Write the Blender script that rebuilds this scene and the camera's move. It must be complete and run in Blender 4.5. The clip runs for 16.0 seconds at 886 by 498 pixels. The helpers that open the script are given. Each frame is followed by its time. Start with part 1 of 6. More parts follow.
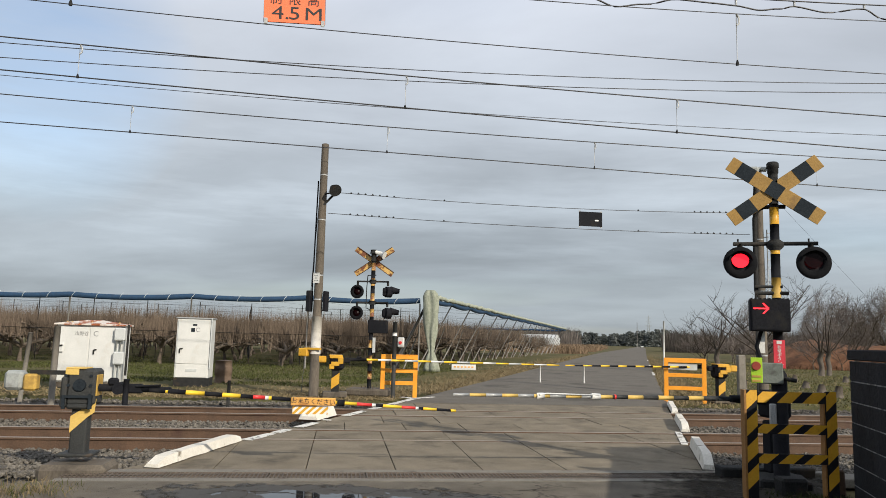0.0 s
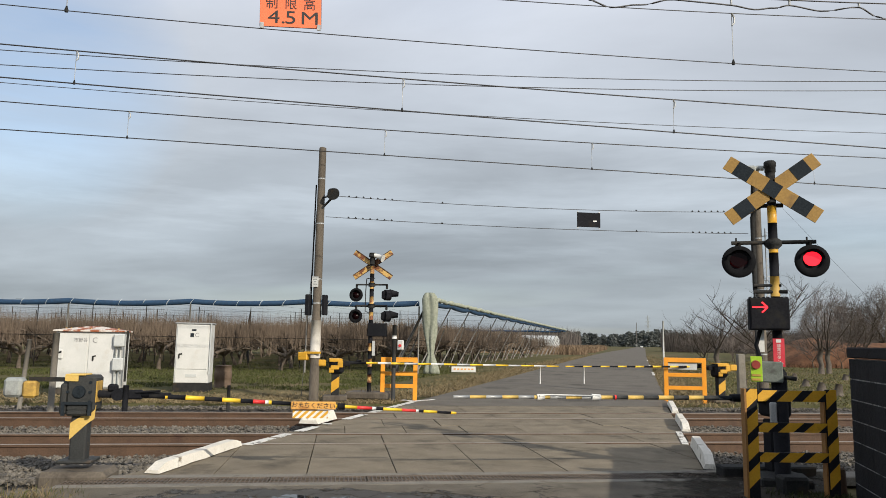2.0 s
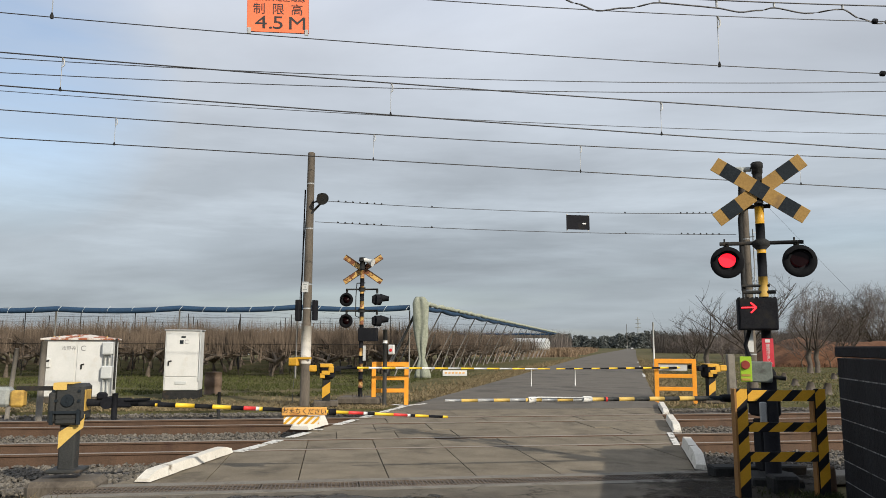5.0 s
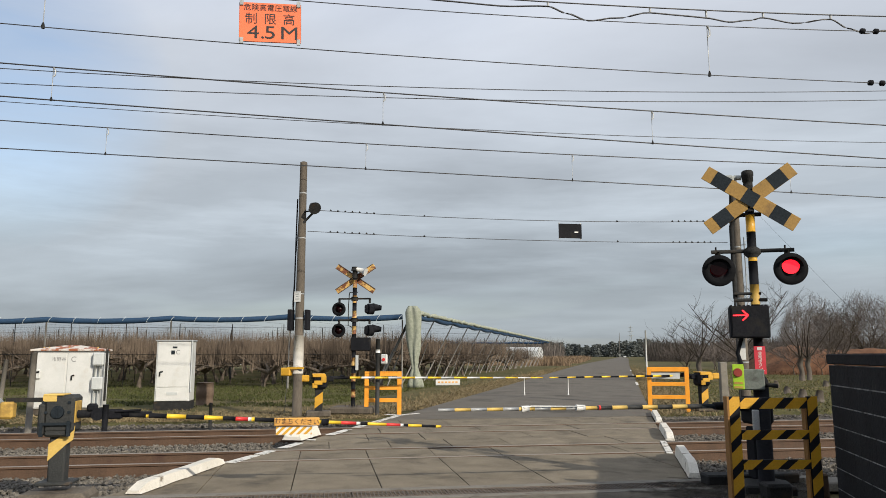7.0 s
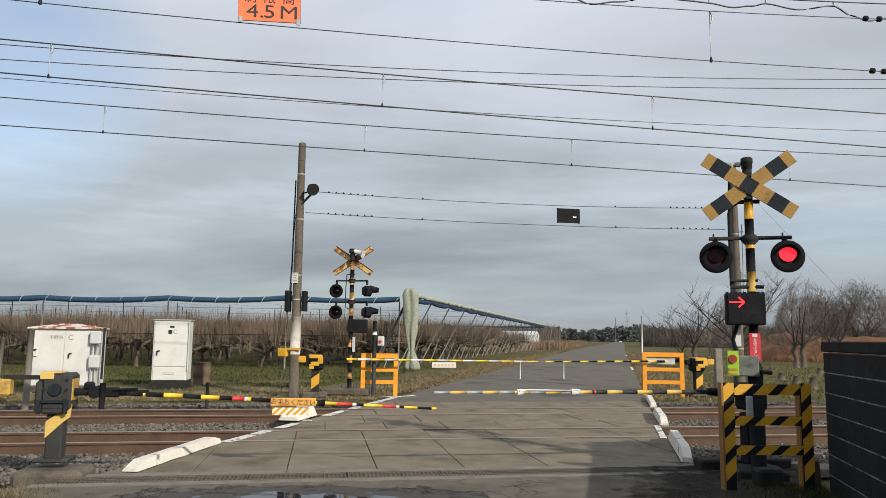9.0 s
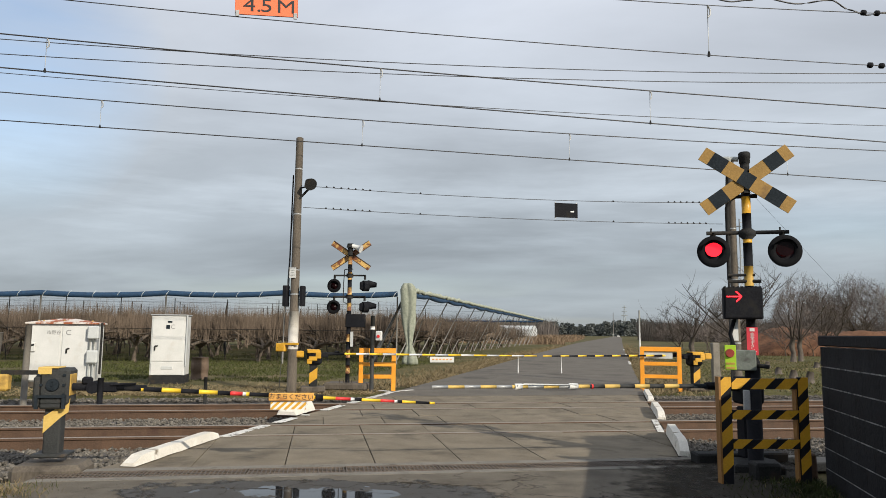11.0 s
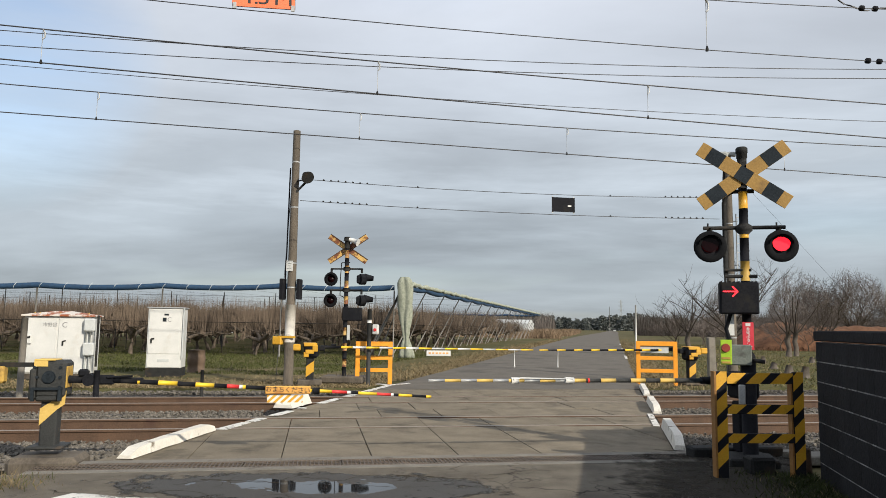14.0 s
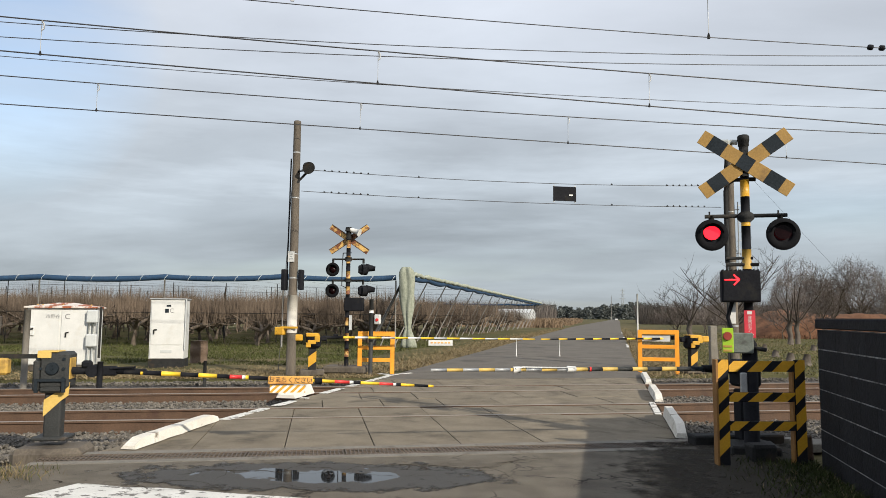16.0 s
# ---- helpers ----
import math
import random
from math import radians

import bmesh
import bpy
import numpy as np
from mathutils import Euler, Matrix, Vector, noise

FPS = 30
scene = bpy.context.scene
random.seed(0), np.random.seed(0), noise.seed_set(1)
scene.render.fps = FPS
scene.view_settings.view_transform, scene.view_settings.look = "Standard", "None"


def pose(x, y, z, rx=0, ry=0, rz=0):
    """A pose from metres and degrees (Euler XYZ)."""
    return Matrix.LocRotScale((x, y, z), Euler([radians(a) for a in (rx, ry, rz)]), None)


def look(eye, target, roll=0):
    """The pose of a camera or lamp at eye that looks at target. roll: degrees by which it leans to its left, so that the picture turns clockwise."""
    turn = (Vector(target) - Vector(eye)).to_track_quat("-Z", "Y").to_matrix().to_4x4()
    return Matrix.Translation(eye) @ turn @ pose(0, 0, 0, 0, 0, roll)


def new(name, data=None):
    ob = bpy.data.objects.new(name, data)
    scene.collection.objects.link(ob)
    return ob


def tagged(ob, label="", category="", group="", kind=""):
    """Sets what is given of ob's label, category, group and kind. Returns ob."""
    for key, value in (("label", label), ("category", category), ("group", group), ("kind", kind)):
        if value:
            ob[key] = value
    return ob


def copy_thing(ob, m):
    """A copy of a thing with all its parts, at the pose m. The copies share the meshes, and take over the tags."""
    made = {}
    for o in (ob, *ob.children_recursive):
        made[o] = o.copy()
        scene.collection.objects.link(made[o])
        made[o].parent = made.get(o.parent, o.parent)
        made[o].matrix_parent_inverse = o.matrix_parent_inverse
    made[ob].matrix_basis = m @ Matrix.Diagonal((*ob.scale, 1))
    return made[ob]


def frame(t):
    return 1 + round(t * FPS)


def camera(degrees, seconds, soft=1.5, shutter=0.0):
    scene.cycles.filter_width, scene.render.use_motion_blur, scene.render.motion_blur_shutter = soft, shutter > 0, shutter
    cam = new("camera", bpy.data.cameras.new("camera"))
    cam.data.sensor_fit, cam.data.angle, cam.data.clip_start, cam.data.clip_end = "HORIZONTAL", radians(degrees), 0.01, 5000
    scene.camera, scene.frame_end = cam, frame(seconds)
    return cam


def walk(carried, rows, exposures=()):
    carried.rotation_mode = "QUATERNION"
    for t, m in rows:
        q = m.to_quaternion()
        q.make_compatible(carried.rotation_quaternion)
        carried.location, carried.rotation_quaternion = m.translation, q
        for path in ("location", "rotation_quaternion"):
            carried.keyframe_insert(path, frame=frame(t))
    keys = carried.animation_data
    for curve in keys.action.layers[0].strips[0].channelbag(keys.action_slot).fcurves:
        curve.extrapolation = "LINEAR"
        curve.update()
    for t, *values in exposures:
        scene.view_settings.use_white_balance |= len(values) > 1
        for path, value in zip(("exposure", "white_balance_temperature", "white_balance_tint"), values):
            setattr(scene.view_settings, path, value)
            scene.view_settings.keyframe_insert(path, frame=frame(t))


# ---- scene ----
cam = camera(63.0, 16.0, soft=0.8)
walk(cam, [
    (0.0, pose(0, 0, 1.43, 97.167, -1.534, 14.508)),
    (0.5, pose(0, 0, 1.43, 97.18, -1.426, 14.708)),
    (1.0, pose(0, 0, 1.43, 97.222, -1.164, 14.747)),
    (1.5, pose(0, 0, 1.43, 97.259, -1.005, 14.62)),
    (2.0, pose(0, 0, 1.43, 97.352, -0.89, 14.474)),
    (2.5, pose(0, 0, 1.43, 97.857, -0.692, 14.466)),
    (3.0, pose(0, 0, 1.43, 98.044, -0.556, 14.322)),
    (3.5, pose(0, 0, 1.43, 97.753, -0.474, 14.158)),
    (4.0, pose(0, 0, 1.43, 97.555, -0.476, 14.007)),
    (6.5, pose(0, 0, 1.43, 98.204, 0.186, 13.369)),
    (7.0, pose(0, 0, 1.43, 98.378, 0.065, 13.204)),
    (7.5, pose(0, 0, 1.43, 97.922, -0.174, 13.096)),
    (8.0, pose(0, 0, 1.43, 97.508, -0.302, 13.007)),
    (8.5, pose(0, 0, 1.43, 97.257, -0.491, 13.083)),
    (9.0, pose(0, 0, 1.43, 97.046, -0.652, 12.935)),
    (11.5, pose(0, 0, 1.43, 96.621, -0.491, 12.691)),
    (12.0, pose(0, 0, 1.43, 96.823, -0.389, 12.633)),
    (12.5, pose(0, 0, 1.43, 96.974, -0.474, 12.563)),
    (13.0, pose(0, 0, 1.43, 96.933, -0.583, 12.411)),
    (13.5, pose(0, 0, 1.43, 96.655, -0.719, 12.419)),
    (14.0, pose(0, 0, 1.43, 96.141, -0.792, 12.511)),
    (14.5, pose(0, 0, 1.43, 95.407, -0.838, 12.625)),
    (15.0, pose(0, 0, 1.43, 95.004, -0.861, 12.589)),
    (15.5, pose(0, 0, 1.43, 95.11, -0.749, 12.577)),
    (16.0, pose(0, 0, 1.43, 95.331, -0.498, 12.654)),
], exposures=[(0.0, -.07), (3.0, -.12), (9.0, -.11), (12.5, -.05), (14.0, 0.0), (15.5, .06), (16.0, .06)])

# world: broken cloud over a winter sky, low sun behind the camera
SUN_HEADING, SUN_ELEVATION = 54.0, 26.7   # shadows fall this far left of +y


def make_world():
    w = bpy.data.worlds.new("sky")
    scene.world = w
    w.use_nodes = True
    nt = w.node_tree
    nt.nodes.clear()
    N = nt.nodes.new
    L = nt.links.new
    out, bg = N("ShaderNodeOutputWorld"), N("ShaderNodeBackground")
    sky = N("ShaderNodeTexSky")
    sky.sky_type, sky.sun_disc = "NISHITA", False
    sky.sun_elevation = radians(SUN_ELEVATION)
    sky.sun_rotation = radians(180 - SUN_HEADING)
    tc, sep = N("ShaderNodeTexCoord"), N("ShaderNodeSeparateXYZ")
    L(tc.outputs["Generated"], sep.inputs[0])
    up = N("ShaderNodeMath"); up.operation = "ADD"; up.inputs[1].default_value = 0.16
    clampz = N("ShaderNodeMath"); clampz.operation = "MAXIMUM"; clampz.inputs[1].default_value = 0.0
    L(sep.outputs["Z"], clampz.inputs[0]); L(clampz.outputs[0], up.inputs[0])
    dx = N("ShaderNodeMath"); dx.operation = "DIVIDE"
    dy = N("ShaderNodeMath"); dy.operation = "DIVIDE"
    L(sep.outputs["X"], dx.inputs[0]); L(up.outputs[0], dx.inputs[1])
    L(sep.outputs["Y"], dy.inputs[0]); L(up.outputs[0], dy.inputs[1])
    comb = N("ShaderNodeCombineXYZ")
    L(dx.outputs[0], comb.inputs[0]); L(dy.outputs[0], comb.inputs[1])
    mp = N("ShaderNodeMapping")
    mp.inputs["Rotation"].default_value = (0, 0, radians(-20))
    mp.inputs["Scale"].default_value = (0.5, 0.8, 1)
    mp.inputs["Location"].default_value = (1.7, 0.4, 0)
    L(comb.outputs[0], mp.inputs[0])
    n1, n2 = N("ShaderNodeTexNoise"), N("ShaderNodeTexNoise")
    n1.inputs["Scale"].default_value, n1.inputs["Detail"].default_value, n1.inputs["Roughness"].default_value = 1.1, 7, 0.55
    n2.inputs["Scale"].default_value, n2.inputs["Detail"].default_value = 0.6, 3
    n1.inputs["Distortion"].default_value = 0.25
    L(mp.outputs[0], n1.inputs["Vector"]); L(mp.outputs[0], n2.inputs["Vector"])
    # brightness of the cloud layer by height, as radiance
    ramp = N("ShaderNodeValToRGB")
    cr = ramp.color_ramp
    stops = [(0.0, (.385, .425, .45)), (0.05, (.385, .435, .47)), (0.13, (.445, .505, .56)), (0.22, (.505, .565, .63)),
             (0.33, (.585, .64, .72)), (0.45, (.65, .695, .78)), (1.0, (.56, .60, .68))]
    cr.elements[0].position, cr.elements[0].color = stops[0][0], (*stops[0][1], 1)
    cr.elements[1].position, cr.elements[1].color = stops[-1][0], (*stops[-1][1], 1)
    for p, c in stops[1:-1]:
        e = cr.elements.new(p)
        e.color = (*c, 1)
    L(sep.outputs["Z"], ramp.inputs[0])
    gain = N("ShaderNodeMapRange")
    gain.inputs["From Min"].default_value, gain.inputs["From Max"].default_value = 0.3, 0.7
    gain.inputs["To Min"].default_value, gain.inputs["To Max"].default_value = 7.9, 12.6
    L(n1.outputs["Fac"], gain.inputs["Value"])
    # thin bright streaks low over the horizon
    sv = N("ShaderNodeVectorMath"); sv.operation = "MULTIPLY"; sv.inputs[1].default_value = (1.3, 1.3, 10.0)
    L(tc.outputs["Generated"], sv.inputs[0])
    n3 = N("ShaderNodeTexNoise")
    n3.inputs["Scale"].default_value, n3.inputs["Detail"].default_value, n3.inputs["Roughness"].default_value = 1.5, 6, 0.6
    L(sv.outputs[0], n3.inputs["Vector"])
    st = N("ShaderNodeMapRange")
    st.inputs["From Min"].default_value, st.inputs["From Max"].default_value = 0.46, 0.72
    st.inputs["To Min"].default_value, st.inputs["To Max"].default_value = 0.0, 4.2
    L(n3.outputs["Fac"], st.inputs["Value"])
    hb = N("ShaderNodeMapRange")
    hb.inputs["From Min"].default_value, hb.inputs["From Max"].default_value = 0.34, 0.16
    L(sep.outputs["Z"], hb.inputs["Value"])
    lb = N("ShaderNodeMapRange")
    lb.inputs["From Min"].default_value, lb.inputs["From Max"].default_value = 0.05, 0.14
    L(sep.outputs["Z"], lb.inputs["Value"])
    lm = N("ShaderNodeMath"); lm.operation = "MULTIPLY"
    L(hb.outputs[0], lm.inputs[0]); L(lb.outputs[0], lm.inputs[1])
    sm = N("ShaderNodeMath"); sm.operation = "MULTIPLY"
    L(st.outputs[0], sm.inputs[0]); L(lm.outputs[0], sm.inputs[1])
    ga = N("ShaderNodeMath"); ga.operation = "ADD"
    L(gain.outputs[0], ga.inputs[0]); L(sm.outputs[0], ga.inputs[1])
    gain = ga
    mul = N("ShaderNodeVectorMath"); mul.operation = "SCALE"
    L(ramp.outputs["Color"], mul.inputs[0]); L(gain.outputs[0], mul.inputs["Scale"])
    # gaps between the clouds show the blue
    gap = N("ShaderNodeMapRange")
    gap.inputs["From Min"].default_value, gap.inputs["From Max"].default_value = 0.52, 0.68
    gap.inputs["To Min"].default_value, gap.inputs["To Max"].default_value = 0.0, 0.3
    L(n2.outputs["Fac"], gap.inputs["Value"])
    # one larger rift of blue over the left end of the railway
    dt = N("ShaderNodeVectorMath"); dt.operation = "DOT_PRODUCT"; dt.inputs[1].default_value = (-.678, .668, .305)
    L(tc.outputs["Generated"], dt.inputs[0])
    rift = N("ShaderNodeMapRange")
    rift.inputs["From Min"].default_value, rift.inputs["From Max"].default_value = .982, .9995
    rift.inputs["To Max"].default_value = 1.1
    L(dt.outputs["Value"], rift.inputs["Value"])
    rn = N("ShaderNodeMath"); rn.operation = "MULTIPLY"
    L(rift.outputs[0], rn.inputs[0]); L(n3.outputs["Fac"], rn.inputs[1])
    gs = N("ShaderNodeMath"); gs.operation = "ADD"; gs.use_clamp = True
    L(gap.outputs[0], gs.inputs[0]); L(rn.outputs[0], gs.inputs[1])
    gap = gs
    mix = N("ShaderNodeMix"); mix.data_type = "RGBA"
    L(gap.outputs[0], mix.inputs["Factor"]); L(mul.outputs[0], mix.inputs["A"])
    thin = N("ShaderNodeVectorMath"); thin.operation = "SCALE"; thin.inputs["Scale"].default_value = 1.8
    L(sky.outputs[0], thin.inputs[0]); L(thin.outputs[0], mix.inputs["B"])
    L(mix.outputs["Result"], bg.inputs["Color"])
    bg.inputs["Strength"].default_value = 0.1
    L(bg.outputs[0], out.inputs[0])


make_world()
sun = new("sun", bpy.data.lights.new("sun", "SUN"))
sun.data.energy, sun.data.angle, sun.data.color = 4.8, radians(0.6), (1.0, 0.91, 0.77)
_h, _e = radians(SUN_HEADING), radians(SUN_ELEVATION)
sun.matrix_world = look((0, 0, 30), Vector((0, 0, 30)) + Vector((-math.sin(_h) * math.cos(_e), math.cos(_h) * math.cos(_e), -math.sin(_e))))
scene.view_settings.exposure = 0.0

# ---- helpers for meshes ----
TA = radians(22.4)                     # the railway runs at this angle to +x
SD, ND = Vector((math.cos(TA), math.sin(TA), 0)), Vector((-math.sin(TA), math.cos(TA), 0))
EDGE_L, EDGE_R = -5.2, 0.80            # sides of the road


def T(s, n, z=0.0):
    """A place s metres along the railway and n metres across it."""
    return SD * s + ND * n + Vector((0, 0, z))


def s_at(x, n):
    """s where the line at n crosses the given x."""
    return (x - ND.x * n) / SD.x


def box(bm, x, y, z, sx, sy, sz, rz=0.0, bevel=0.0, m=None):
    """A box by its centre and size."""
    mat4 = (m or Matrix()) @ pose(x, y, z, 0, 0, rz) @ Matrix.Diagonal((sx, sy, sz, 1))
    r = bmesh.ops.create_cube(bm, size=1.0, matrix=mat4)
    if bevel:
        es = list({e for v in r["verts"] for e in v.link_edges})
        bmesh.ops.bevel(bm, geom=es, offset=bevel, segments=1, affect="EDGES")
    return bm


def tube(bm, pts, radii, seg=8, caps=True):
    """A tube through the points with a radius at each."""
    pts = [Vector(p) for p in pts]
    rings = []
    for i, p in enumerate(pts):
        d = (pts[min(i + 1, len(pts) - 1)] - pts[max(i - 1, 0)]).normalized()
        a = Vector((1, 0, 0)) if abs(d.x) < 0.9 else Vector((0, 1, 0))
        u = d.cross(a).normalized()
        v = d.cross(u)
        r = radii[i] if hasattr(radii, "__len__") else radii
        rings.append([bm.verts.new(p + (u * math.cos(k * math.tau / seg) + v * math.sin(k * math.tau / seg)) * r) for k in range(seg)])
    for a, b in zip(rings, rings[1:]):
        for k in range(seg):
            f = bm.faces.new((a[k], a[(k + 1) % seg], b[(k + 1) % seg], b[k]))
            f.smooth = seg > 4
    if caps:
        bm.faces.new(rings[0])
        bm.faces.new(rings[-1][::-1])
    return bm


def prism(bm, poly, z0, z1):
    """An upright prism over a polygon of (x, y)."""
    lo = [bm.verts.new((p[0], p[1], z0)) for p in poly]
    hi = [bm.verts.new((p[0], p[1], z1)) for p in poly]
    n = len(poly)
    bm.faces.new(hi)
    bm.faces.new(lo[::-1])
    for i in range(n):
        bm.faces.new((lo[i], lo[(i + 1) % n], hi[(i + 1) % n], hi[i]))
    bmesh.ops.recalc_face_normals(bm, faces=bm.faces[:])
    return bm


def clip_poly(poly, w, h):
    """A polygon cut to the rectangle 0..w, 0..h."""
    for ax, lim, sign in ((0, 0, 1), (0, w, -1), (1, 0, 1), (1, h, -1)):
        res = []
        for i, p in enumerate(poly):
            q = poly[(i + 1) % len(poly)]
            a, b = sign * (p[ax] - lim), sign * (q[ax] - lim)
            if a >= 0:
                res.append(p)
            if (a > 0 > b) or (a < 0 < b):
                k = a / (a - b)
                res.append((p[0] + (q[0] - p[0]) * k, p[1] + (q[1] - p[1]) * k))
        poly = res
        if not poly:
            return []
    return poly


def slanted(bm, w, h, pitch, duty, slant, m, start=0.0, thick=0.002):
    """Slanted paint bands on a board w by h in the plane x, z of m; they stand a little proud of it, on the side of -y."""
    x = -abs(slant) - pitch + start
    while x < w + abs(slant) + pitch:
        p = clip_poly([(x, 0), (x + pitch * duty, 0), (x + pitch * duty + slant, h), (x + slant, h)], w, h)
        if len(p) > 2:
            fr = [bm.verts.new(m @ Vector((a, -thick, b))) for a, b in p]
            bk = [bm.verts.new(m @ Vector((a, 0.001, b))) for a, b in p]
            bm.faces.new(fr)
            for i in range(len(p)):
                j = (i + 1) % len(p)
                bm.faces.new((fr[i], bk[i], bk[j], fr[j]))
        x += pitch
    return bm


def mesh_of(name, bm, material):
    me = bpy.data.meshes.new(name)
    bm.to_mesh(me)
    bm.free()
    for mm in (material if isinstance(material, (list, tuple)) else [material]):
        me.materials.append(mm)
    return me


def part(name, bm, material, parent, label=""):
    ob = new(name, mesh_of(name, bm, material))
    ob.parent = parent
    return tagged(ob, label)


def thing(name, x, y, z=0.0, rz=0.0, label="", category="", group="", kind=""):
    ob = new(name)
    ob.empty_display_size = 0.2
    ob.matrix_basis = pose(x, y, z, 0, 0, rz)
    return tagged(ob, label, category, group, kind)


def whole(name, bm, material, label="", category="", group="", kind=""):
    return tagged(new(name, mesh_of(name, bm, material)), label, category, group, kind)


B = bmesh.new
TRACK = math.degrees(TA)


# ---- materials ----
def mat(name, c1, c2, scale=6.0, rough=0.7, bump=0.15, metal=0.0, fine=60.0, c3=None, s3=1.2, lo=0.56, hi=0.66, vary=0.0, spec=0.5, cracks=None, stretch=(1, 1, 1)):
    """Two colours mixed by noise at two scales, a third in stains, relief from the finer noise."""
    m = bpy.data.materials.new(name)
    m.use_nodes = True
    nt = m.node_tree
    N, L = nt.nodes.new, nt.links.new
    b = nt.nodes["Principled BSDF"]
    tc = N("ShaderNodeTexCoord")
    mp = N("ShaderNodeMapping")
    mp.inputs["Scale"].default_value = stretch
    L(tc.outputs["Object"], mp.inputs[0])
    na, nb = N("ShaderNodeTexNoise"), N("ShaderNodeTexNoise")
    na.inputs["Scale"].default_value, na.inputs["Detail"].default_value = scale, 6
    nb.inputs["Scale"].default_value, nb.inputs["Detail"].default_value = fine, 4
    L(mp.outputs[0], na.inputs["Vector"]); L(mp.outputs[0], nb.inputs["Vector"])
    add = N("ShaderNodeMath"); add.operation = "ADD"
    L(na.outputs["Fac"], add.inputs[0]); L(nb.outputs["Fac"], add.inputs[1])
    rg = N("ShaderNodeMapRange")
    rg.inputs["From Min"].default_value, rg.inputs["From Max"].default_value = 0.72, 1.28
    L(add.outputs[0], rg.inputs["Value"])
    mix = N("ShaderNodeMix"); mix.data_type = "RGBA"
    mix.inputs["A"].default_value, mix.inputs["B"].default_value = (*c1, 1), (*c2, 1)
    L(rg.outputs[0], mix.inputs["Factor"])
    col = mix.outputs["Result"]
    if c3:
        nc = N("ShaderNodeTexNoise")
        nc.inputs["Scale"].default_value, nc.inputs["Detail"].default_value, nc.inputs["Roughness"].default_value = s3, 9, 0.65
        L(mp.outputs[0], nc.inputs["Vector"])
        r3 = N("ShaderNodeMapRange")
        r3.inputs["From Min"].default_value, r3.inputs["From Max"].default_value = lo, hi
        L(nc.outputs["Fac"], r3.inputs["Value"])
        m3 = N("ShaderNodeMix"); m3.data_type = "RGBA"
        m3.inputs["B"].default_value = (*c3, 1)
        L(r3.outputs[0], m3.inputs["Factor"]); L(col, m3.inputs["A"])
        col = m3.outputs["Result"]
    if cracks:
        # fine dark cracks along warped cell edges, in patches
        wv = N("ShaderNodeTexNoise")
        wv.inputs["Scale"].default_value, wv.inputs["Detail"].default_value = 3.5, 5
        L(mp.outputs[0], wv.inputs["Vector"])
        ws = N("ShaderNodeVectorMath"); ws.operation = "SCALE"; ws.inputs["Scale"].default_value = .55
        L(wv.outputs["Color"], ws.inputs[0])
        wa = N("ShaderNodeVectorMath"); wa.operation = "ADD"
        L(mp.outputs[0], wa.inputs[0]); L(ws.outputs[0], wa.inputs[1])
        vo = N("ShaderNodeTexVoronoi"); vo.feature = "DISTANCE_TO_EDGE"
        vo.inputs["Scale"].default_value = cracks
        L(wa.outputs[0], vo.inputs["Vector"])
        vr = N("ShaderNodeMapRange")
        vr.inputs["From Min"].default_value, vr.inputs["From Max"].default_value = .006, .022
        vr.inputs["To Min"].default_value, vr.inputs["To Max"].default_value = .85, 0.0
        L(vo.outputs["Distance"], vr.inputs["Value"])
        pn = N("ShaderNodeTexNoise")
        pn.inputs["Scale"].default_value, pn.inputs["Detail"].default_value = .7, 3
        L(mp.outputs[0], pn.inputs["Vector"])
        pr_ = N("ShaderNodeMapRange")
        pr_.inputs["From Min"].default_value, pr_.inputs["From Max"].default_value = .44, .56
        L(pn.outputs["Fac"], pr_.inputs["Value"])
        pm = N("ShaderNodeMath"); pm.operation = "MULTIPLY"
        L(vr.outputs[0], pm.inputs[0]); L(pr_.outputs[0], pm.inputs[1])
        mc = N("ShaderNodeMix"); mc.data_type = "RGBA"
        mc.inputs["B"].default_value = (.018, .016, .014, 1)
        L(pm.outputs[0], mc.inputs["Factor"]); L(col, mc.inputs["A"])
        col = mc.outputs["Result"]
    if vary:
        for node, out in (("ShaderNodeObjectInfo", "Random"), ("ShaderNodeNewGeometry", "Random Per Island")):
            oi = N(node)
            rv = N("ShaderNodeMapRange")
            rv.inputs["To Min"].default_value, rv.inputs["To Max"].default_value = 1 - vary, 1 + vary
            L(oi.outputs[out], rv.inputs["Value"])
            sc = N("ShaderNodeVectorMath"); sc.operation = "SCALE"
            L(col, sc.inputs[0]); L(rv.outputs[0], sc.inputs["Scale"])
            col = sc.outputs[0]
    L(col, b.inputs["Base Color"])
    rr = N("ShaderNodeMapRange")
    rr.inputs["To Min"].default_value, rr.inputs["To Max"].default_value = max(rough - 0.12, 0.03), min(rough + 0.12, 1)
    L(na.outputs["Fac"], rr.inputs["Value"]); L(rr.outputs[0], b.inputs["Roughness"])
    b.inputs["Metallic"].default_value = metal
    b.inputs["Specular IOR Level"].default_value = spec
    if bump:
        bu = N("ShaderNodeBump")
        bu.inputs["Strength"].default_value, bu.inputs["Distance"].default_value = bump, 0.02
        L(nb.outputs["Fac"], bu.inputs["Height"]); L(bu.outputs[0], b.inputs["Normal"])
    return m


def glow(name, c, strength):
    m = bpy.data.materials.new(name)
    m.use_nodes = True
    b = m.node_tree.nodes["Principled BSDF"]
    b.inputs["Base Color"].default_value = (*c, 1)
    b.inputs["Emission Color"].default_value, b.inputs["Emission Strength"].default_value = (*c, 1), strength
    return m

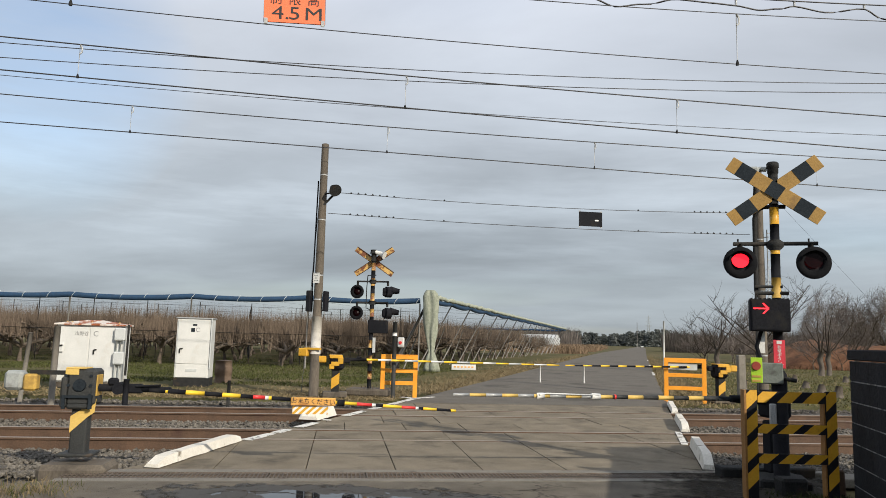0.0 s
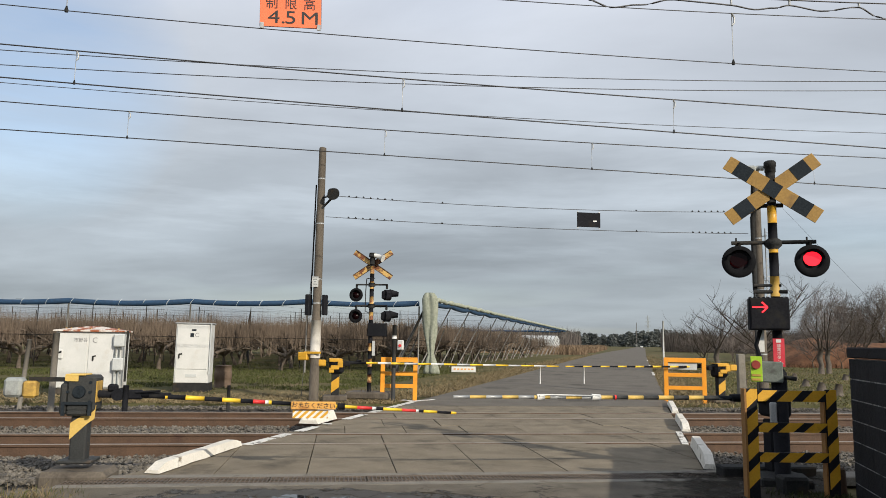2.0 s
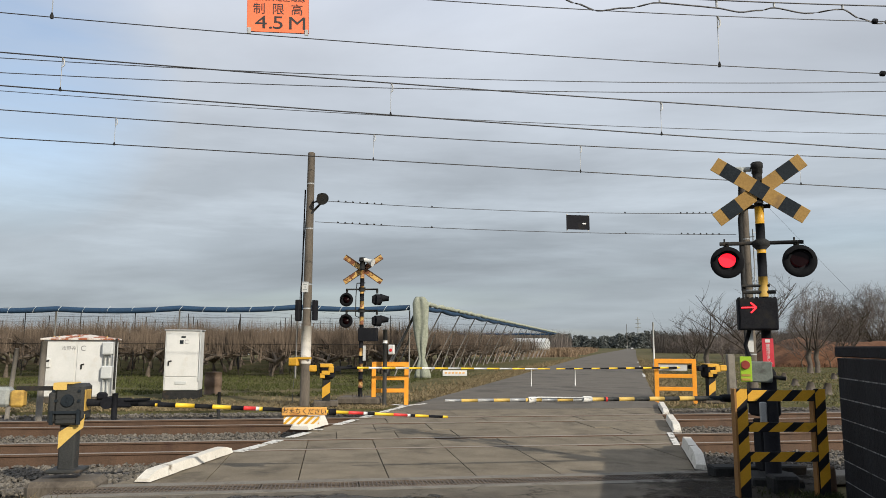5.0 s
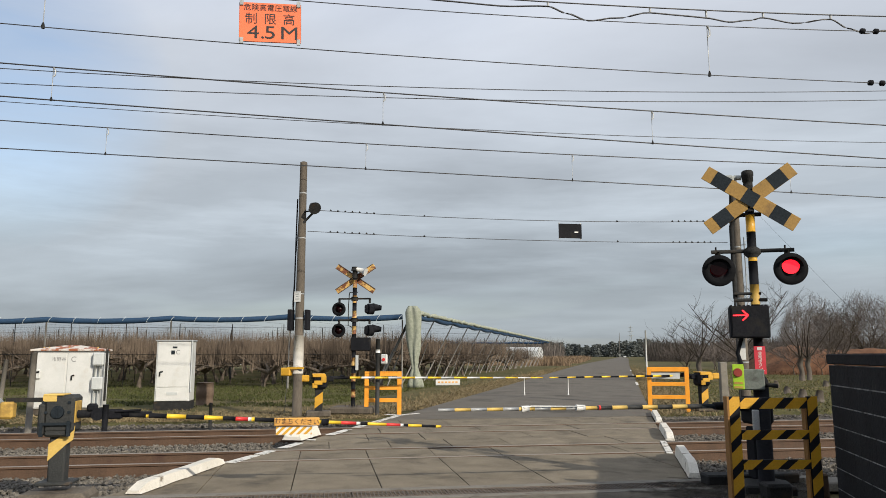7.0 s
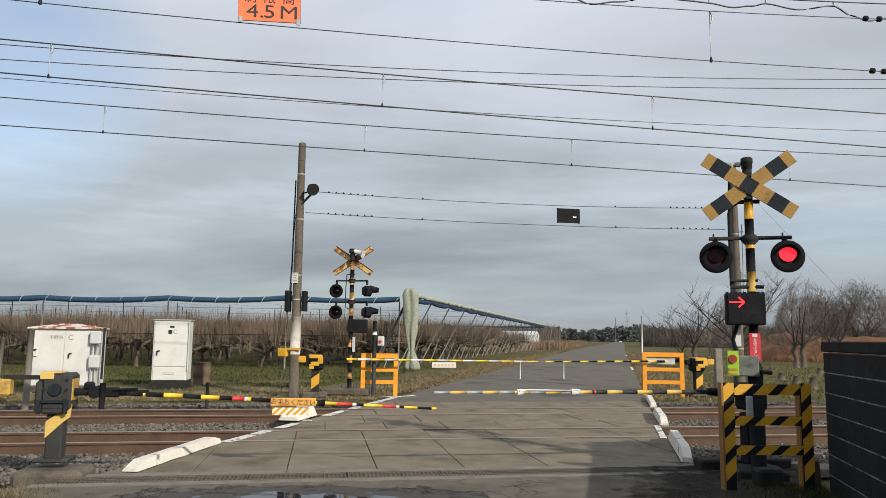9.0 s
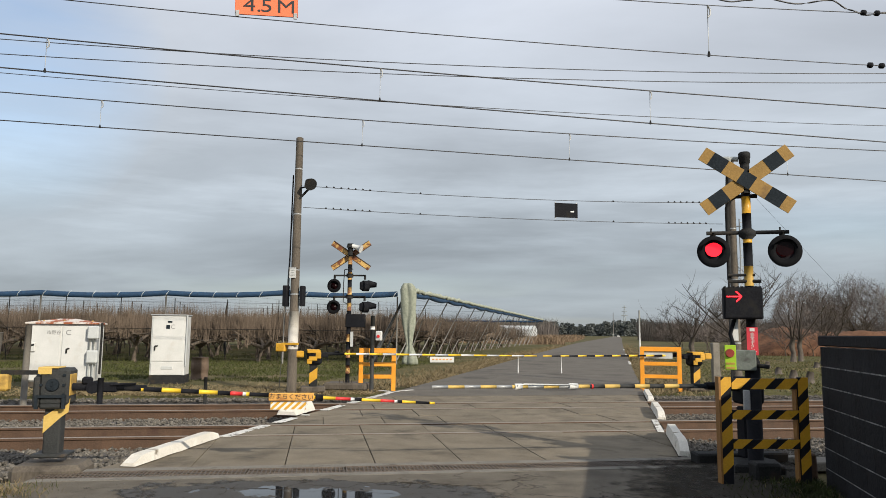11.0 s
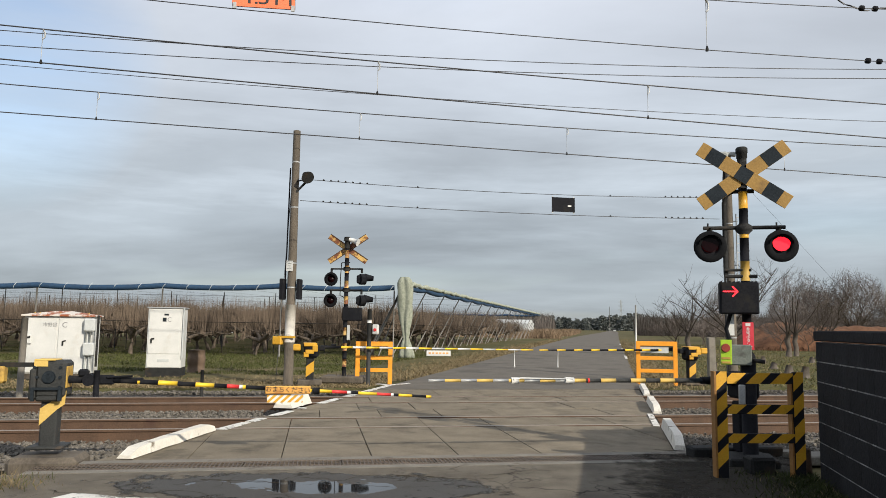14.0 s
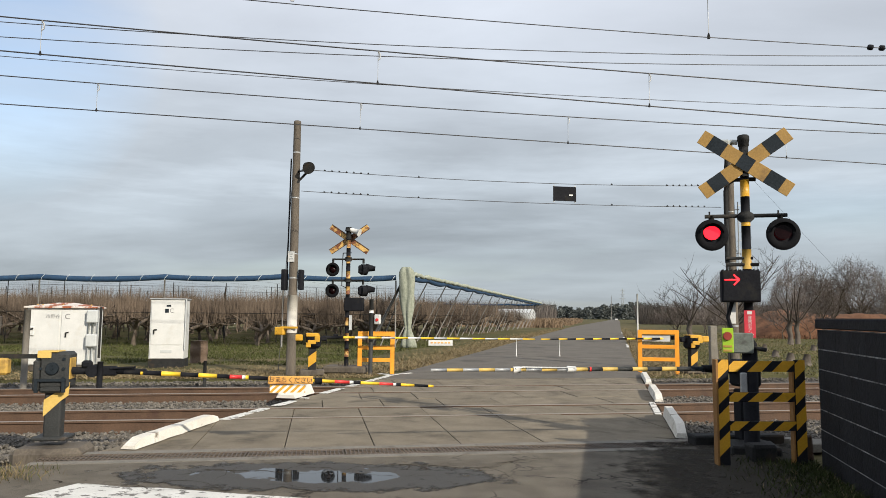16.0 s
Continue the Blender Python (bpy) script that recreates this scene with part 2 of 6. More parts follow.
M_ASPHALT = mat("asphalt", (.10, .088, .07), (.20, .178, .145), 3.0, .9, .7, fine=140, c3=(.065, .057, .047), s3=.8, lo=.56, hi=.74, cracks=1.5, spec=.15)
M_ASPHALT_FAR = mat("asphalt_far", (.10, .09, .076), (.165, .15, .128), 1.2, .9, .4, fine=60, c3=(.075, .068, .058), s3=.35, spec=.2)
M_DECK = mat("deck_concrete", (.14, .118, .087), (.235, .202, .152), 2.4, .9, .5, fine=90, c3=(.085, .074, .058), s3=1.3, lo=.54, hi=.70, vary=.07, spec=.15)
M_CONC = mat("concrete", (.13, .12, .10), (.23, .21, .18), 5, .9, .3, fine=70, c3=(.10, .085, .065), s3=2.5)
M_CONC_POLE = mat("pole_concrete", (.068, .056, .043), (.14, .118, .092), 4, .9, .25, fine=50, c3=(.045, .036, .028), s3=1.6, stretch=(1, 1, .3))
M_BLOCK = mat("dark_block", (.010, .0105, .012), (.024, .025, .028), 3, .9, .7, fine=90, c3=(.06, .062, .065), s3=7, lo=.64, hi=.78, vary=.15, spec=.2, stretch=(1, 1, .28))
M_MORTAR = mat("mortar", (.015, .015, .016), (.34, .34, .34), 7, .95, .3, fine=30)
M_WHITE = mat("white_paint_worn", (.60, .57, .50), (.76, .73, .66), 4, .8, .4, fine=50, c3=(.2, .17, .125), s3=3.5, lo=.59, hi=.68)
M_LINE = mat("road_paint", (.55, .54, .5), (.72, .71, .67), 5, .8, .3, fine=90, c3=(.15, .14, .125), s3=7, lo=.545, hi=.575)
M_BALLAST = mat("ballast", (.05, .045, .04), (.16, .143, .127), 14, .95, .6, fine=45, vary=.35)
M_STONE = mat("ballast_stone", (.056, .05, .042), (.175, .158, .133), 9, .9, .3, fine=60, vary=.42)
M_RUST = mat("rusty_rail", (.06, .034, .02), (.11, .064, .039), 5, .8, .3, fine=60, c3=(.06, .03, .02), s3=2)
M_RAILTOP = mat("rail_head", (.22, .185, .15), (.33, .28, .235), 4, .5, .1, metal=.4)
M_GRATE = mat("grate_iron", (.09, .072, .058), (.18, .145, .115), 8, .6, .3, metal=.3, c3=(.16, .075, .035), s3=1.1, lo=.5, hi=.62)
M_FIELD = mat("field", (.05, .052, .02), (.12, .108, .05), .9, 1, .6, fine=14, c3=(.155, .12, .068), s3=.12, lo=.50, hi=.64, spec=.1)
M_SOIL = mat("soil", (.022, .018, .013), (.055, .044, .032), 2, 1, .6, fine=25, spec=.1)
M_WOODSLEEPER = mat("sleeper", (.035, .028, .022), (.075, .06, .048), 6, .9, .4, stretch=(.2, 1, 1))
M_DIRT = mat("mossy_dirt", (.016, .014, .011), (.05, .044, .033), 5, .95, .8, fine=60, c3=(.02, .024, .012), s3=2, spec=.1)


def patch_mat(name, rx, ry, c1, c2, rough, ragged=1.1, fade=.16, scale=2.2, water=None):
    """A thin film on the ground: an oval with a ragged edge that thins out; water names the level above which it stands wet."""
    m = bpy.data.materials.new(name)
    m.use_nodes = True
    nt = m.node_tree
    N, L = nt.nodes.new, nt.links.new
    b, out = nt.nodes["Principled BSDF"], nt.nodes["Material Output"]

    def calc(op, a, c):
        n = N("ShaderNodeMath"); n.operation = op
        for i, q in enumerate((a, c)):
            if isinstance(q, (int, float)):
                n.inputs[i].default_value = q
            else:
                L(q, n.inputs[i])
        return n.outputs[0]

    def span(v, lo, hi, a=0.0, c=1.0):
        n = N("ShaderNodeMapRange")
        n.inputs["From Min"].default_value, n.inputs["From Max"].default_value = lo, hi
        n.inputs["To Min"].default_value, n.inputs["To Max"].default_value = a, c
        L(v, n.inputs["Value"])
        return n.outputs[0]

    tc, sep = N("ShaderNodeTexCoord"), N("ShaderNodeSeparateXYZ")
    L(tc.outputs["Object"], sep.inputs[0])
    u, v = calc("DIVIDE", sep.outputs["X"], rx), calc("DIVIDE", sep.outputs["Y"], ry)
    r = calc("SQRT", calc("ADD", calc("MULTIPLY", u, u), calc("MULTIPLY", v, v)), 0.0)
    big, fine = N("ShaderNodeTexNoise"), N("ShaderNodeTexNoise")
    big.inputs["Scale"].default_value, big.inputs["Detail"].default_value, big.inputs["Roughness"].default_value = scale, 9, .62
    fine.inputs["Scale"].default_value, fine.inputs["Detail"].default_value = 70, 4
    L(tc.outputs["Object"], big.inputs["Vector"]); L(tc.outputs["Object"], fine.inputs["Vector"])
    f = calc("ADD", calc("SUBTRACT", 1.0, r), calc("MULTIPLY", calc("SUBTRACT", big.outputs["Fac"], .5), ragged))
    mix = N("ShaderNodeMix"); mix.data_type = "RGBA"
    mix.inputs["A"].default_value, mix.inputs["B"].default_value = (*c1, 1), (*c2, 1)
    L(span(fine.outputs["Fac"], .35, .65), mix.inputs["Factor"])
    col, rg, bs = mix.outputs["Result"], None, None
    bu = N("ShaderNodeBump")
    bu.inputs["Strength"].default_value, bu.inputs["Distance"].default_value = .6, .01
    L(fine.outputs["Fac"], bu.inputs["Height"])
    if water is not None:
        w = span(f, water, water + .03)
        mw = N("ShaderNodeMix"); mw.data_type = "RGBA"
        mw.inputs["B"].default_value = (.02, .021, .022, 1)
        L(w, mw.inputs["Factor"]); L(col, mw.inputs["A"])
        col = mw.outputs["Result"]
        L(span(w, 0, 1, rough, .03), b.inputs["Roughness"])
        L(span(w, 0, 1, .6, 0.0), bu.inputs["Strength"])
    else:
        b.inputs["Roughness"].default_value = rough
        b.inputs["Specular IOR Level"].default_value = .15
    L(bu.outputs[0], b.inputs["Normal"])
    L(col, b.inputs["Base Color"])
    clear, ms = N("ShaderNodeBsdfTransparent"), N("ShaderNodeMixShader")
    L(span(f, 0.0, fade), ms.inputs[0]); L(clear.outputs[0], ms.inputs[1]); L(b.outputs[0], ms.inputs[2])
    L(ms.outputs[0], out.inputs["Surface"])
    return m


# ---- ground, road, crossing ----
bm = B()
bmesh.ops.create_grid(bm, x_segments=120, y_segments=120, size=1.0)
for v in bm.verts:
    # rings that widen towards the horizon
    x, y = v.co.x, v.co.y
    k = max(abs(x), abs(y))
    g = 30 * k + 2400 * k ** 6
    v.co.x, v.co.y = x / max(k, 1e-6) * g, 20 + y / max(k, 1e-6) * g
    n = (v.co - Vector((0, 0, 0))).dot(ND)
    z = -0.05 + 0.03 * noise.noise(v.co * 0.5)
    if 8 < n < 17.5:
        z = -0.34
    if EDGE_L - .7 < v.co.x < EDGE_R + .7 or n < 7:
        z = min(z, -0.06)
    v.co.z = z
for f in bm.faces:
    f.smooth = True
whole("ground", bm, M_FIELD, "flat winter field of dull grass and dry weeds", "ground", kind="structure")

road = thing("road", 0, 0, 0, 0, "narrow grey asphalt lane running straight to the horizon", "road", kind="structure")
g0, g1 = 7.52, 8.16                     # near and far side of the drain channel
deck1 = 16.6
bm = B()
prism(bm, [(-7.2, -9), (2.02, -9), (2.02, 6.2), tuple(T(s_at(1.55, g0), g0))[:2], tuple(T(s_at(-5.6, g0), g0))[:2], (-5.3, 4.9), (-7.2, 3.2)], -.3, 0)
part("near_lane", bm, M_ASPHALT, road, "cracked weathered asphalt")
bm = B()
ys = [19.0, 30, 45, 65, 100, 135, 200, 305, 450, 660]
left = [(x, y) for x, y in zip((-5.05, -5.08, -5.13, -5.19, -5.15, -4.9, -3.6, -1.1, 1.2, 4.2), ys)]
right = [(x, y) for x, y in zip((.85, .98, 1.16, 1.4, 1.9, 2.5, 3.6, 5.6, 7.3, 9.6), ys)]
left[0], right[0] = tuple(T(s_at(EDGE_L + .1, deck1), deck1))[:2], tuple(T(s_at(EDGE_R + .05, deck1), deck1))[:2]
prism(bm, right + left[::-1], -.3, 0)
part("far_lane", bm, M_ASPHALT_FAR, road, "smooth pale grey asphalt")

# rails: two tracks
RAILS = (10.53, 11.63, 13.88, 14.98)


def rail_profile(bm, n, s0, s1, top=0.0, h=0.185):
    prof = [(-.06, -h), (.06, -h), (.06, -h + .02), (.012, -h + .035), (.012, -.04), (.033, -.03), (.033, -.004), (.028, 0), (-.028, 0),
            (-.033, -.004), (-.033, -.03), (-.012, -.04), (-.012, -h + .035), (-.06, -h + .02)]
    a = [bm.verts.new(T(s0, n + p, top + q)) for p, q in prof]
    b = [bm.verts.new(T(s1, n + p, top + q)) for p, q in prof]
    k = len(prof)
    for i in range(k):
        f = bm.faces.new((a[i], a[(i + 1) % k], b[(i + 1) % k], b[i]))
        f.material_index = 1 if i in (6, 7, 8) else 0
    bm.faces.new(a[::-1]); bm.faces.new(b)
    bmesh.ops.recalc_face_normals(bm, faces=bm.faces[:])


for tr in (0, 1):
    track = thing("railway_track", 0, 0, 0, 0, "rusty narrow-gauge rails laid on grey ballast", "railway track", "railway tracks")
    for n in RAILS[2 * tr:2 * tr + 2]:
        bm = B()
        rail_profile(bm, n, -160, 220)
        part("rail", bm, [M_RUST, M_RAILTOP], track)
    bm = B()
    mid = sum(RAILS[2 * tr:2 * tr + 2]) / 2
    sl, sr = s_at(EDGE_L - .35, mid), s_at(EDGE_R + .35, mid)
    s = -28.0
    while s < 34:
        if not sl - .2 < s < sr + .2:
            box(bm, *T(s, mid, -.25), .22, 2.0, .14, TRACK)
        s += .66
    part("sleeper", bm, M_WOODSLEEPER, track, "dark ballast-covered sleepers")["kind"] = "stuff"

# ballast bed with loose stones
bm = B()
def bed_z(n):
    if n > 16.4:
        return -.08
    if n < 9.4:
        return -.12
    d = min(abs(n - 11.08), abs(n - 14.43))
    return -.20 if d < .56 else -.16
for side in (-1, 1):
    cols, rowsn = 90, 22
    grid = {}
    for i in range(cols + 1):
        for j in range(rowsn + 1):
            n = 8.2 + (17.2 - 8.2) * j / rowsn
            if side < 0:
                e = s_at(EDGE_L - .02, n)
                s = e - 60 * (i / cols) ** 1.6
            else:
                e = s_at(EDGE_R + .1, n)
                s = e + 90 * (i / cols) ** 1.6
            z = bed_z(n) + .03 * noise.noise(Vector((s * 2.2, n * 2.2, 0)))
            if j in (0, rowsn):
                z = -.4
            grid[i, j] = bm.verts.new(T(s, n, z))
    for i in range(cols):
        for j in range(rowsn):
            q = (grid[i, j], grid[i + 1, j], grid[i + 1, j + 1], grid[i, j + 1])
            f = bm.faces.new(q)
            f.smooth = True
bmesh.ops.recalc_face_normals(bm, faces=bm.faces[:])
for f in bm.faces:
    if f.normal.z < 0:
        f.normal_flip()
whole("ballast_bed", bm, M_BALLAST, "grey crushed-stone ballast under the rails", "ballast", kind="structure")


def stones(count, pick, seed, r0=.018, r1=.042):
    """Loose angular stones as plain vertex lists."""
    rnd = random.Random(seed)
    base = [(1, 0, -.3), (-.4, .9, -.2), (-.5, -.8, -.3), (.5, .5, .6), (-.7, .1, .5), (.3, -.7, .55)]
    tri = [(0, 1, 3), (1, 4, 3), (1, 2, 4), (2, 5, 4), (2, 0, 5), (0, 3, 5), (3, 4, 5)]
    V, F = [], []
    for _ in range(count):
        p = pick(rnd)
        if p is None:
            continue
        r = rnd.uniform(r0, r1)
        q = Euler((rnd.uniform(-.9, .9), rnd.uniform(-.9, .9), rnd.uniform(0, 6.28))).to_matrix()
        k = len(V)
        for b in base:
            w = q @ Vector((b[0] * rnd.uniform(.7, 1.2), b[1] * rnd.uniform(.7, 1.2), b[2] * rnd.uniform(.7, 1.2)))
            V.append(tuple(p + w * r))
        F += [(a + k, b + k, c + k) for a, b, c in tri]
    me = bpy.data.meshes.new("loose_ballast")
    me.from_pydata(V, [], F)
    me.materials.append(M_STONE)
    return me


def pick_left(rnd):
    n = rnd.uniform(8.35, 17.0)
    if any(abs(n - r) < .09 for r in RAILS):
        return None
    s = s_at(EDGE_L - .1, n) - abs(rnd.gauss(0, 1)) * 5.5
    return T(s, n, bed_z(n) + rnd.uniform(-.012, .022))


def pick_right(rnd):
    n = rnd.uniform(8.2, 17.0)
    if any(abs(n - r) < .09 for r in RAILS):
        return None
    s = s_at(EDGE_R + .25, n) + abs(rnd.gauss(0, 1)) * 4.0
    return T(s, n, bed_z(n) + rnd.uniform(-.012, .022))


tagged(new("loose_ballast", stones(26000, pick_left, 1)), "angular grey ballast stones beside the rails", "ballast stones", kind="stuff")
tagged(new("loose_ballast", stones(15000, pick_right, 2)), "angular grey ballast stones beside the rails", "ballast stones", kind="stuff")

# crossing deck: rows of concrete slabs between the rails
deck = thing("crossing_deck", 0, 0, 0, 0, "worn concrete slabs of a level crossing, flush with the rails", "level crossing", kind="structure")
rowsd = [(g1 + .01, RAILS[0] - .05), (RAILS[0] + .1, RAILS[1] - .1), (RAILS[1] + .05, 12.75), (12.76, RAILS[2] - .05),
         (RAILS[2] + .1, RAILS[3] - .1), (RAILS[3] + .05, deck1 - .01)]
rnd = random.Random(5)


def between(poly, x0, x1):
    """A polygon cut to x0..x1."""
    for lim, sign in ((x0, 1), (x1, -1)):
        res = []
        for i, p in enumerate(poly):
            q = poly[(i + 1) % len(poly)]
            a, b = sign * (p[0] - lim), sign * (q[0] - lim)
            if a >= 0:
                res.append(p)
            if (a > 0 > b) or (a < 0 < b):
                k = a / (a - b)
                res.append((p[0] + (q[0] - p[0]) * k, p[1] + (q[1] - p[1]) * k))
        poly = res
    return poly


for k, (n0, n1) in enumerate(rowsd):
    off = (-.33, -.33, .1, -.2, .1, -.3)[k]
    for j in range(-6, 14):
        a, b = off + .98 * j + .005, off + .98 * (j + 1) - .005
        poly = between([tuple(T(a, n0))[:2], tuple(T(b, n0))[:2], tuple(T(b, n1))[:2], tuple(T(a, n1))[:2]], EDGE_L, EDGE_R)
        if len(poly) < 3:
            continue
        bm = B()
        prism(bm, poly, -.2, rnd.uniform(-.014, -.005))
        bmesh.ops.bevel(bm, geom=[e for e in bm.edges if all(v.co.z > -.1 for v in e.verts)], offset=.004, segments=1, affect="EDGES")
        part("slab", bm, M_DECK, deck)
bm = B()
prism(bm, [tuple(T(s_at(x, n), n))[:2] for x, n in ((EDGE_L - .05, g1 + .02), (EDGE_R + .05, g1 + .02), (EDGE_R + .05, deck1), (EDGE_L - .05, deck1))], -.3, -.045)
part("bedding", bm, M_SOIL, deck, "dark bedding in the joints")

# drain channel with iron grates
drain = thing("drain_channel", 0, 0, 0, 0, "concrete drain channel with rusty iron grates across the lane", "drain", kind="structure")
d0, d1 = s_at(-5.35, g0), s_at(1.9, g1) + .5
bm = B()
for n0, n1 in ((g0 + .005, g0 + .14), (g1 - .16, g1 - .005)):
    prism(bm, [tuple(T(s, n))[:2] for s, n in ((d0, n0), (d1, n0), (d1, n1), (d0, n1))], -.3, .004)
part("kerb_stone", bm, M_CONC, drain, "stained concrete edge")
bm = B()
prism(bm, [tuple(T(s, n))[:2] for s, n in ((d0, g0 + .13), (d1, g0 + .13), (d1, g1 - .15), (d0, g1 - .15))], -.4, -.2)
part("channel_floor", bm, M_SOIL, drain)
s = d0
gw0, gw1 = g0 + .145, g1 - .165
grate_mesh = None
while s < d1 - .99:
    if grate_mesh is None:
        bm = B()
        w = gw1 - gw0
        for j in range(4):
            box(bm, .495, w * (j + .5) / 4, -.003, .98, .010, .007)
        for i in range(23):
            box(bm, .01 + .97 * i / 22, w / 2, -.0025, .011, w, .006)
        box(bm, .495, .006, -.012, .99, .012, .034); box(bm, .495, w - .006, -.012, .99, .012, .034)
        grate_mesh = mesh_of("grate", bm, M_GRATE)
    ob = new("grate", grate_mesh)
    ob.parent = drain
    p = T(s, gw0, rnd.uniform(-.003, .003))
    ob.matrix_basis = pose(*p, 0, 0, TRACK)
    s += 1.0

# white kerb blocks and lines along the crossing
def kerb(p0, p1, w, h, side, label):
    d = (Vector(p1) - Vector(p0))
    rz = math.degrees(math.atan2(d.y, d.x))
    bm = B()
    Lk = d.length
    prof = [(0, 0), (w, 0), (w * .85, h), (w * .12, h)]
    n = 12
    rings = []
    for i in range(n + 1):
        t = i / n
        sl = min(1, t * 7 + .35) * min(1, (1 - t) * 9 + .55)
        rings.append([bm.verts.new((Lk * t, (q if side > 0 else -q) + .006 * noise.noise(Vector((t * 9, q * 9, z * 9))), z * (sl if z > 0 else 1) + .008 * noise.noise(Vector((t * 7 + 3, q * 5, 1))))) for q, z in prof])
    for a, b in zip(rings, rings[1:]):
        for i in range(4):
            bm.faces.new((a[i], a[(i + 1) % 4], b[(i + 1) % 4], b[i]))
    bm.faces.new(rings[0]); bm.faces.new(rings[-1][::-1])
    bmesh.ops.recalc_face_normals(bm, faces=bm.faces[:])
    ob = whole("kerb_block", bm, M_WHITE, label, "kerb", "kerb blocks along the crossing")
    ob.matrix_basis = pose(p0[0], p0[1], 0.003, 0, 0, rz)


kerb((-4.86, 6.9), (-5.12, 9.05), .17, .10, 1, "long chipped white-painted concrete kerb block beside the crossing")
kerb((-5.22, 11.75), (-5.27, 12.7), .36, .17, 1, "short white-painted concrete kerb block beside the crossing")
kerb((.80, 9.25), (.80, 11.3), .14, .16, -1, "long white-painted concrete kerb block beside the crossing")
kerb((.80, 13.1), (.80, 15.2), .15, .13, -1, "white-painted concrete kerb block between the rails")
kerb((.82, 16.6), (.84, 19.2), .15, .09, -1, "low white-painted concrete kerb block at the lane's edge")

lines = thing("road_marking", 0, 0, 0, 0, "worn white edge lines and stop line", "road marking", kind="structure")
def flat(name, poly, z=.004):
    bm = B()
    f = bm.faces.new([bm.verts.new((x, y, z)) for x, y in poly])
    r = bmesh.ops.extrude_face_region(bm, geom=[f])
    for v in r["geom"]:
        if isinstance(v, bmesh.types.BMVert):
            v.co.z -= .006
    bmesh.ops.recalc_face_normals(bm, faces=bm.faces[:])
    part(name, bm, M_LINE, lines)


for y0, y1 in ((9.15, 9.9), (10.0, 10.42), (10.75, 11.45), (11.85, 11.95), (12.7, 13.72), (14.1, 14.8), (15.2, 16.2), (16.3, 17.2)):
    flat("edge_line", [(-5.2 + .006, y0), (-5.02, y0), (-5.05, y1), (-5.2 + .006, y1)])
flat("edge_line", [(-5.55, 17.3), (-5.1, 17.05), (-4.75, 17.85), (-4.85, 17.95), (-5.15, 17.3), (-5.5, 17.45)])
for y0, y1 in ((11.45, 12.3), (12.4, 13.05)):
    flat("edge_line", [(.70, y0), (.795, y0), (.795, y1), (.70, y1)])
for y0 in (37, 52, 70):
    flat("edge_line", [(.78 + .012 * (y0 - 20), y0), (.90 + .012 * (y0 - 20), y0), (.90 + .012 * (y0 - 16), y0 + 4), (.78 + .012 * (y0 - 16), y0 + 4)])
sl = Vector((math.cos(radians(2.0)), math.sin(radians(2.0)), 0))
flat("stop_line", [(-4.45, 4.95), (-1.6, 5.05), (-1.6, 5.46), (-2.9, 5.44), (-3.6, 5.46), (-3.9, 5.4), (-4.2, 5.44), (-4.36, 5.42)])

# puddle, damp asphalt, cracks, and dirt darkened for shade on the near lane
def film_on_ground(name, x, y, w, d, rz, z, m, label, category, off=0.0):
    bm = B()
    box(bm, off, 0, -.001, w, d, .002)
    ob = whole(name, bm, m, label, category, kind="structure")
    ob.matrix_basis = pose(x, y, z, 0, 0, rz)


M_PUDDLE = patch_mat("puddle", 1.75, .62, (.03, .027, .022), (.055, .05, .041), .62, 1.7, .2, 2.3, .60)
# dirt along the wall; its colour also carries part of the shade there
M_LITTER = patch_mat("dirt_shade_film", 1.85, 3.2, (.014, .013, .011), (.058, .051, .041), .95, 1.1, .5, 3.6)
film_on_ground("puddle", -2.62, 6.2, 4.2, 1.5, 13, .005, M_PUDDLE, "shallow puddle with dark damp asphalt round it", "puddle")
film_on_ground("dirt_shade_film", 1.95, 7.0, 3.4, 4.4, 0, .0078, M_LITTER, "dirt and moss along the wall, colour darkened for shade", "dirt", -1.62)


def crack(bm, rnd, p, a, length, w, z, depth=0):
    """A ragged dark crack that wanders from p along the angle a, with side cracks."""
    steps = max(3, int(length / .035))
    pts = []
    q, b = Vector((p[0], p[1], z)), a
    for i in range(steps + 1):
        pts.append((q.copy(), b, w * (1 - .75 * i / steps) * rnd.uniform(.35, 1.3)))
        b = a + .75 * (b - a) + rnd.gauss(0, .42)
        q = q + Vector((math.cos(b), math.sin(b), 0)) * length / steps
    row = [(bm.verts.new(c + Vector((-math.sin(d), math.cos(d), 0)) * e), bm.verts.new(c - Vector((-math.sin(d), math.cos(d), 0)) * e)) for c, d, e in pts]
    for u, v in zip(row, row[1:]):
        bm.faces.new((u[0], u[1], v[1], v[0]))
    if depth < 2:
        for _ in range(int(length / .22)):
            c, d, e = pts[rnd.randrange(1, len(pts))]
            crack(bm, rnd, c, d + rnd.choice((-1, 1)) * rnd.uniform(.5, 1.3), length * rnd.uniform(.15, .4), max(e * .7, .0018), z + .00002 * rnd.random(), depth + 1)


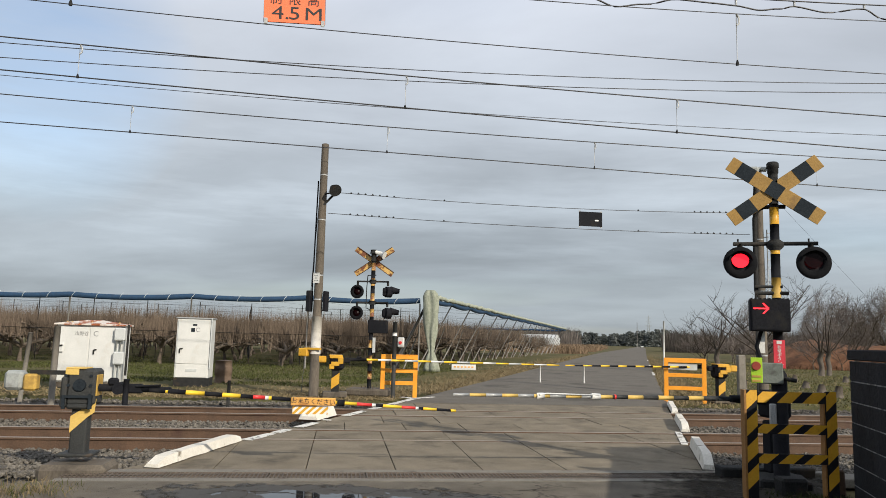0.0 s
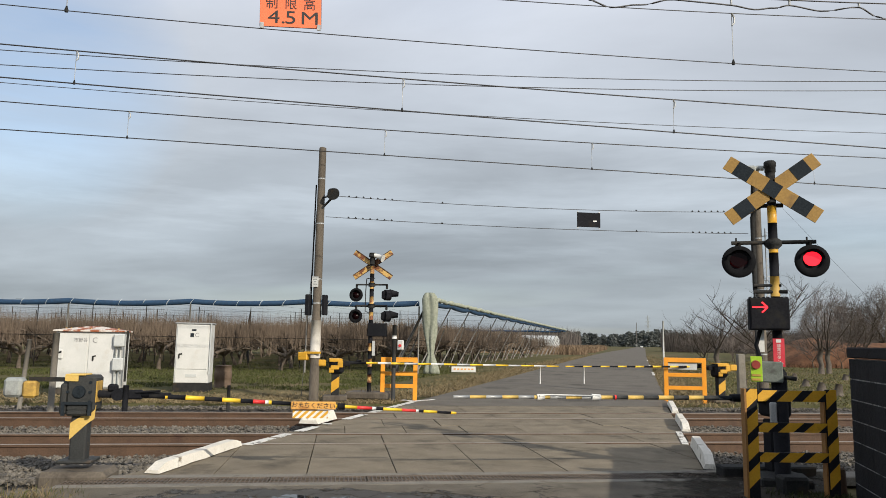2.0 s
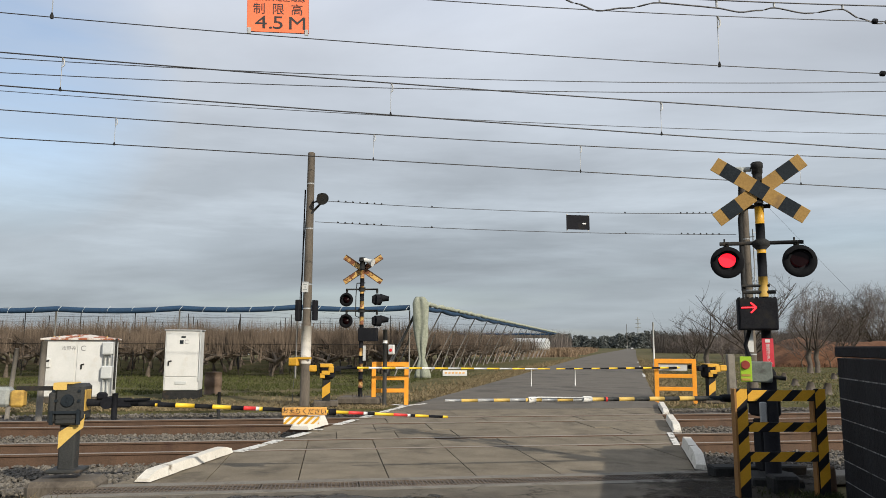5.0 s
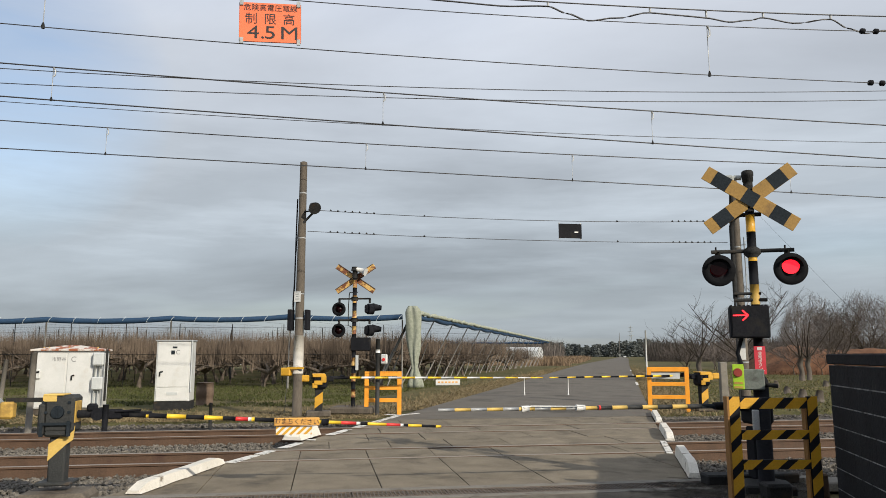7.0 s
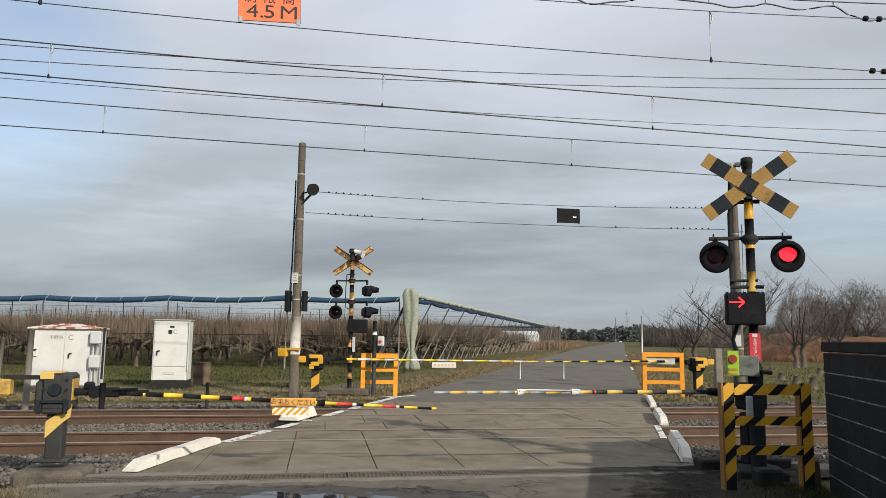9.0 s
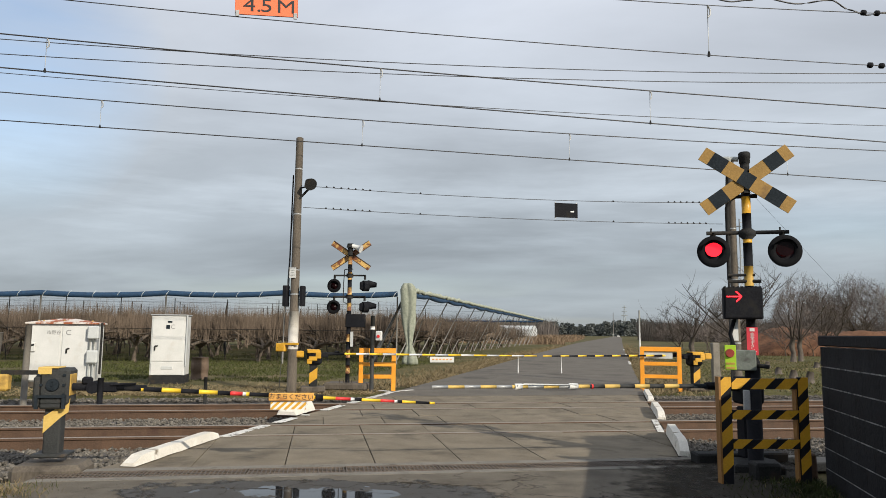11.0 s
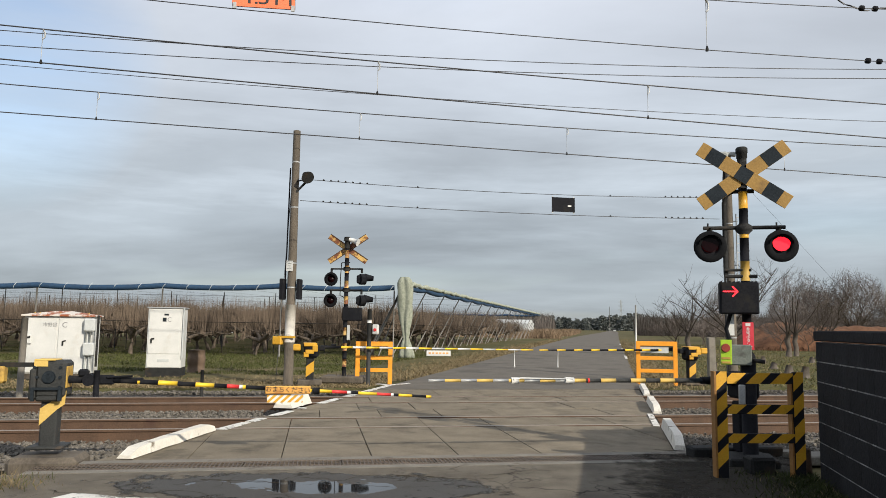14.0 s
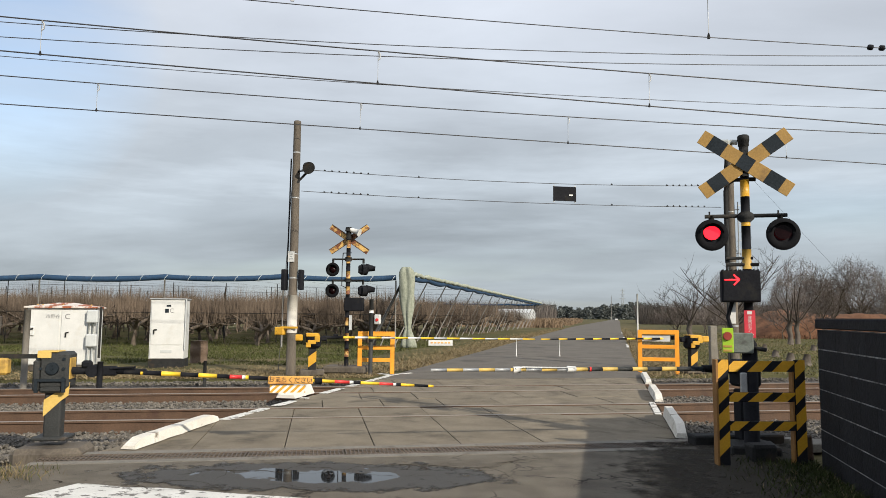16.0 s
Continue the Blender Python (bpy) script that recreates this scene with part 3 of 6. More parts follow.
rnd = random.Random(77)
bm = B()
for s0, n0, a, ln, w in ((-1.0, 7.1, .03, 1.2, .012), (-.1, 7.08, .02, .9, .010), (.8, 7.1, -.05, 1.0, .014), (1.7, 7.05, .05, .8, .010), (.3, 6.75, 0, 1.3, .004), (-.4, 6.4, .1, .9, .004),
                        (1.6, 6.9, -1.1, .9, .004), (-2.2, 6.8, .1, .8, .006), (-3.6, 6.85, .3, .7, .006), (-3.9, 6.6, -.5, .6, .005), (-1.2, 6.9, -.2, .9, .006), (-1.3, 6.7, -.5, .8, .006),
                        (-1.5, 6.6, -.9, .7, .005), (-2.6, 6.2, -.1, 1.0, .005), (-3.4, 6.25, .1, .8, .004), (-.6, 5.6, .8, 1.0, .003), (.9, 5.4, .3, .9, .003)):
    q = T(s0, n0)
    crack(bm, rnd, q, TA + a, ln, w, .0062)
whole("asphalt_cracks", bm, M_SOIL, "dark ragged cracks in the worn asphalt", "cracks", kind="stuff")

# dark block wall beside the lane, running towards and past the camera
wall = thing("wall_east", 0, 0, 0, 0, "dark weathered concrete block wall with pale joints", "wall", kind="structure")
WX0, WX1, WY1 = 2.08, 2.22, 8.0
bm = B()
box(bm, (WX0 + WX1) / 2, WY1 - .012 - 10, .68, WX1 - WX0 - .006, 20, 1.30)
part("core", bm, M_MORTAR, wall, "pale mortar")
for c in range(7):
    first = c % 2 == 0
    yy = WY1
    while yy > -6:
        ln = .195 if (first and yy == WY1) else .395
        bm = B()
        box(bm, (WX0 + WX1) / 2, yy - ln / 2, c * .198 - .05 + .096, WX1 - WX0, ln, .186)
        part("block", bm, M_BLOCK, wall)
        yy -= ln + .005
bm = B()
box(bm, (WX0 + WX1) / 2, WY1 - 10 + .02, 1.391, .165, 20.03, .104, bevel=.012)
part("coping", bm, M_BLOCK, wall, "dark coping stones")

# unseen evergreen bush, added behind the wall to shade the crossing's near corner
rnd = random.Random(91)
bush = thing("garden_bush", 5.0, 7.2, 0, 12, "dense evergreen bush, unseen, added behind the wall to cast shade", "bush")
bm = B()
for k in range(5):
    a = k * 1.3
    tube(bm, [(0, 0, -.1), (.3 * math.cos(a), .2 * math.sin(a), .8), (.75 * math.cos(a), .5 * math.sin(a), 1.9)], [.05, .04, .015], 6)
part("stem", bm, mat("bush_stem", (.05, .04, .03), (.10, .08, .06), 6, .9, .3), bush, "brown branching stems")
V, F = [], []
for _ in range(44000):
    x, y, z = (rnd.uniform(-1, 1) for _ in "xyz")
    if abs(x) ** 4 + abs(y) ** 4 + abs(z) ** 4 > 1 + .2 * noise.noise(Vector((x * 3, y * 3, z * 3))):
        continue
    c = Vector((x * 1.5, y * 1.3, 1.36 + z * 1.32))
    u = Vector((rnd.gauss(0, 1), rnd.gauss(0, 1), rnd.gauss(0, 1))).normalized()
    w = u.cross(Vector((.3, .5, .8))).normalized()
    k, r = len(V), rnd.uniform(.06, .10)
    V += [tuple(c - u * r), tuple(c + w * r * .5), tuple(c + u * r), tuple(c - w * r * .5)]
    F.append((k, k + 1, k + 2, k + 3))
me = bpy.data.meshes.new("foliage")
me.from_pydata(V, [], F)
me.materials.append(mat("bush_leaf", (.02, .04, .012), (.06, .09, .03), 4, .6, 0, vary=.3))
ob = new("foliage", me)
ob.parent = bush
tagged(ob, "small dark green leaves")
M_YELP = mat("yellow_pale", (.56, .37, .09), (.66, .46, .13), 5, .6, .1, c3=(.35, .22, .06), s3=4, lo=.6, hi=.7)
M_YEL = mat("yellow_enamel", (.52, .27, .018), (.64, .35, .028), 5, .45, .08, c3=(.30, .16, .02), s3=4, lo=.62, hi=.70)
M_YELB = mat("yellow_bright", (.80, .50, .02), (.88, .58, .04), 5, .45, .05, c3=(.5, .33, .05), s3=6, lo=.62, hi=.72)
M_YELD = mat("yellow_faded", (.40, .245, .05), (.52, .33, .07), 4, .6, .1, c3=(.22, .13, .04), s3=3, lo=.55, hi=.7)
M_YELO = mat("yellow_dull", (.27, .155, .032), (.37, .215, .05), 4, .6, .1, c3=(.16, .09, .03), s3=3, lo=.55, hi=.7)
M_BLK = mat("black_enamel", (.007, .0075, .01), (.016, .017, .021), 6, .82, .08, c3=(.02, .019, .018), s3=3, spec=.15)
M_BLKF = mat("black_faded", (.012, .017, .022), (.026, .033, .04), 5, .85, .1, spec=.15)
M_IRONPOST = mat("weathered_iron", (.015, .0165, .0165), (.036, .038, .037), 6, .7, .3, c3=(.085, .06, .04), s3=4)
M_DARK = mat("dark_iron", (.012, .013, .014), (.032, .032, .031), 8, .78, .25, c3=(.045, .034, .024), s3=3, spec=.2)
M_ORANGE = mat("orange_paint", (.78, .29, .02), (.88, .36, .03), 4, .45, .06, c3=(.5, .2, .03), s3=3, lo=.62, hi=.7)
M_RED = mat("red_band", (.62, .03, .03), (.75, .05, .045), 6, .45, .05)
M_WBAND = mat("white_band", (.62, .62, .6), (.75, .75, .72), 6, .5, .05)
M_GALV = mat("galvanised", (.30, .31, .31), (.45, .46, .46), 7, .5, .08, metal=.3)
M_CAB = mat("cabinet_paint", (.55, .56, .54), (.65, .65, .63), 3, .5, .05, c3=(.5, .47, .41), s3=2.0, lo=.56, hi=.75)
M_RUSTROOF = mat("rusting_roof", (.55, .50, .45), (.70, .66, .6), 3, .6, .1, c3=(.30, .085, .03), s3=3.2, lo=.45, hi=.52)
M_RUSTY = mat("rusty_yellow", (.50, .29, .08), (.64, .42, .14), 4, .6, .1, c3=(.17, .06, .025), s3=6, lo=.47, hi=.56)
M_GREEN = mat("green_panel", (.30, .50, .025), (.37, .57, .04), 5, .4, .03)
M_GREYBOX = mat("grey_box", (.26, .28, .27), (.36, .38, .37), 5, .5, .05, c3=(.2, .2, .19), s3=3)
M_GREYLT = mat("light_grey_box", (.44, .46, .46), (.55, .57, .56), 5, .5, .05)
M_SIGNO = mat("sign_orange", (.80, .16, .06), (.86, .19, .075), 2, .6, .02)
M_SIGNY = mat("sign_ochre", (.62, .30, .06), (.72, .38, .09), 5, .55, .05, c3=(.42, .18, .04), s3=5)
M_INK = mat("black_ink", (.012, .012, .014), (.02, .02, .022), 8, .6, 0)
M_WIRE = mat("wire", (.02, .02, .022), (.05, .05, .052), 8, .5, 0)
M_RUBBER = mat("black_rubber", (.006, .0065, .008), (.012, .0125, .014), 8, .9, .1, spec=.1)
M_LENS = mat("dark_lens", (.006, .0015, .002), (.01, .002, .003), 8, .3, 0, spec=.12)
M_LIT = glow("lit_red", (1.0, .007, .018), 2.6)
M_ARROW = glow("lit_arrow", (1.0, .02, .03), 3.0)


def lamp_flips(first_lit):
    """Rows of a turning lamp disc: it turns half round every 0.6 s."""
    ang = 0 if first_lit else 180
    rows, t = [(0.0, ang)], 0.55
    while t < 16:
        rows += [(t - .05, ang), (t - .05 / 3, ang + 60), (t + .05 / 3, ang + 120), (t + .05, ang + 180)]
        ang += 180
        t += .6
    rows.append((16.0, ang))
    return rows


def text_mesh(bm, body, size, m, depth=.002):
    """Adds lettering of the built-in font to bm, centred on m's origin, in the plane x, z facing -y."""
    cu = bpy.data.curves.new("letters", "FONT")
    cu.body, cu.size, cu.extrude, cu.align_x, cu.align_y, cu.resolution_u = body, size, depth, "CENTER", "CENTER", 3
    ob = bpy.data.objects.new("letters", cu)
    scene.collection.objects.link(ob)
    dg = bpy.context.evaluated_depsgraph_get()
    me = bpy.data.meshes.new_from_object(ob.evaluated_get(dg))
    me.transform(m @ pose(0, 0, 0, 90))
    bm.from_mesh(me)
    bpy.data.objects.remove(ob)
    bpy.data.meshes.remove(me)
    bpy.data.curves.remove(cu)
    return bm


def banded_post(parent, r, z0, z1, bands, name="post"):
    """A round post with painted bands, as separate lengths. bands: (top z, material)."""
    a = z0
    for z, m in bands:
        bm = B()
        tube(bm, [(0, 0, a), (0, 0, z)], r, 14)
        part(name, bm, m, parent)
        a = z


def crossbuck(parent, z, y, half, width, ang, m_a, m_b, label):
    for sgn, dy in ((1, 0), (-1, -.012)):
        a = radians(ang) * sgn
        rot = Matrix.Translation((0, y + dy, z)) @ Matrix.Rotation(-a, 4, "Y")
        bm = B()
        box(bm, 0, 0, 0, 2 * half, .01, width, m=rot, bevel=.003)
        bd = part("board", bm, m_a, parent, label)
        if not m_b:
            for sz in (-1, 1):
                bm = B()
                box(bm, 0, -.008, sz * (width / 2 - .008), 2 * half, .02, .016, m=rot)
                part("rim", bm, M_RUST, bd, "rusty raised rim")
        if m_b:
            for k in range(-2, 3):
                x0 = k * half * .64
                if k in (-1, 1) or (k == 0 and sgn < 0):
                    bm = B()
                    w = half * .32 if k else width * .95
                    box(bm, x0, -.0065, 0, w, .003, width - .002, m=rot)
                    part("band", bm, m_b, bd)


def lamp_head(parent, x, y, z, r_plate, r_lens, lens_mat=None, front=-1, moving=False):
    """A round lamp head with back plate, visor and lens; its face looks along front * y."""
    bm = B()
    f = front
    seg = 28
    # back plate with a hole and a shallow rim
    rings = []
    for rr, yy in ((r_lens, .02), (r_lens * 1.12, -.004), (r_plate * .96, 0.0), (r_plate, .012), (r_plate * .97, .024), (r_lens * 1.2, .03)):
        rings.append([bm.verts.new((x + rr * math.cos(k * math.tau / seg), y - f * yy, z + rr * math.sin(k * math.tau / seg))) for k in range(seg)])
    for a, b in zip(rings, rings[1:]):
        for k in range(seg):
            bm.faces.new((a[k], a[(k + 1) % seg], b[(k + 1) % seg], b[k])).smooth = True
    bmesh.ops.recalc_face_normals(bm, faces=bm.faces[:])
    head = part("lamp_plate", bm, M_RUBBER, parent, "black round lamp plate")
    bm = B()
    tube(bm, [(x, y - f * .028, z), (x, y - f * .12, z), (x, y - f * .2, z)], [r_lens * 1.3, r_lens * 1.25, r_lens * .7], 20)
    part("housing", bm, M_BLK, head)
    bm = B()
    # hood over the upper half
    hood = []
    for k in range(15):
        a = math.pi * (.06 + .88 * k / 14)
        dep = .015 + .05 * max(0, math.sin(a))
        hood.append((bm.verts.new((x + r_lens * 1.36 * math.cos(a), y, z + r_lens * 1.36 * math.sin(a))), bm.verts.new((x + r_lens * 1.38 * math.cos(a), y + f * dep, z + r_lens * 1.36 * math.sin(a)))))
    for a, b in zip(hood, hood[1:]):
        bm.faces.new((a[0], b[0], b[1], a[1])).smooth = True
    r = bmesh.ops.solidify(bm, geom=bm.faces[:], thickness=.004)
    part("hood", bm, M_BLK, head)
    if moving:
        bm = B()
        for yy, mi in ((f * .008, 0), (-f * .008, 1)):
            for p, q in (((0, 0), (0, 0)),):
                fv = [bm.verts.new((r_lens * .98 * math.cos(k * math.tau / 24), yy, r_lens * .98 * math.sin(k * math.tau / 24))) for k in range(24)]
                fc = bm.faces.new(fv if mi == 0 else fv[::-1])
                fc.material_index = mi
        bm.verts.ensure_lookup_table()
        for k in range(24):
            bm.faces.new((bm.verts[k], bm.verts[(k + 1) % 24], bm.verts[24 + (k + 1) % 24], bm.verts[24 + k])).material_index = 1
        lens = part("lens", bm, [M_LIT, M_LENS], head, "round red lamp lens that flashes")
        lens.matrix_basis = pose(x, y - f * .012, z)
        return lens
    bm = B()
    tube(bm, [(x, y - f * .02, z), (x, y - f * .008, z), (x, y - f * .002, z)], [r_lens, r_lens * .95, r_lens * .3], 20)
    part("lens", bm, lens_mat or M_LENS, head, "dark unlit lens")
    return None


MOVING = []


# ---- near warning signal ----
sig = thing("crossing_signal", 1.53, 8.53, 0, 0, "black and yellow crossing signal with two red flashing lamps", "crossing signal", "crossing signals")
bm = B()
box(bm, 0, 0, .03, .5, .5, .12, bevel=.02)
# the footing's concrete is coloured near black in place of shade
part("footing", bm, M_DARK, sig, "concrete footing, coloured dark for the shade there")
banded_post(sig, .048, .1, 3.3, [(.55, M_DARK), (.9, M_BLKF), (1.22, M_BLKF), (1.66, M_BLK), (1.98, M_BLK), (2.2, M_YELD), (2.46, M_BLK), (2.52, M_YEL), (2.79, M_BLK), (2.98, M_YEL), (3.3, M_BLK)])
bm = B()
tube(bm, [(0, 0, 2.50), (0, 0, 2.54), (0, 0, 2.59), (0, 0, 2.62)], [.05, .09, .09, .05], 18)
part("cross_arm_hub", bm, M_DARK, sig)
bm = B()
tube(bm, [(-.43, 0, 2.575), (.43, 0, 2.575)], .022, 10)
for x in (-.36, .36):
    tube(bm, [(x, 0, 2.585), (x, .03, 2.49)], .03, 8)
    tube(bm, [(x - .02, 0, 2.59), (x - .02, 0, 2.63)], .01, 6)
part("cross_arm", bm, M_DARK, sig)
for x, lit in ((-.365, True), (.375, False)):
    MOVING.append((lamp_head(sig, x, -.05, 2.362, .178, .092, moving=True), x, lit))
crossbuck(sig, 3.155, -.075, .56, .165, 35, M_YELO, M_BLKF, "faded yellow crossing board")
bm = B()
box(bm, 0, -.04, 3.16, .06, .08, .3)
part("bracket", bm, M_DARK, sig)
bm = B()
tube(bm, [(0, 0, 3.3), (0, 0, 3.36), (0, 0, 3.365), (0, 0, 3.42), (0, 0, 3.425), (0, 0, 3.475), (0, 0, 3.49)], [.05, .05, .058, .058, .064, .064, .05], 18)
part("bell", bm, M_DARK, sig, "dark round alarm bell")
bm = B()
tube(bm, [(-.25, .05, 3.38), (-.12, .05, 3.43), (-.06, .03, 3.42)], .03, 8)
box(bm, -.2, .05, 3.41, .12, .1, .09, bevel=.02)
part("loudspeaker", bm, M_GREYBOX, sig, "small grey loudspeaker")
# direction indicator with the lit arrow
bm = B()
box(bm, -.095, -.10, 1.785, .40, .14, .345, bevel=.012)
ind = part("direction_indicator", bm, M_BLK, sig, "black box with a glowing red arrow")
bm = B()
box(bm, -.095, -.172, 1.785, .36, .006, .305)
for i in range(9):
    bq = B()
    box(bq, -.275 + .045 * i, -.10, 1.962, .012, .14, .012)
    part("fin", bq, M_BLK, ind)
part("screen", bm, M_BLK, ind, "dark glass screen")
bm = B()
box(bm, -.19, -.178, 1.855, .15, .006, .013)
for sg in (1, -1):
    box(bm, 0, 0, 0, .08, .006, .014, m=pose(-.115 - .026, -.178, 1.855 + sg * .027, 0, sg * 45, 0))
part("arrow", bm, M_ARROW, ind, "glowing red arrow")
bm = B()
tube(bm, [(-.22, -.02, 2.03), (.12, -.02, 2.03)], .02, 6)
part("arm", bm, M_DARK, sig)
bm = B()
tube(bm, [(-.22, -.02, 2.10), (.06, -.02, 2.10)], .016, 6)
part("arm", bm, M_DARK, sig)
bm = B()
tube(bm, [(-.20, .02, 2.05), (-.20, .02, 2.62), (-.20, .02, 2.86), (-.17, .02, 2.95), (-.10, .02, 2.99), (.12, .02, 2.99)], .024, 8)
part("conduit", bm, M_DARK, sig)
# instruction plate, alarm button and control box
bm = B()
box(bm, -.0, -.06, 1.375, .115, .006, .30, bevel=.002)
pl = part("instruction_plate", bm, mat("plate_red", (.55, .03, .05), (.65, .05, .07), 6, .5, .03), sig, "red plate with white lettering")
bm = B()
for i, ch in enumerate("非常ボタン"):
    text_mesh(bm, ch, .045, pose(0, -.064, 1.445 - i * .041))
box(bm, 0, -.065, 1.50, .05, .003, .035)
for sg in (1, -1):
    box(bm, 0, 0, 0, .05, .003, .012, m=pose(sg * .016, -.065, 1.25, 0, sg * -45, 0))
part("lettering", bm, M_WBAND, pl, "white lettering bars")
bm = B()
box(bm, -.1, -.06, 1.17, .24, .16, .22, bevel=.012)
cb = part("control_box", bm, mat("green_grey_box", (.10, .12, .105), (.16, .18, .16), 5, .6, .08, c3=(.07, .075, .065), s3=4), sig, "grey junction box")
bm = B()
box(bm, -.245, -.15, 1.20, .115, .02, .265, bevel=.004)
ab = part("alarm_button_panel", bm, M_GREEN, cb, "bright green panel of an emergency button")
bm = B()
tube(bm, [(-.25, -.16, 1.245), (-.25, -.185, 1.245)], [.048, .042], 16)
part("button", bm, mat("button_red", (.25, .04, .03), (.33, .06, .04), 8, .4, 0), ab, "dull red push button")
bm = B()
for i in range(2):
    box(bm, -.25, -.163, 1.135 - i * .045, .09, .004, .022)
part("lettering", bm, M_YELD, ab)
bm = B()
tube(bm, [(-.18, -.03, 1.3), (-.22, -.03, 1.45), (-.17, -.03, 1.62)], .022, 8)
part("cable_pipe", bm, M_BLK, sig)
bm = B()
tube(bm, [(.02, -.06, 1.12), (.16, -.06, 1.1)], .022, 8)
part("cable_pipe", bm, M_DARK, sig)
bm = B()
tube(bm, [(0, 0, .1), (0, 0, 1.16), (0, 0, 1.2)], [.082, .08, .055], 16)
part("post_sleeve", bm, M_BLK, sig, "thick dark lower sleeve")
bm = B()
tube(bm, [(-.30, -.02, .95), (-.30, -.02, .6), (-.22, -.02, .2)], .02, 6)
part("cable_pipe", bm, M_DARK, sig)
bm = B()
box(bm, -.165, -.02, 1.5, .06, .02, .24)
part("marker_plate", bm, M_WBAND, sig, "white plate")
bm = B()
box(bm, -.08, -.06, .72, .07, .05, .26, bevel=.01)
part("cable_box", bm, M_GALV, sig)


# ---- gate machines and booms ----
def boom_parts(g, y, z0, z1, length, segs, r0, r1, x0=0.0, name="boom"):
    """A tapered boom along x as painted lengths; segs: (end fraction, material)."""
    a = 0.0
    root = None
    for e, m in segs:
        bm = B()
        P = lambda t: (x0 + length * t, y, z0 + (z1 - z0) * t)
        R = lambda t: r0 + (r1 - r0) * t
        tube(bm, [P(a), P(e)], [R(a), R(e)], 10)
        part("boom_length", bm, m, g)
        a = e


def gate_machine(x, y, rz, label, body_z=.62, h=.4, w=.5, sx=1):
    """A boxy gate machine on a post; the boom leaves along sx * x."""
    g = thing("crossing_gate", x, y, 0, rz, label, "crossing gate", "crossing gates")
    return g


# near gate with the speaking board
gx, gy = T(-2.73, 8.22)[:2]
gate = gate_machine(gx, gy, TRACK, "near crossing gate, dark machine on a striped post with lowered boom")
bm = B()
box(bm, .07, -.03, -.06, .68, .5, .26, bevel=.05)
part("footing", bm, M_CONC_POLE, gate, "rough concrete footing")
bm = B()
box(bm, .05, 0, .15, .34, .3, .035, bevel=.01)
box(bm, .05, 0, .41, .16, .16, .52, bevel=.015)
post = part("post", bm, M_IRONPOST, gate, "dark weathered square post")
bm = B()
ys_ = [(-.032, .37), (.132, .53), (.2, .58), (.21, .72), (.17, .7), (.132, .65), (-.032, .54)]
fr = [bm.verts.new((a, -.087, b)) for a, b in ys_]
bk = [bm.verts.new((a, -.078, b)) for a, b in ys_]
bm.faces.new(fr); bm.faces.new(bk[::-1])
for i in range(len(ys_)):
    bm.faces.new((fr[i], bk[i], bk[(i + 1) % len(ys_)], fr[(i + 1) % len(ys_)]))
bmesh.ops.recalc_face_normals(bm, faces=bm.faces[:])
part("band", bm, M_YELP, post, "pale yellow slanted band")
bm = B()
box(bm, .06, 0, .84, .29, .28, .38, bevel=.03)
box(bm, -.10, -.05, .79, .06, .24, .32, bevel=.02)
box(bm, .04, -.02, .645, .22, .26, .06, bevel=.02)
body = part("machine_body", bm, M_IRONPOST, gate, "weathered black cast-iron machine casing")
bm = B()
box(bm, -.0, -.03, 1.035, .2, .22, .016, bevel=.006)
box(bm, -.03, -.146, 1.0, .13, .01, .06)
part("cap", bm, M_YELP, body, "yellow painted casing cap")
bm = B()
box(bm, .21, -.03, .86, .012, .18, .22, bevel=.004)
part("side_plate", bm, M_YELD, body, "weathered yellow side plate")
bm = B()
tube(bm, [(.05, -.135, .86), (.05, -.16, .86)], [.068, .06], 16)
for sx_, sz_ in ((-.09, .1), (.16, .1), (-.09, -.1), (.16, -.1), (-.06, 0), (.16, 0)):
    tube(bm, [(sx_, -.135, .86 + sz_), (sx_, -.155, .86 + sz_)], .016, 8)
for sz_ in (.04, -.04, 0):
    tube(bm, [(.05, -.155, .86 + sz_), (.05, -.17, .86 + sz_)], .012, 6)
box(bm, .04, -.155, .745, .30, .03, .025)
box(bm, -.09, -.155, .69, .03, .04, .14); box(bm, .17, -.155, .69, .03, .04, .14)
part("cover", bm, M_BLKF, body, "round bolted cover")
bm = B()
tube(bm, [(.2, -.05, .835), (.73, -.05, .825)], [.04, .032], 10)
tube(bm, [(.42, .03, .83), (.42, -.11, .83)], .062, 14)
box(bm, .36, -.06, .90, .1, .08, .08, bevel=.02)
tube(bm, [(.5, -.1, .93), (.5, -.1, .66)], .03, 8)
box(bm, .56, -.05, .83, .2, .07, .1, bevel=.015)
box(bm, .8, -.05, .825, .3, .045, .055, bevel=.01)
tube(bm, [(.6, -.1, .86), (.85, -.1, .87)], .012, 6)
part("boom_holder", bm, M_BLK, gate, "black boom holder")
bm = B()
box(bm, -.28, -.1, .985, .36, .03, .045)
part("lever", bm, M_DARK, gate)
bm = B()
box(bm, -.43, -.12, .885, .13, .12, .17, bevel=.02)
part("balance_weight", bm, M_YELD, gate, "yellow balance weight")
bm = B()
box(bm, -.60, -.08, .9, .18, .16, .2, bevel=.03)
part("balance_weight", bm, M_GREYBOX, gate, "grey balance weight")
bl_, xs = 3.25, .62
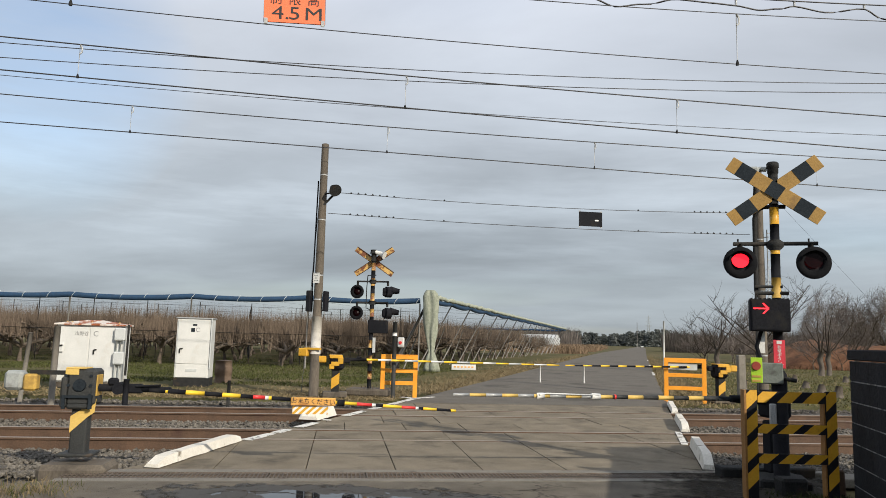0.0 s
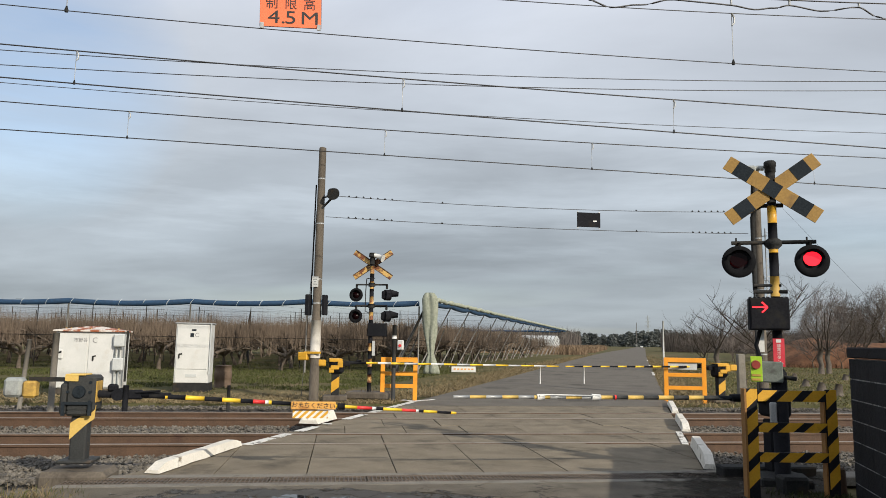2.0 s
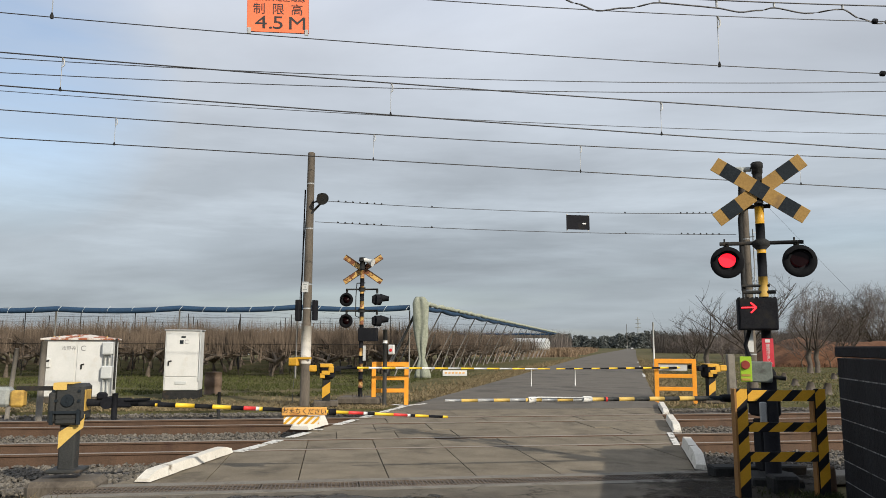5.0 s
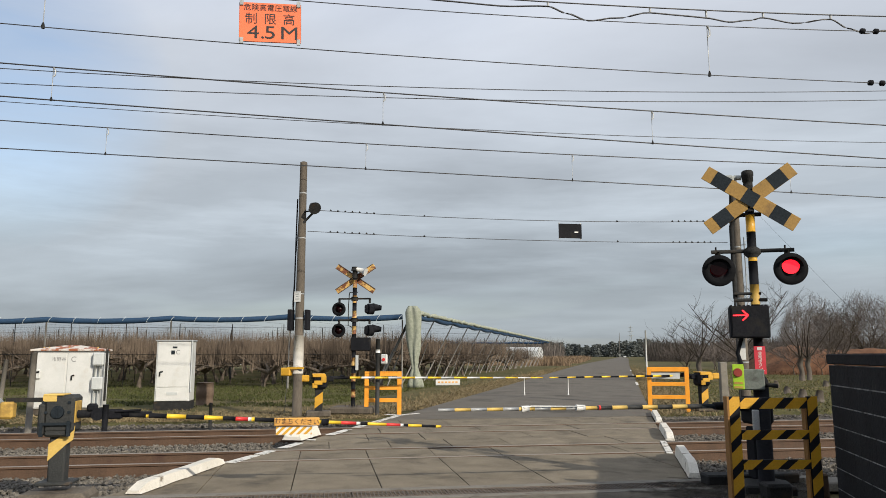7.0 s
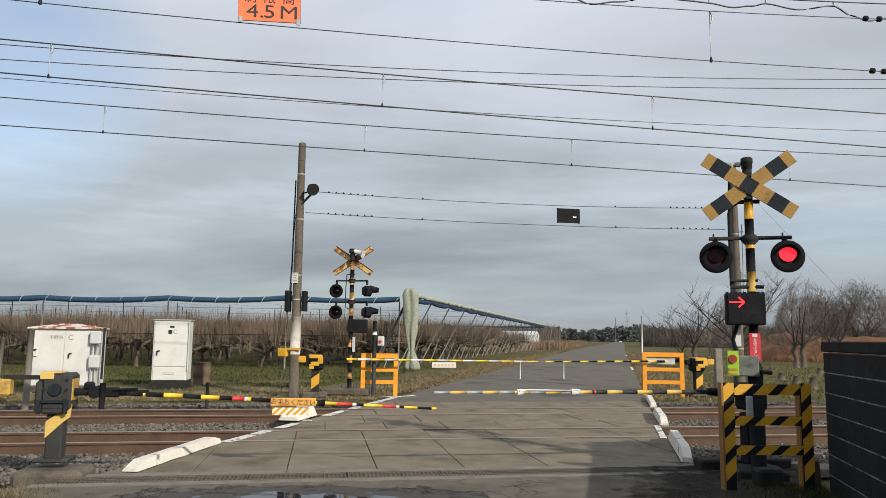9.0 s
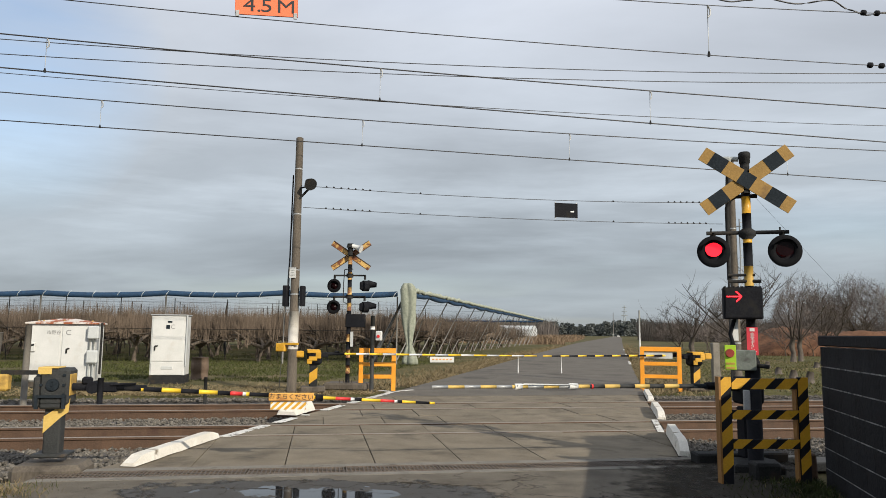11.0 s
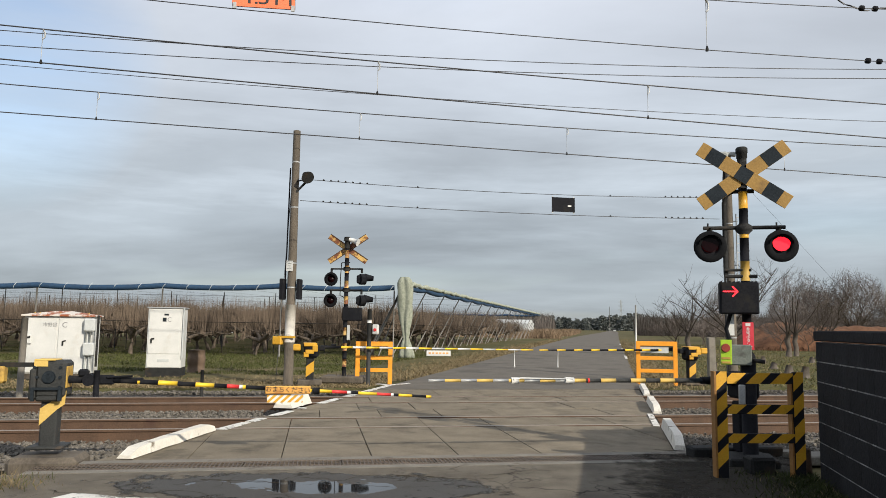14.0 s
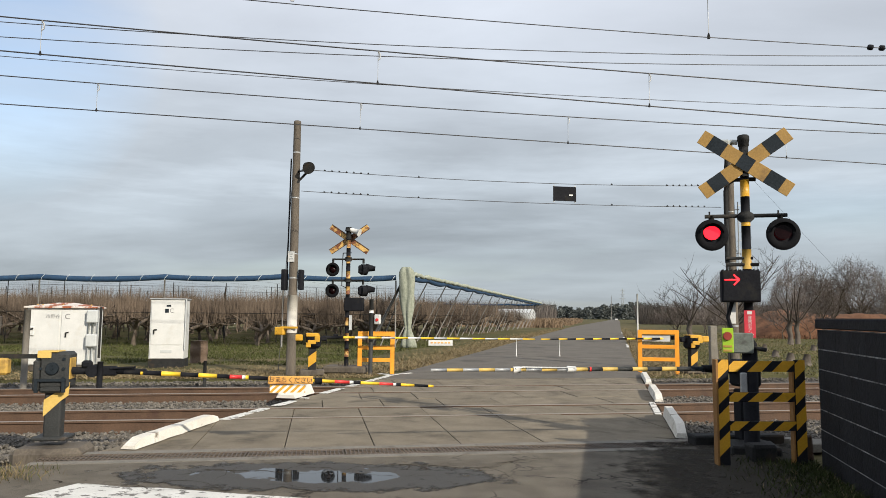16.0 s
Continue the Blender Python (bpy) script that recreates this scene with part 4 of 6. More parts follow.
gate_segs = [(.05, M_BLK), (.058, M_YELB), (.113, M_BLK), (.172, M_YELB), (.228, M_BLK), (.286, M_YELB), (.326, M_BLK), (.365, M_RED), (.376, M_WBAND), (.386, M_YELB),
             (.45, M_BLK), (.49, M_YELB), (.59, M_BLK), (.665, M_YELB), (.715, M_RED), (.728, M_WBAND), (.752, M_BLK), (.815, M_YELB), (.862, M_RED), (.872, M_WBAND), (.888, M_BLK),
             (.934, M_YELB), (.982, M_BLK), (1.0, M_YELB)]
boom_parts(gate, -.05, .82, .645, 3.30, gate_segs, .026, .014, x0=.73)
bm = B()
box(bm, 2.45, -.085, .725, .48, .03, .085, bevel=.008)
brd = part("waiting_board", bm, M_SIGNY, gate, "ochre board with black lettering")
bm = B()
text_mesh(bm, "おまちください", .068, pose(2.45, -.102, .725, 0, 2.2, 0))
part("lettering", bm, M_INK, brd, "black lettering")
bm = B()
box(bm, 2.42, -.06, .632, .38, .008, .085)
br2 = part("striped_board", bm, M_WBAND, gate, "white board with slanted yellow stripes")
bm = B()
slanted(bm, .38, .085, .075, .5, .09, pose(2.23, -.064, .5895))
part("band", bm, M_YEL, br2)
bm = B()
tube(bm, [(2.71, -.05, .715), (2.79, -.05, .712)], .035, 10)
part("collar", bm, M_BLK, gate)

# near gate on the other side: machine hidden behind the striped barrier
gx2, gy2 = T(4.78, 7.62)[:2]
gate2 = gate_machine(gx2, gy2, TRACK, "crossing gate beside the signal, dark machine with lowered pale boom")
bm = B()
box(bm, 0, 0, .02, .5, .4, .1, bevel=.03)
# dark iron colour on this concrete stands for the shade round it
part("footing", bm, M_DARK, gate2, "concrete footing")
bm = B()
box(bm, 0, 0, .36, .17, .17, .56, bevel=.015)
part("post", bm, M_BLK, gate2)
bm = B()
box(bm, .02, 0, .82, .24, .3, .3, bevel=.03)
tube(bm, [(-.1, 0, .87), (-.5, 0, .87)], [.06, .04], 10)
part("machine_body", bm, M_BLK, gate2, "black machine casing")
s2 = []
for k in range(19):
    s2.append(((k + 1) / 19, (M_BLKF if k < 2 else M_YELP if k % 2 else (M_IRONPOST if k < 9 else M_GALV))))
boom_parts(gate2, 0, .87, .865, -3.3, s2, .026, .016, x0=-.3)
bm = B()
tube(bm, [(-2.02, -.03, .885), (-2.6, -.03, .895), (-2.68, -.03, .88)], [.008, .008, .012], 8)
tube(bm, [(-2.7, 0, .865), (-2.62, 0, .868)], .034, 10)
tube(bm, [(-2.0, 0, .868), (-2.1, -.01, .872)], .033, 10)
part("boom_joint", bm, M_WBAND, gate2, "white taped repair joint of the boom")
bm = B()
tube(bm, [(-1.84, 0, .868), (-1.82, 0, .868)], .0265, 10)
part("reflective_tape", bm, M_RED, gate2, "pinkish red tape")


def far_gate(x, y, rz, sx, length, label):
    g = gate_machine(x, y, rz, label)
    bm = B()
    box(bm, 0, 0, .03, .6, .5, .14, bevel=.03)
    part("footing", bm, M_CONC_POLE, g, "concrete footing")
    bm = B()
    box(bm, 0, 0, .35, .19, .19, .56, bevel=.012)
    p = part("post", bm, M_DARK, g)
    bm = B()
    q_ = [(-.096, .16), (.096, .3), (.096, .56), (-.096, .42)]
    fr_ = [bm.verts.new((a, -.1, b)) for a, b in q_]
    bk_ = [bm.verts.new((a, -.094, b)) for a, b in q_]
    bm.faces.new(fr_)
    for i in range(4):
        bm.faces.new((fr_[i], bk_[i], bk_[(i + 1) % 4], fr_[(i + 1) % 4]))
    part("band", bm, M_YEL, p)
    bm = B()
    box(bm, .02 * sx, 0, .80, .36, .36, .36, bevel=.06)
    tube(bm, [(.02, -.18, .80), (.02, -.22, .80)], [.12, .1], 14)
    box(bm, sx * .25, 0, .86, .2, .12, .12, bevel=.02)
    bb = part("machine_body", bm, M_BLK, g, "black machine casing with yellow cover")
    bm = B()
    box(bm, .0, -.2, .95, .32, .03, .08, bevel=.01)
    box(bm, .11, -.225, .86, .13, .03, .16, bevel=.01)
    box(bm, -.02, -.235, .78, .2, .03, .1, bevel=.01, m=pose(0, 0, 0, 0, 0, 0))
    box(bm, -.1, -.225, .71, .12, .03, .12, bevel=.01)
    box(bm, -.02, 0, .985, .3, .34, .02)
    part("cover", bm, M_YEL, bb, "yellow painted cover")
    bm = B()
    box(bm, -sx * .34, -.05, .88, .2, .12, .16, bevel=.02)
    part("balance_weight", bm, M_YEL, g, "yellow balance weight")
    bm = B()
    tube(bm, [(sx * .25, 0, .89), (sx * .75, 0, .89)], [.045, .03], 8)
    tube(bm, [(sx * .5, -.02, .94), (sx * .62, -.02, .94)], .025, 8)
    part("boom_holder", bm, M_BLK, g)
    segs = []
    k = 15
    for i in range(k):
        segs.append(((i + 1) / k, M_YELB if i % 2 == 0 else (M_BLK if sx < 0 else M_WBAND if i % 4 == 1 else M_GREYLT)))
    boom_parts(g, 0, .89, .86, sx * length, segs, .028, .016, x0=sx * .7)
    bm = B()
    xx = sx * (length + .7 - .5)
    tube(bm, [(xx, 0, .86), (xx, 0, .44)], .012, 6)
    tube(bm, [(xx, 0, .44), (xx, 0, .42)], .02, 6)
    part("boom_support", bm, M_WBAND, g, "thin white boom support")
    return g


p = T(-.12, 18.3)
g3 = far_gate(p.x, p.y, TRACK, 1, 5.0, "far crossing gate with yellow machine cover and lowered boom")
bm = B()
box(bm, 3.2, -.04, .76, .62, .01, .14)
pl = part("sign_plate", bm, M_CAB, g3, "small white plate hung from the boom")
bm = B()
for i in range(6):
    box(bm, 2.97 + i * .09, -.048, .765, .055, .004, .035)
part("lettering", bm, M_SIGNY, pl)
p = T(10.0, 18.3)
far_gate(p.x, p.y, TRACK, -1, 3.55, "far crossing gate beside the orange barrier, boom lowered")


# ---- far signal, seen from behind ----
fs = thing("crossing_signal", -6.52, 17.75, 0, 8, "rusting crossing signal with four black lamps beyond the tracks", "crossing signal", "crossing signals")
bm = B()
box(bm, 0, .05, .06, 1.1, .8, .18, bevel=.04)
for i in range(4):
    tube(bm, [(-.15 + .1 * i, -.2, .12), (-.15 + .1 * i, -.2, .22)], .015, 6)
part("footing", bm, M_CONC_POLE, fs, "dark concrete footing")
bands, z = [], .18
for i in range(17):
    z += .2
    bands.append((min(z, 3.42), M_RUSTY if i % 2 else M_BLK))
banded_post(fs, .055, .15, 3.42, bands)
crossbuck(fs, 3.42, .085, .6, .15, 34, M_RUSTY, None, "rust-streaked yellow crossing board")
for zz in (2.62, 2.07):
    bm = B()
    tube(bm, [(-.42, 0, zz + .27), (.42, 0, zz + .27)], .022, 8)
    for x in (-.4, .4):
        tube(bm, [(x, 0, zz + .27), (x, 0, zz + .16)], .03, 8)
    tube(bm, [(0, 0, zz + .22), (0, 0, zz + .32)], .09, 12)
    part("cross_arm", bm, M_DARK, fs)
    lamp_head(fs, -.4, -.06, zz, .18, .09)
    hd = B()
    tube(hd, [(.36, -.06, zz), (.48, .02, zz)], [.14, .14], 14)
    box(hd, .36, -.03, zz, .16, .16, .22, bevel=.03)
    tube(hd, [(.46, .02, zz + .05), (.7, .06, zz + .03)], [.11, .06], 10)
    part("lamp_head", hd, M_BLK, fs, "black lamp head turned aside")
bm = B()
box(bm, .18, -.02, 1.72, .5, .16, .34, bevel=.015)
part("direction_indicator", bm, M_BLK, fs, "black unlit box")
bm = B()
tube(bm, [(0, 0, 3.42), (0, 0, 3.62)], .07, 12)
tube(bm, [(0, -.03, 3.62), (0, -.03, 3.72)], [.1, .08], 12)
part("bell", bm, M_DARK, fs)
bm = B()
tube(bm, [(.05, -.05, 3.66), (.22, -.08, 3.60), (.3, -.1, 3.57)], [.05, .07, .105], 14)
part("loudspeaker", bm, M_CAB, fs, "white horn loudspeaker")
bm = B()
tube(bm, [(-.14, 0, 3.05), (-.16, 0, 2.7), (-.16, 0, 2.2), (-.05, 0, 2.15)], .012, 6)
tube(bm, [(-.14, 0, 3.05), (.08, 0, 3.06)], .012, 6)
part("conduit", bm, M_DARK, fs)
bm = B()
box(bm, .1, -.06, 1.25, .065, .05, .38)
part("marker_plate", bm, M_GREYLT, fs)
M_NETBLUE = mat("blue_net", (.008, .032, .075), (.017, .062, .135), 9, .8, .4, fine=80, vary=.1)
M_NETPALE = mat("pale_net", (.21, .235, .18), (.38, .40, .325), 7, .9, .4, fine=60, vary=.15)
M_TIE = mat("white_tie", (.6, .65, .68), (.7, .74, .76), 7, .7, 0)
M_STEEL = mat("weathered_pipe", (.14, .132, .12), (.25, .238, .215), 6, .6, .1)
M_BARK = mat("pear_bark", (.07, .056, .044), (.16, .132, .105), 6, .95, .4, fine=40, vary=.25, spec=.2)
M_SHOOT = mat("brown_shoots", (.10, .075, .055), (.19, .148, .112), 3, .9, 0, vary=.3, spec=.2)
M_TWIG = mat("grey_twigs", (.095, .079, .07), (.165, .14, .125), 3, .95, 0, vary=.25, spec=.2)
# darker copy of the grass, with the shade beside the block wall in its colour
M_GRASSD = mat("shaded_weeds", (.018, .028, .008), (.05, .06, .02), 2, .9, 0, vary=.3, spec=.15)
M_GRASSO = mat("orchard_grass", (.032, .042, .012), (.09, .095, .034), 2, .9, 0, vary=.35, spec=.15)
M_BARKD = mat("dark_bark", (.03, .024, .019), (.08, .066, .053), 6, .95, .4, fine=40, vary=.2, spec=.2)
M_GRASS = mat("green_grass", (.095, .10, .034), (.20, .185, .078), 2, .9, 0, vary=.3, spec=.2)
M_STRAW = mat("dry_grass", (.13, .10, .054), (.26, .205, .118), 2, .9, 0, vary=.3, spec=.2)
M_REED = mat("brown_brush", (.15, .105, .07), (.28, .205, .135), 2, .95, 0, vary=.3, spec=.1)
# evergreen colour paled and greyed to carry the haze of the distance
M_PINE = mat("hazy_woods", (.12, .135, .13), (.18, .195, .185), .2, .95, .3, vary=.35, spec=.1)
M_WOODS = mat("bare_woods", (.075, .066, .06), (.13, .114, .102), .6, .95, .3, vary=.3, spec=.1)
M_STUMP = mat("stump", (.055, .045, .036), (.125, .105, .085), 8, .95, .5, c3=(.2, .18, .15), s3=5, lo=.58, hi=.68)


# ---- poles ----
def pole(x, y, top, label, sleeve):
    p = thing("utility_pole", x, y, 0, 0, label, "utility pole", "poles beside the crossing")
    bm = B()
    tube(bm, [(0, 0, -.2), (0, 0, top * .5), (0, 0, top - .06), (0, 0, top), (0, 0, top + .015)], [.12, .105, .09, .09, .06], 20)
    part("shaft", bm, M_CONC_POLE, p, "weathered concrete shaft")
    for z in (1.25, 2.35, 2.95, 4.35, 5.5):
        bm = B()
        tube(bm, [(0, 0, z - .02), (0, 0, z + .02)], .122 - .031 * z / top, 16)
        part("band", bm, M_GALV, p, "steel band")
    if sleeve:
        bm = B()
        tube(bm, [(0, 0, 1.0), (0, 0, 1.92)], .124, 20)
        part("sleeve", bm, mat("pale_sleeve", (.44, .42, .37), (.60, .57, .52), 4, .8, .1, c3=(.28, .25, .2), s3=3), p, "pale sleeve round the shaft")
    return p


pl = pole(-7.54, 16.63, 6.3, "weathered concrete pole with floodlight and pale sleeve beyond the tracks", True)
bm = B()
box(bm, -.22, -.02, 2.3, .11, .2, .52, bevel=.015)
part("switch_box", bm, M_BLK, pl, "black box")
bm = B()
box(bm, .2, .02, 2.3, .09, .2, .5, bevel=.015)
part("switch_box", bm, M_BLK, pl, "black box")
bm = B()
box(bm, -.01, -.135, 2.87, .17, .006, .26)
pt = part("plate", bm, M_CAB, pl, "small white plate")
bm = B()
for i, w in enumerate((.1, .06, .11)):
    box(bm, -.01, -.14, 2.93 - i * .06, w, .003, .02)
part("lettering", bm, M_GREYBOX, pt)
bm = B()
tube(bm, [(.05, -.05, 4.72), (.32, -.1, 4.95)], .03, 8)
tube(bm, [(.05, -.05, 5.0), (.3, -.1, 5.02)], .02, 8)
br = part("lamp_bracket", bm, M_DARK, pl)
bm = B()
tube(bm, [(.28, -.06, 5.16), (.36, -.14, 5.1), (.42, -.2, 5.05)], [.07, .12, .16], 16)
part("floodlight", bm, M_DARK, pl, "dark round floodlight")
bm = B()
tube(bm, [(-.14, 0, 5.35), (-.15, 0, 4.4), (-.16, 0, 3.2), (-.17, 0, 2.55)], .018, 6)
part("cable", bm, M_BLK, pl)
bm = B()
box(bm, -.27, -.06, 1.04, .24, .2, .2, bevel=.02)
box(bm, -.02, -.12, 1.13, .42, .06, .05)
part("junction_box", bm, M_YEL, pl, "yellow junction box")
bm = B()
tube(bm, [(-.1, .1, 5.7), (-.75, .9, 0)], .008, 5)
part("stay", bm, M_WIRE, pl, "thin stay wire")

pr = pole(3.37, 20.86, 6.32, "weathered concrete pole with a ladder behind the signal", False)
bm = B()
for dx in (.16, .34):
    tube(bm, [(dx, -.1, 2.0), (dx, -.1, 4.6)], .015, 6)
for i in range(11):
    tube(bm, [(.16, -.1, 2.1 + .24 * i), (.34, -.1, 2.1 + .24 * i)], .01, 5)
for z in (2.2, 3.2, 4.4):
    tube(bm, [(.05, 0, z), (.2, -.1, z)], .014, 5)
part("ladder", bm, M_GALV, pr, "narrow steel ladder")
bm = B()
tube(bm, [(-.15, -.02, 0.2), (-.14, -.02, 5.2), (-.09, 0, 6.0)], .03, 8)
part("cable_pipe", bm, M_DARK, pr)
bm = B()
tube(bm, [(.08, .1, 5.9), (5.0, .6, 0)], .003, 5)
part("stay", bm, M_WIRE, pr, "thin stay wire")


# ---- wires ----
def wire(name, n, coef, s0, s1, r, label, mid=3.0, category="wire", far=70.0):
    """A wire along the railway; its height is a parabola near the crossing and straight on either side."""
    z = lambda s: coef[0] + coef[1] * s + coef[2] * s * s
    pts = []
    k = 40
    for i in range(k + 1):
        s = s0 + (s1 - s0) * i / k
        pts.append(T(s, n, z(s)))
    d = (pts[1] - pts[0]) / (pts[1] - pts[0]).dot(SD)
    e = (pts[-1] - pts[-2]) / (pts[-1] - pts[-2]).dot(SD)
    if far:
        pts = [pts[0] - Vector((d.x, d.y, d.z * .4)) * far] + pts + [pts[-1] + Vector((e.x, e.y, e.z * .4)) * far]
    bm = B()
    tube(bm, pts, r, 5)
    ob = whole(name, bm, M_WIRE, label, category, "wires over the crossing")
    return ob, z


def hanger(parent, n, s, za, zb, r=.005, loop=True):
    bm = B()
    tube(bm, [T(s, n, zb), T(s, n, za)], r, 5)
    tube(bm, [T(s, n, zb - .02), T(s, n, zb + .05)], .003, 6)
    if loop:
        tube(bm, [T(s, n, za), T(s + .03, n, za - .05), T(s + .03, n, za - .12), T(s, n, za - .15)], .012, 5)
    hg = part("hanger", bm, M_GALV, parent, "thin wire hanger")
    bm = B()
    tube(bm, [T(s, n, zb - .015), T(s, n, zb + .01), T(s, n, zb + .05)], [.018, .02, .008], 6)
    part("clamp", bm, M_DARK, hg, "small dark clamp")


CA, ZA = wire("contact_wire", 11.08, (5.081, -.0237, .0004), -9, 14, .0105, "dark contact wire over the near track")
MA, ZM = wire("messenger_wire", 11.08, (5.6034, -.0185, .0009), -9, 14, .0105, "dark messenger wire over the near track")
for s in (-4.09, .83, 5.38, 10.1):
    hanger(CA, 11.08, s, ZM(s), ZA(s))
CB, ZB = wire("contact_wire", 14.42, (5.2073, -.0174, .0001), -10, 16, .0105, "dark contact wire over the far track")
MB, ZN = wire("messenger_wire", 14.42, (5.7367, -.0142, .001), -10, 16, .0105, "dark messenger wire over the far track")
for s in (-4.27, .74, 5.14, 10.26):
    hanger(CB, 14.42, s, ZN(s), ZB(s))
wire("feeder_wire", 16.5, (7.7499, .0221, .0018), -10, 18, .010, "high feeder wire beside the far track")
wire("feeder_wire", 16.5, (7.4621, .0273, .0016), -10, 18, .010, "high feeder wire beside the far track")
wire("feeder_wire", 16.5, (6.8246, -.0056, .0013), -10, 18, .008, "thin feeder wire beside the far track")
SA, ZSA = wire("span_wire", 7.6, (5.2779, -.0018, .004), -8, 9, .0055, "upper span wire that carries the height sign")
SB, ZSB = wire("span_wire", 7.6, (4.7274, -.0108, .0025), -8, 9, .0055, "lower span wire under the height sign")
hanger(SB, 7.6, 4.45, ZSA(4.45), ZSB(4.45))
hanger(SB, 7.6, -2.94, ZSA(-2.94), ZSB(-2.94))
for ob, zf, ss in ((SA, ZSA, (6.55, 6.74)), (SB, ZSB, (6.6, 6.76, 6.9))):
    for s in ss:
        bm = B()
        tube(bm, [T(s - .03, 7.6, zf(s)), T(s - .02, 7.6, zf(s)), T(s + .02, 7.6, zf(s)), T(s + .03, 7.6, zf(s))], [.015, .035, .035, .015], 10)
        part("insulator", bm, M_BLK, ob, "small dark insulator")
TC, ZT = wire("telephone_cable", 7.6, (5.4765, -.0024, .0042), -8, 9, .008, "cable with a loose wavy line hung from it")
bm = B()
wav = [(-2, 5.36), (.6, 5.43), (1.23, 5.41), (1.9, 5.40), (2.47, 5.44), (2.7, 5.37), (2.95, 5.30), (3.3, 5.36), (3.73, 5.46), (4.2, 5.455), (4.45, 5.45), (4.74, 5.42), (5.0, 5.46), (5.2, 5.51),
       (5.6, 5.47), (6.12, 5.56), (6.35, 5.46), (6.58, 5.41), (6.88, 5.47), (7.4, 5.58), (8.5, 5.7)]
loose = []
for i in range(len(wav) - 1):
    (s0, z0), (s1, z1) = wav[i], wav[i + 1]
    for k in range(5):
        e = k / 5
        loose.append((s0 + (s1 - s0) * e, z0 + (z1 - z0) * e * e * (3 - 2 * e)))
loose.append(wav[-1])
tube(bm, [T(s, 7.6, z) for s, z in loose], .010, 6)
part("loose_line", bm, M_WIRE, TC, "loose wavy black line")
for s in (2.47, 3.73, 4.45, 5.2, 6.12):
    bm = B()
    tube(bm, [T(s, 7.6, ZT(s)), T(s, 7.6, np.interp(s, [a for a, b in wav], [b for a, b in wav]))], .014, 6)
    part("clip", bm, M_GALV, TC)
# span wires between the poles beyond the tracks, with small insulators near their ends
for zl, zr, sag in ((5.07, 5.1, .12), (4.52, 4.50, .08)):
    bm = B()
    f = lambda u: zl + (zr - zl) * u - sag * 4 * u * (1 - u)
    tube(bm, [T(-.5 + 11.4 * i / 24, 18.2, f(i / 24)) for i in range(25)], .008, 5)
    w = whole("span_wire", bm, M_WIRE, "thin span wire between the two concrete poles", "wire", "wires over the crossing")
    for a in [.05 + .016 * i for i in range(7)] + [.86 + .016 * i for i in range(7)] + [.26, .72]:
        bm = B()
        tube(bm, [T(-.5 + 11.4 * a - .025, 18.2, f(a)), T(-.5 + 11.4 * a, 18.2, f(a) + .02), T(-.5 + 11.4 * a + .025, 18.2, f(a) + .01)], [.01, .03, .012], 6)
        part("insulator", bm, M_DARK, w)


# ---- height signs ----
def height_sign(s0, s1, z0, z1, n, turn, tilt):
    c = T((s0 + s1) / 2, n, (z0 + z1) / 2)
    g = thing("height_sign", c.x, c.y, c.z, TRACK + turn, "", "height sign", "height signs over the lane")
    g.rotation_euler.y = radians(tilt)
    w, h = s1 - s0, z1 - z0
    bm = B()
    box(bm, 0, .006, 0, w, .008, h, bevel=.002)
    part("back_plate", bm, M_BLK, g, "dark back of the plate")
    bm = B()
    box(bm, 0, -.001, 0, w - .006, .006, h - .006)
    f = part("front_plate", bm, M_SIGNO, g, "orange plate with black lettering")
    bm = B()
    text_mesh(bm, "危険高電圧電線", w * .125, pose(.005, -.005, h * .36))
    part("lettering", bm, M_INK, f)
    for i, ch in enumerate("制限高"):
        bm = B()
        text_mesh(bm, ch, h * .30, pose((i - 1) * w * .305, -.005, h * .07))
        part("letter", bm, M_INK, f)
    for x, ch in ((-.27, "4"), (-.12, "."), (.0, "5"), (.31, "M")):
        bm = B()
        text_mesh(bm, ch, h * .46, pose(x * w, -.005, -h * .27) @ Matrix.Diagonal((1.3, 1, 1, 1)))
        part("letter", bm, M_INK, f)
    for x in (-.46, .46):
        for z in (-.47, .47):
            bm = B()
            box(bm, x * w, -.012, z * h * 1.03, .04, .012, .07, bevel=.004)
            part("clamp", bm, M_GALV, g, "small steel clamp")
    return g


tagged(height_sign(-.99, -.335, 4.775, 5.225, 7.6, 0, -1.5), "orange height-limit sign with black lettering hung over the lane")
far_sign = height_sign(6.06, 6.70, 4.51, 4.90, 18.2, 180, 0)
bm = B()
box(bm, -.17, .0115, -.03, .10, .004, .035)
part("label", bm, M_WBAND, far_sign, "small white label")
tagged(far_sign, "height-limit sign beyond the tracks seen from its dark back")


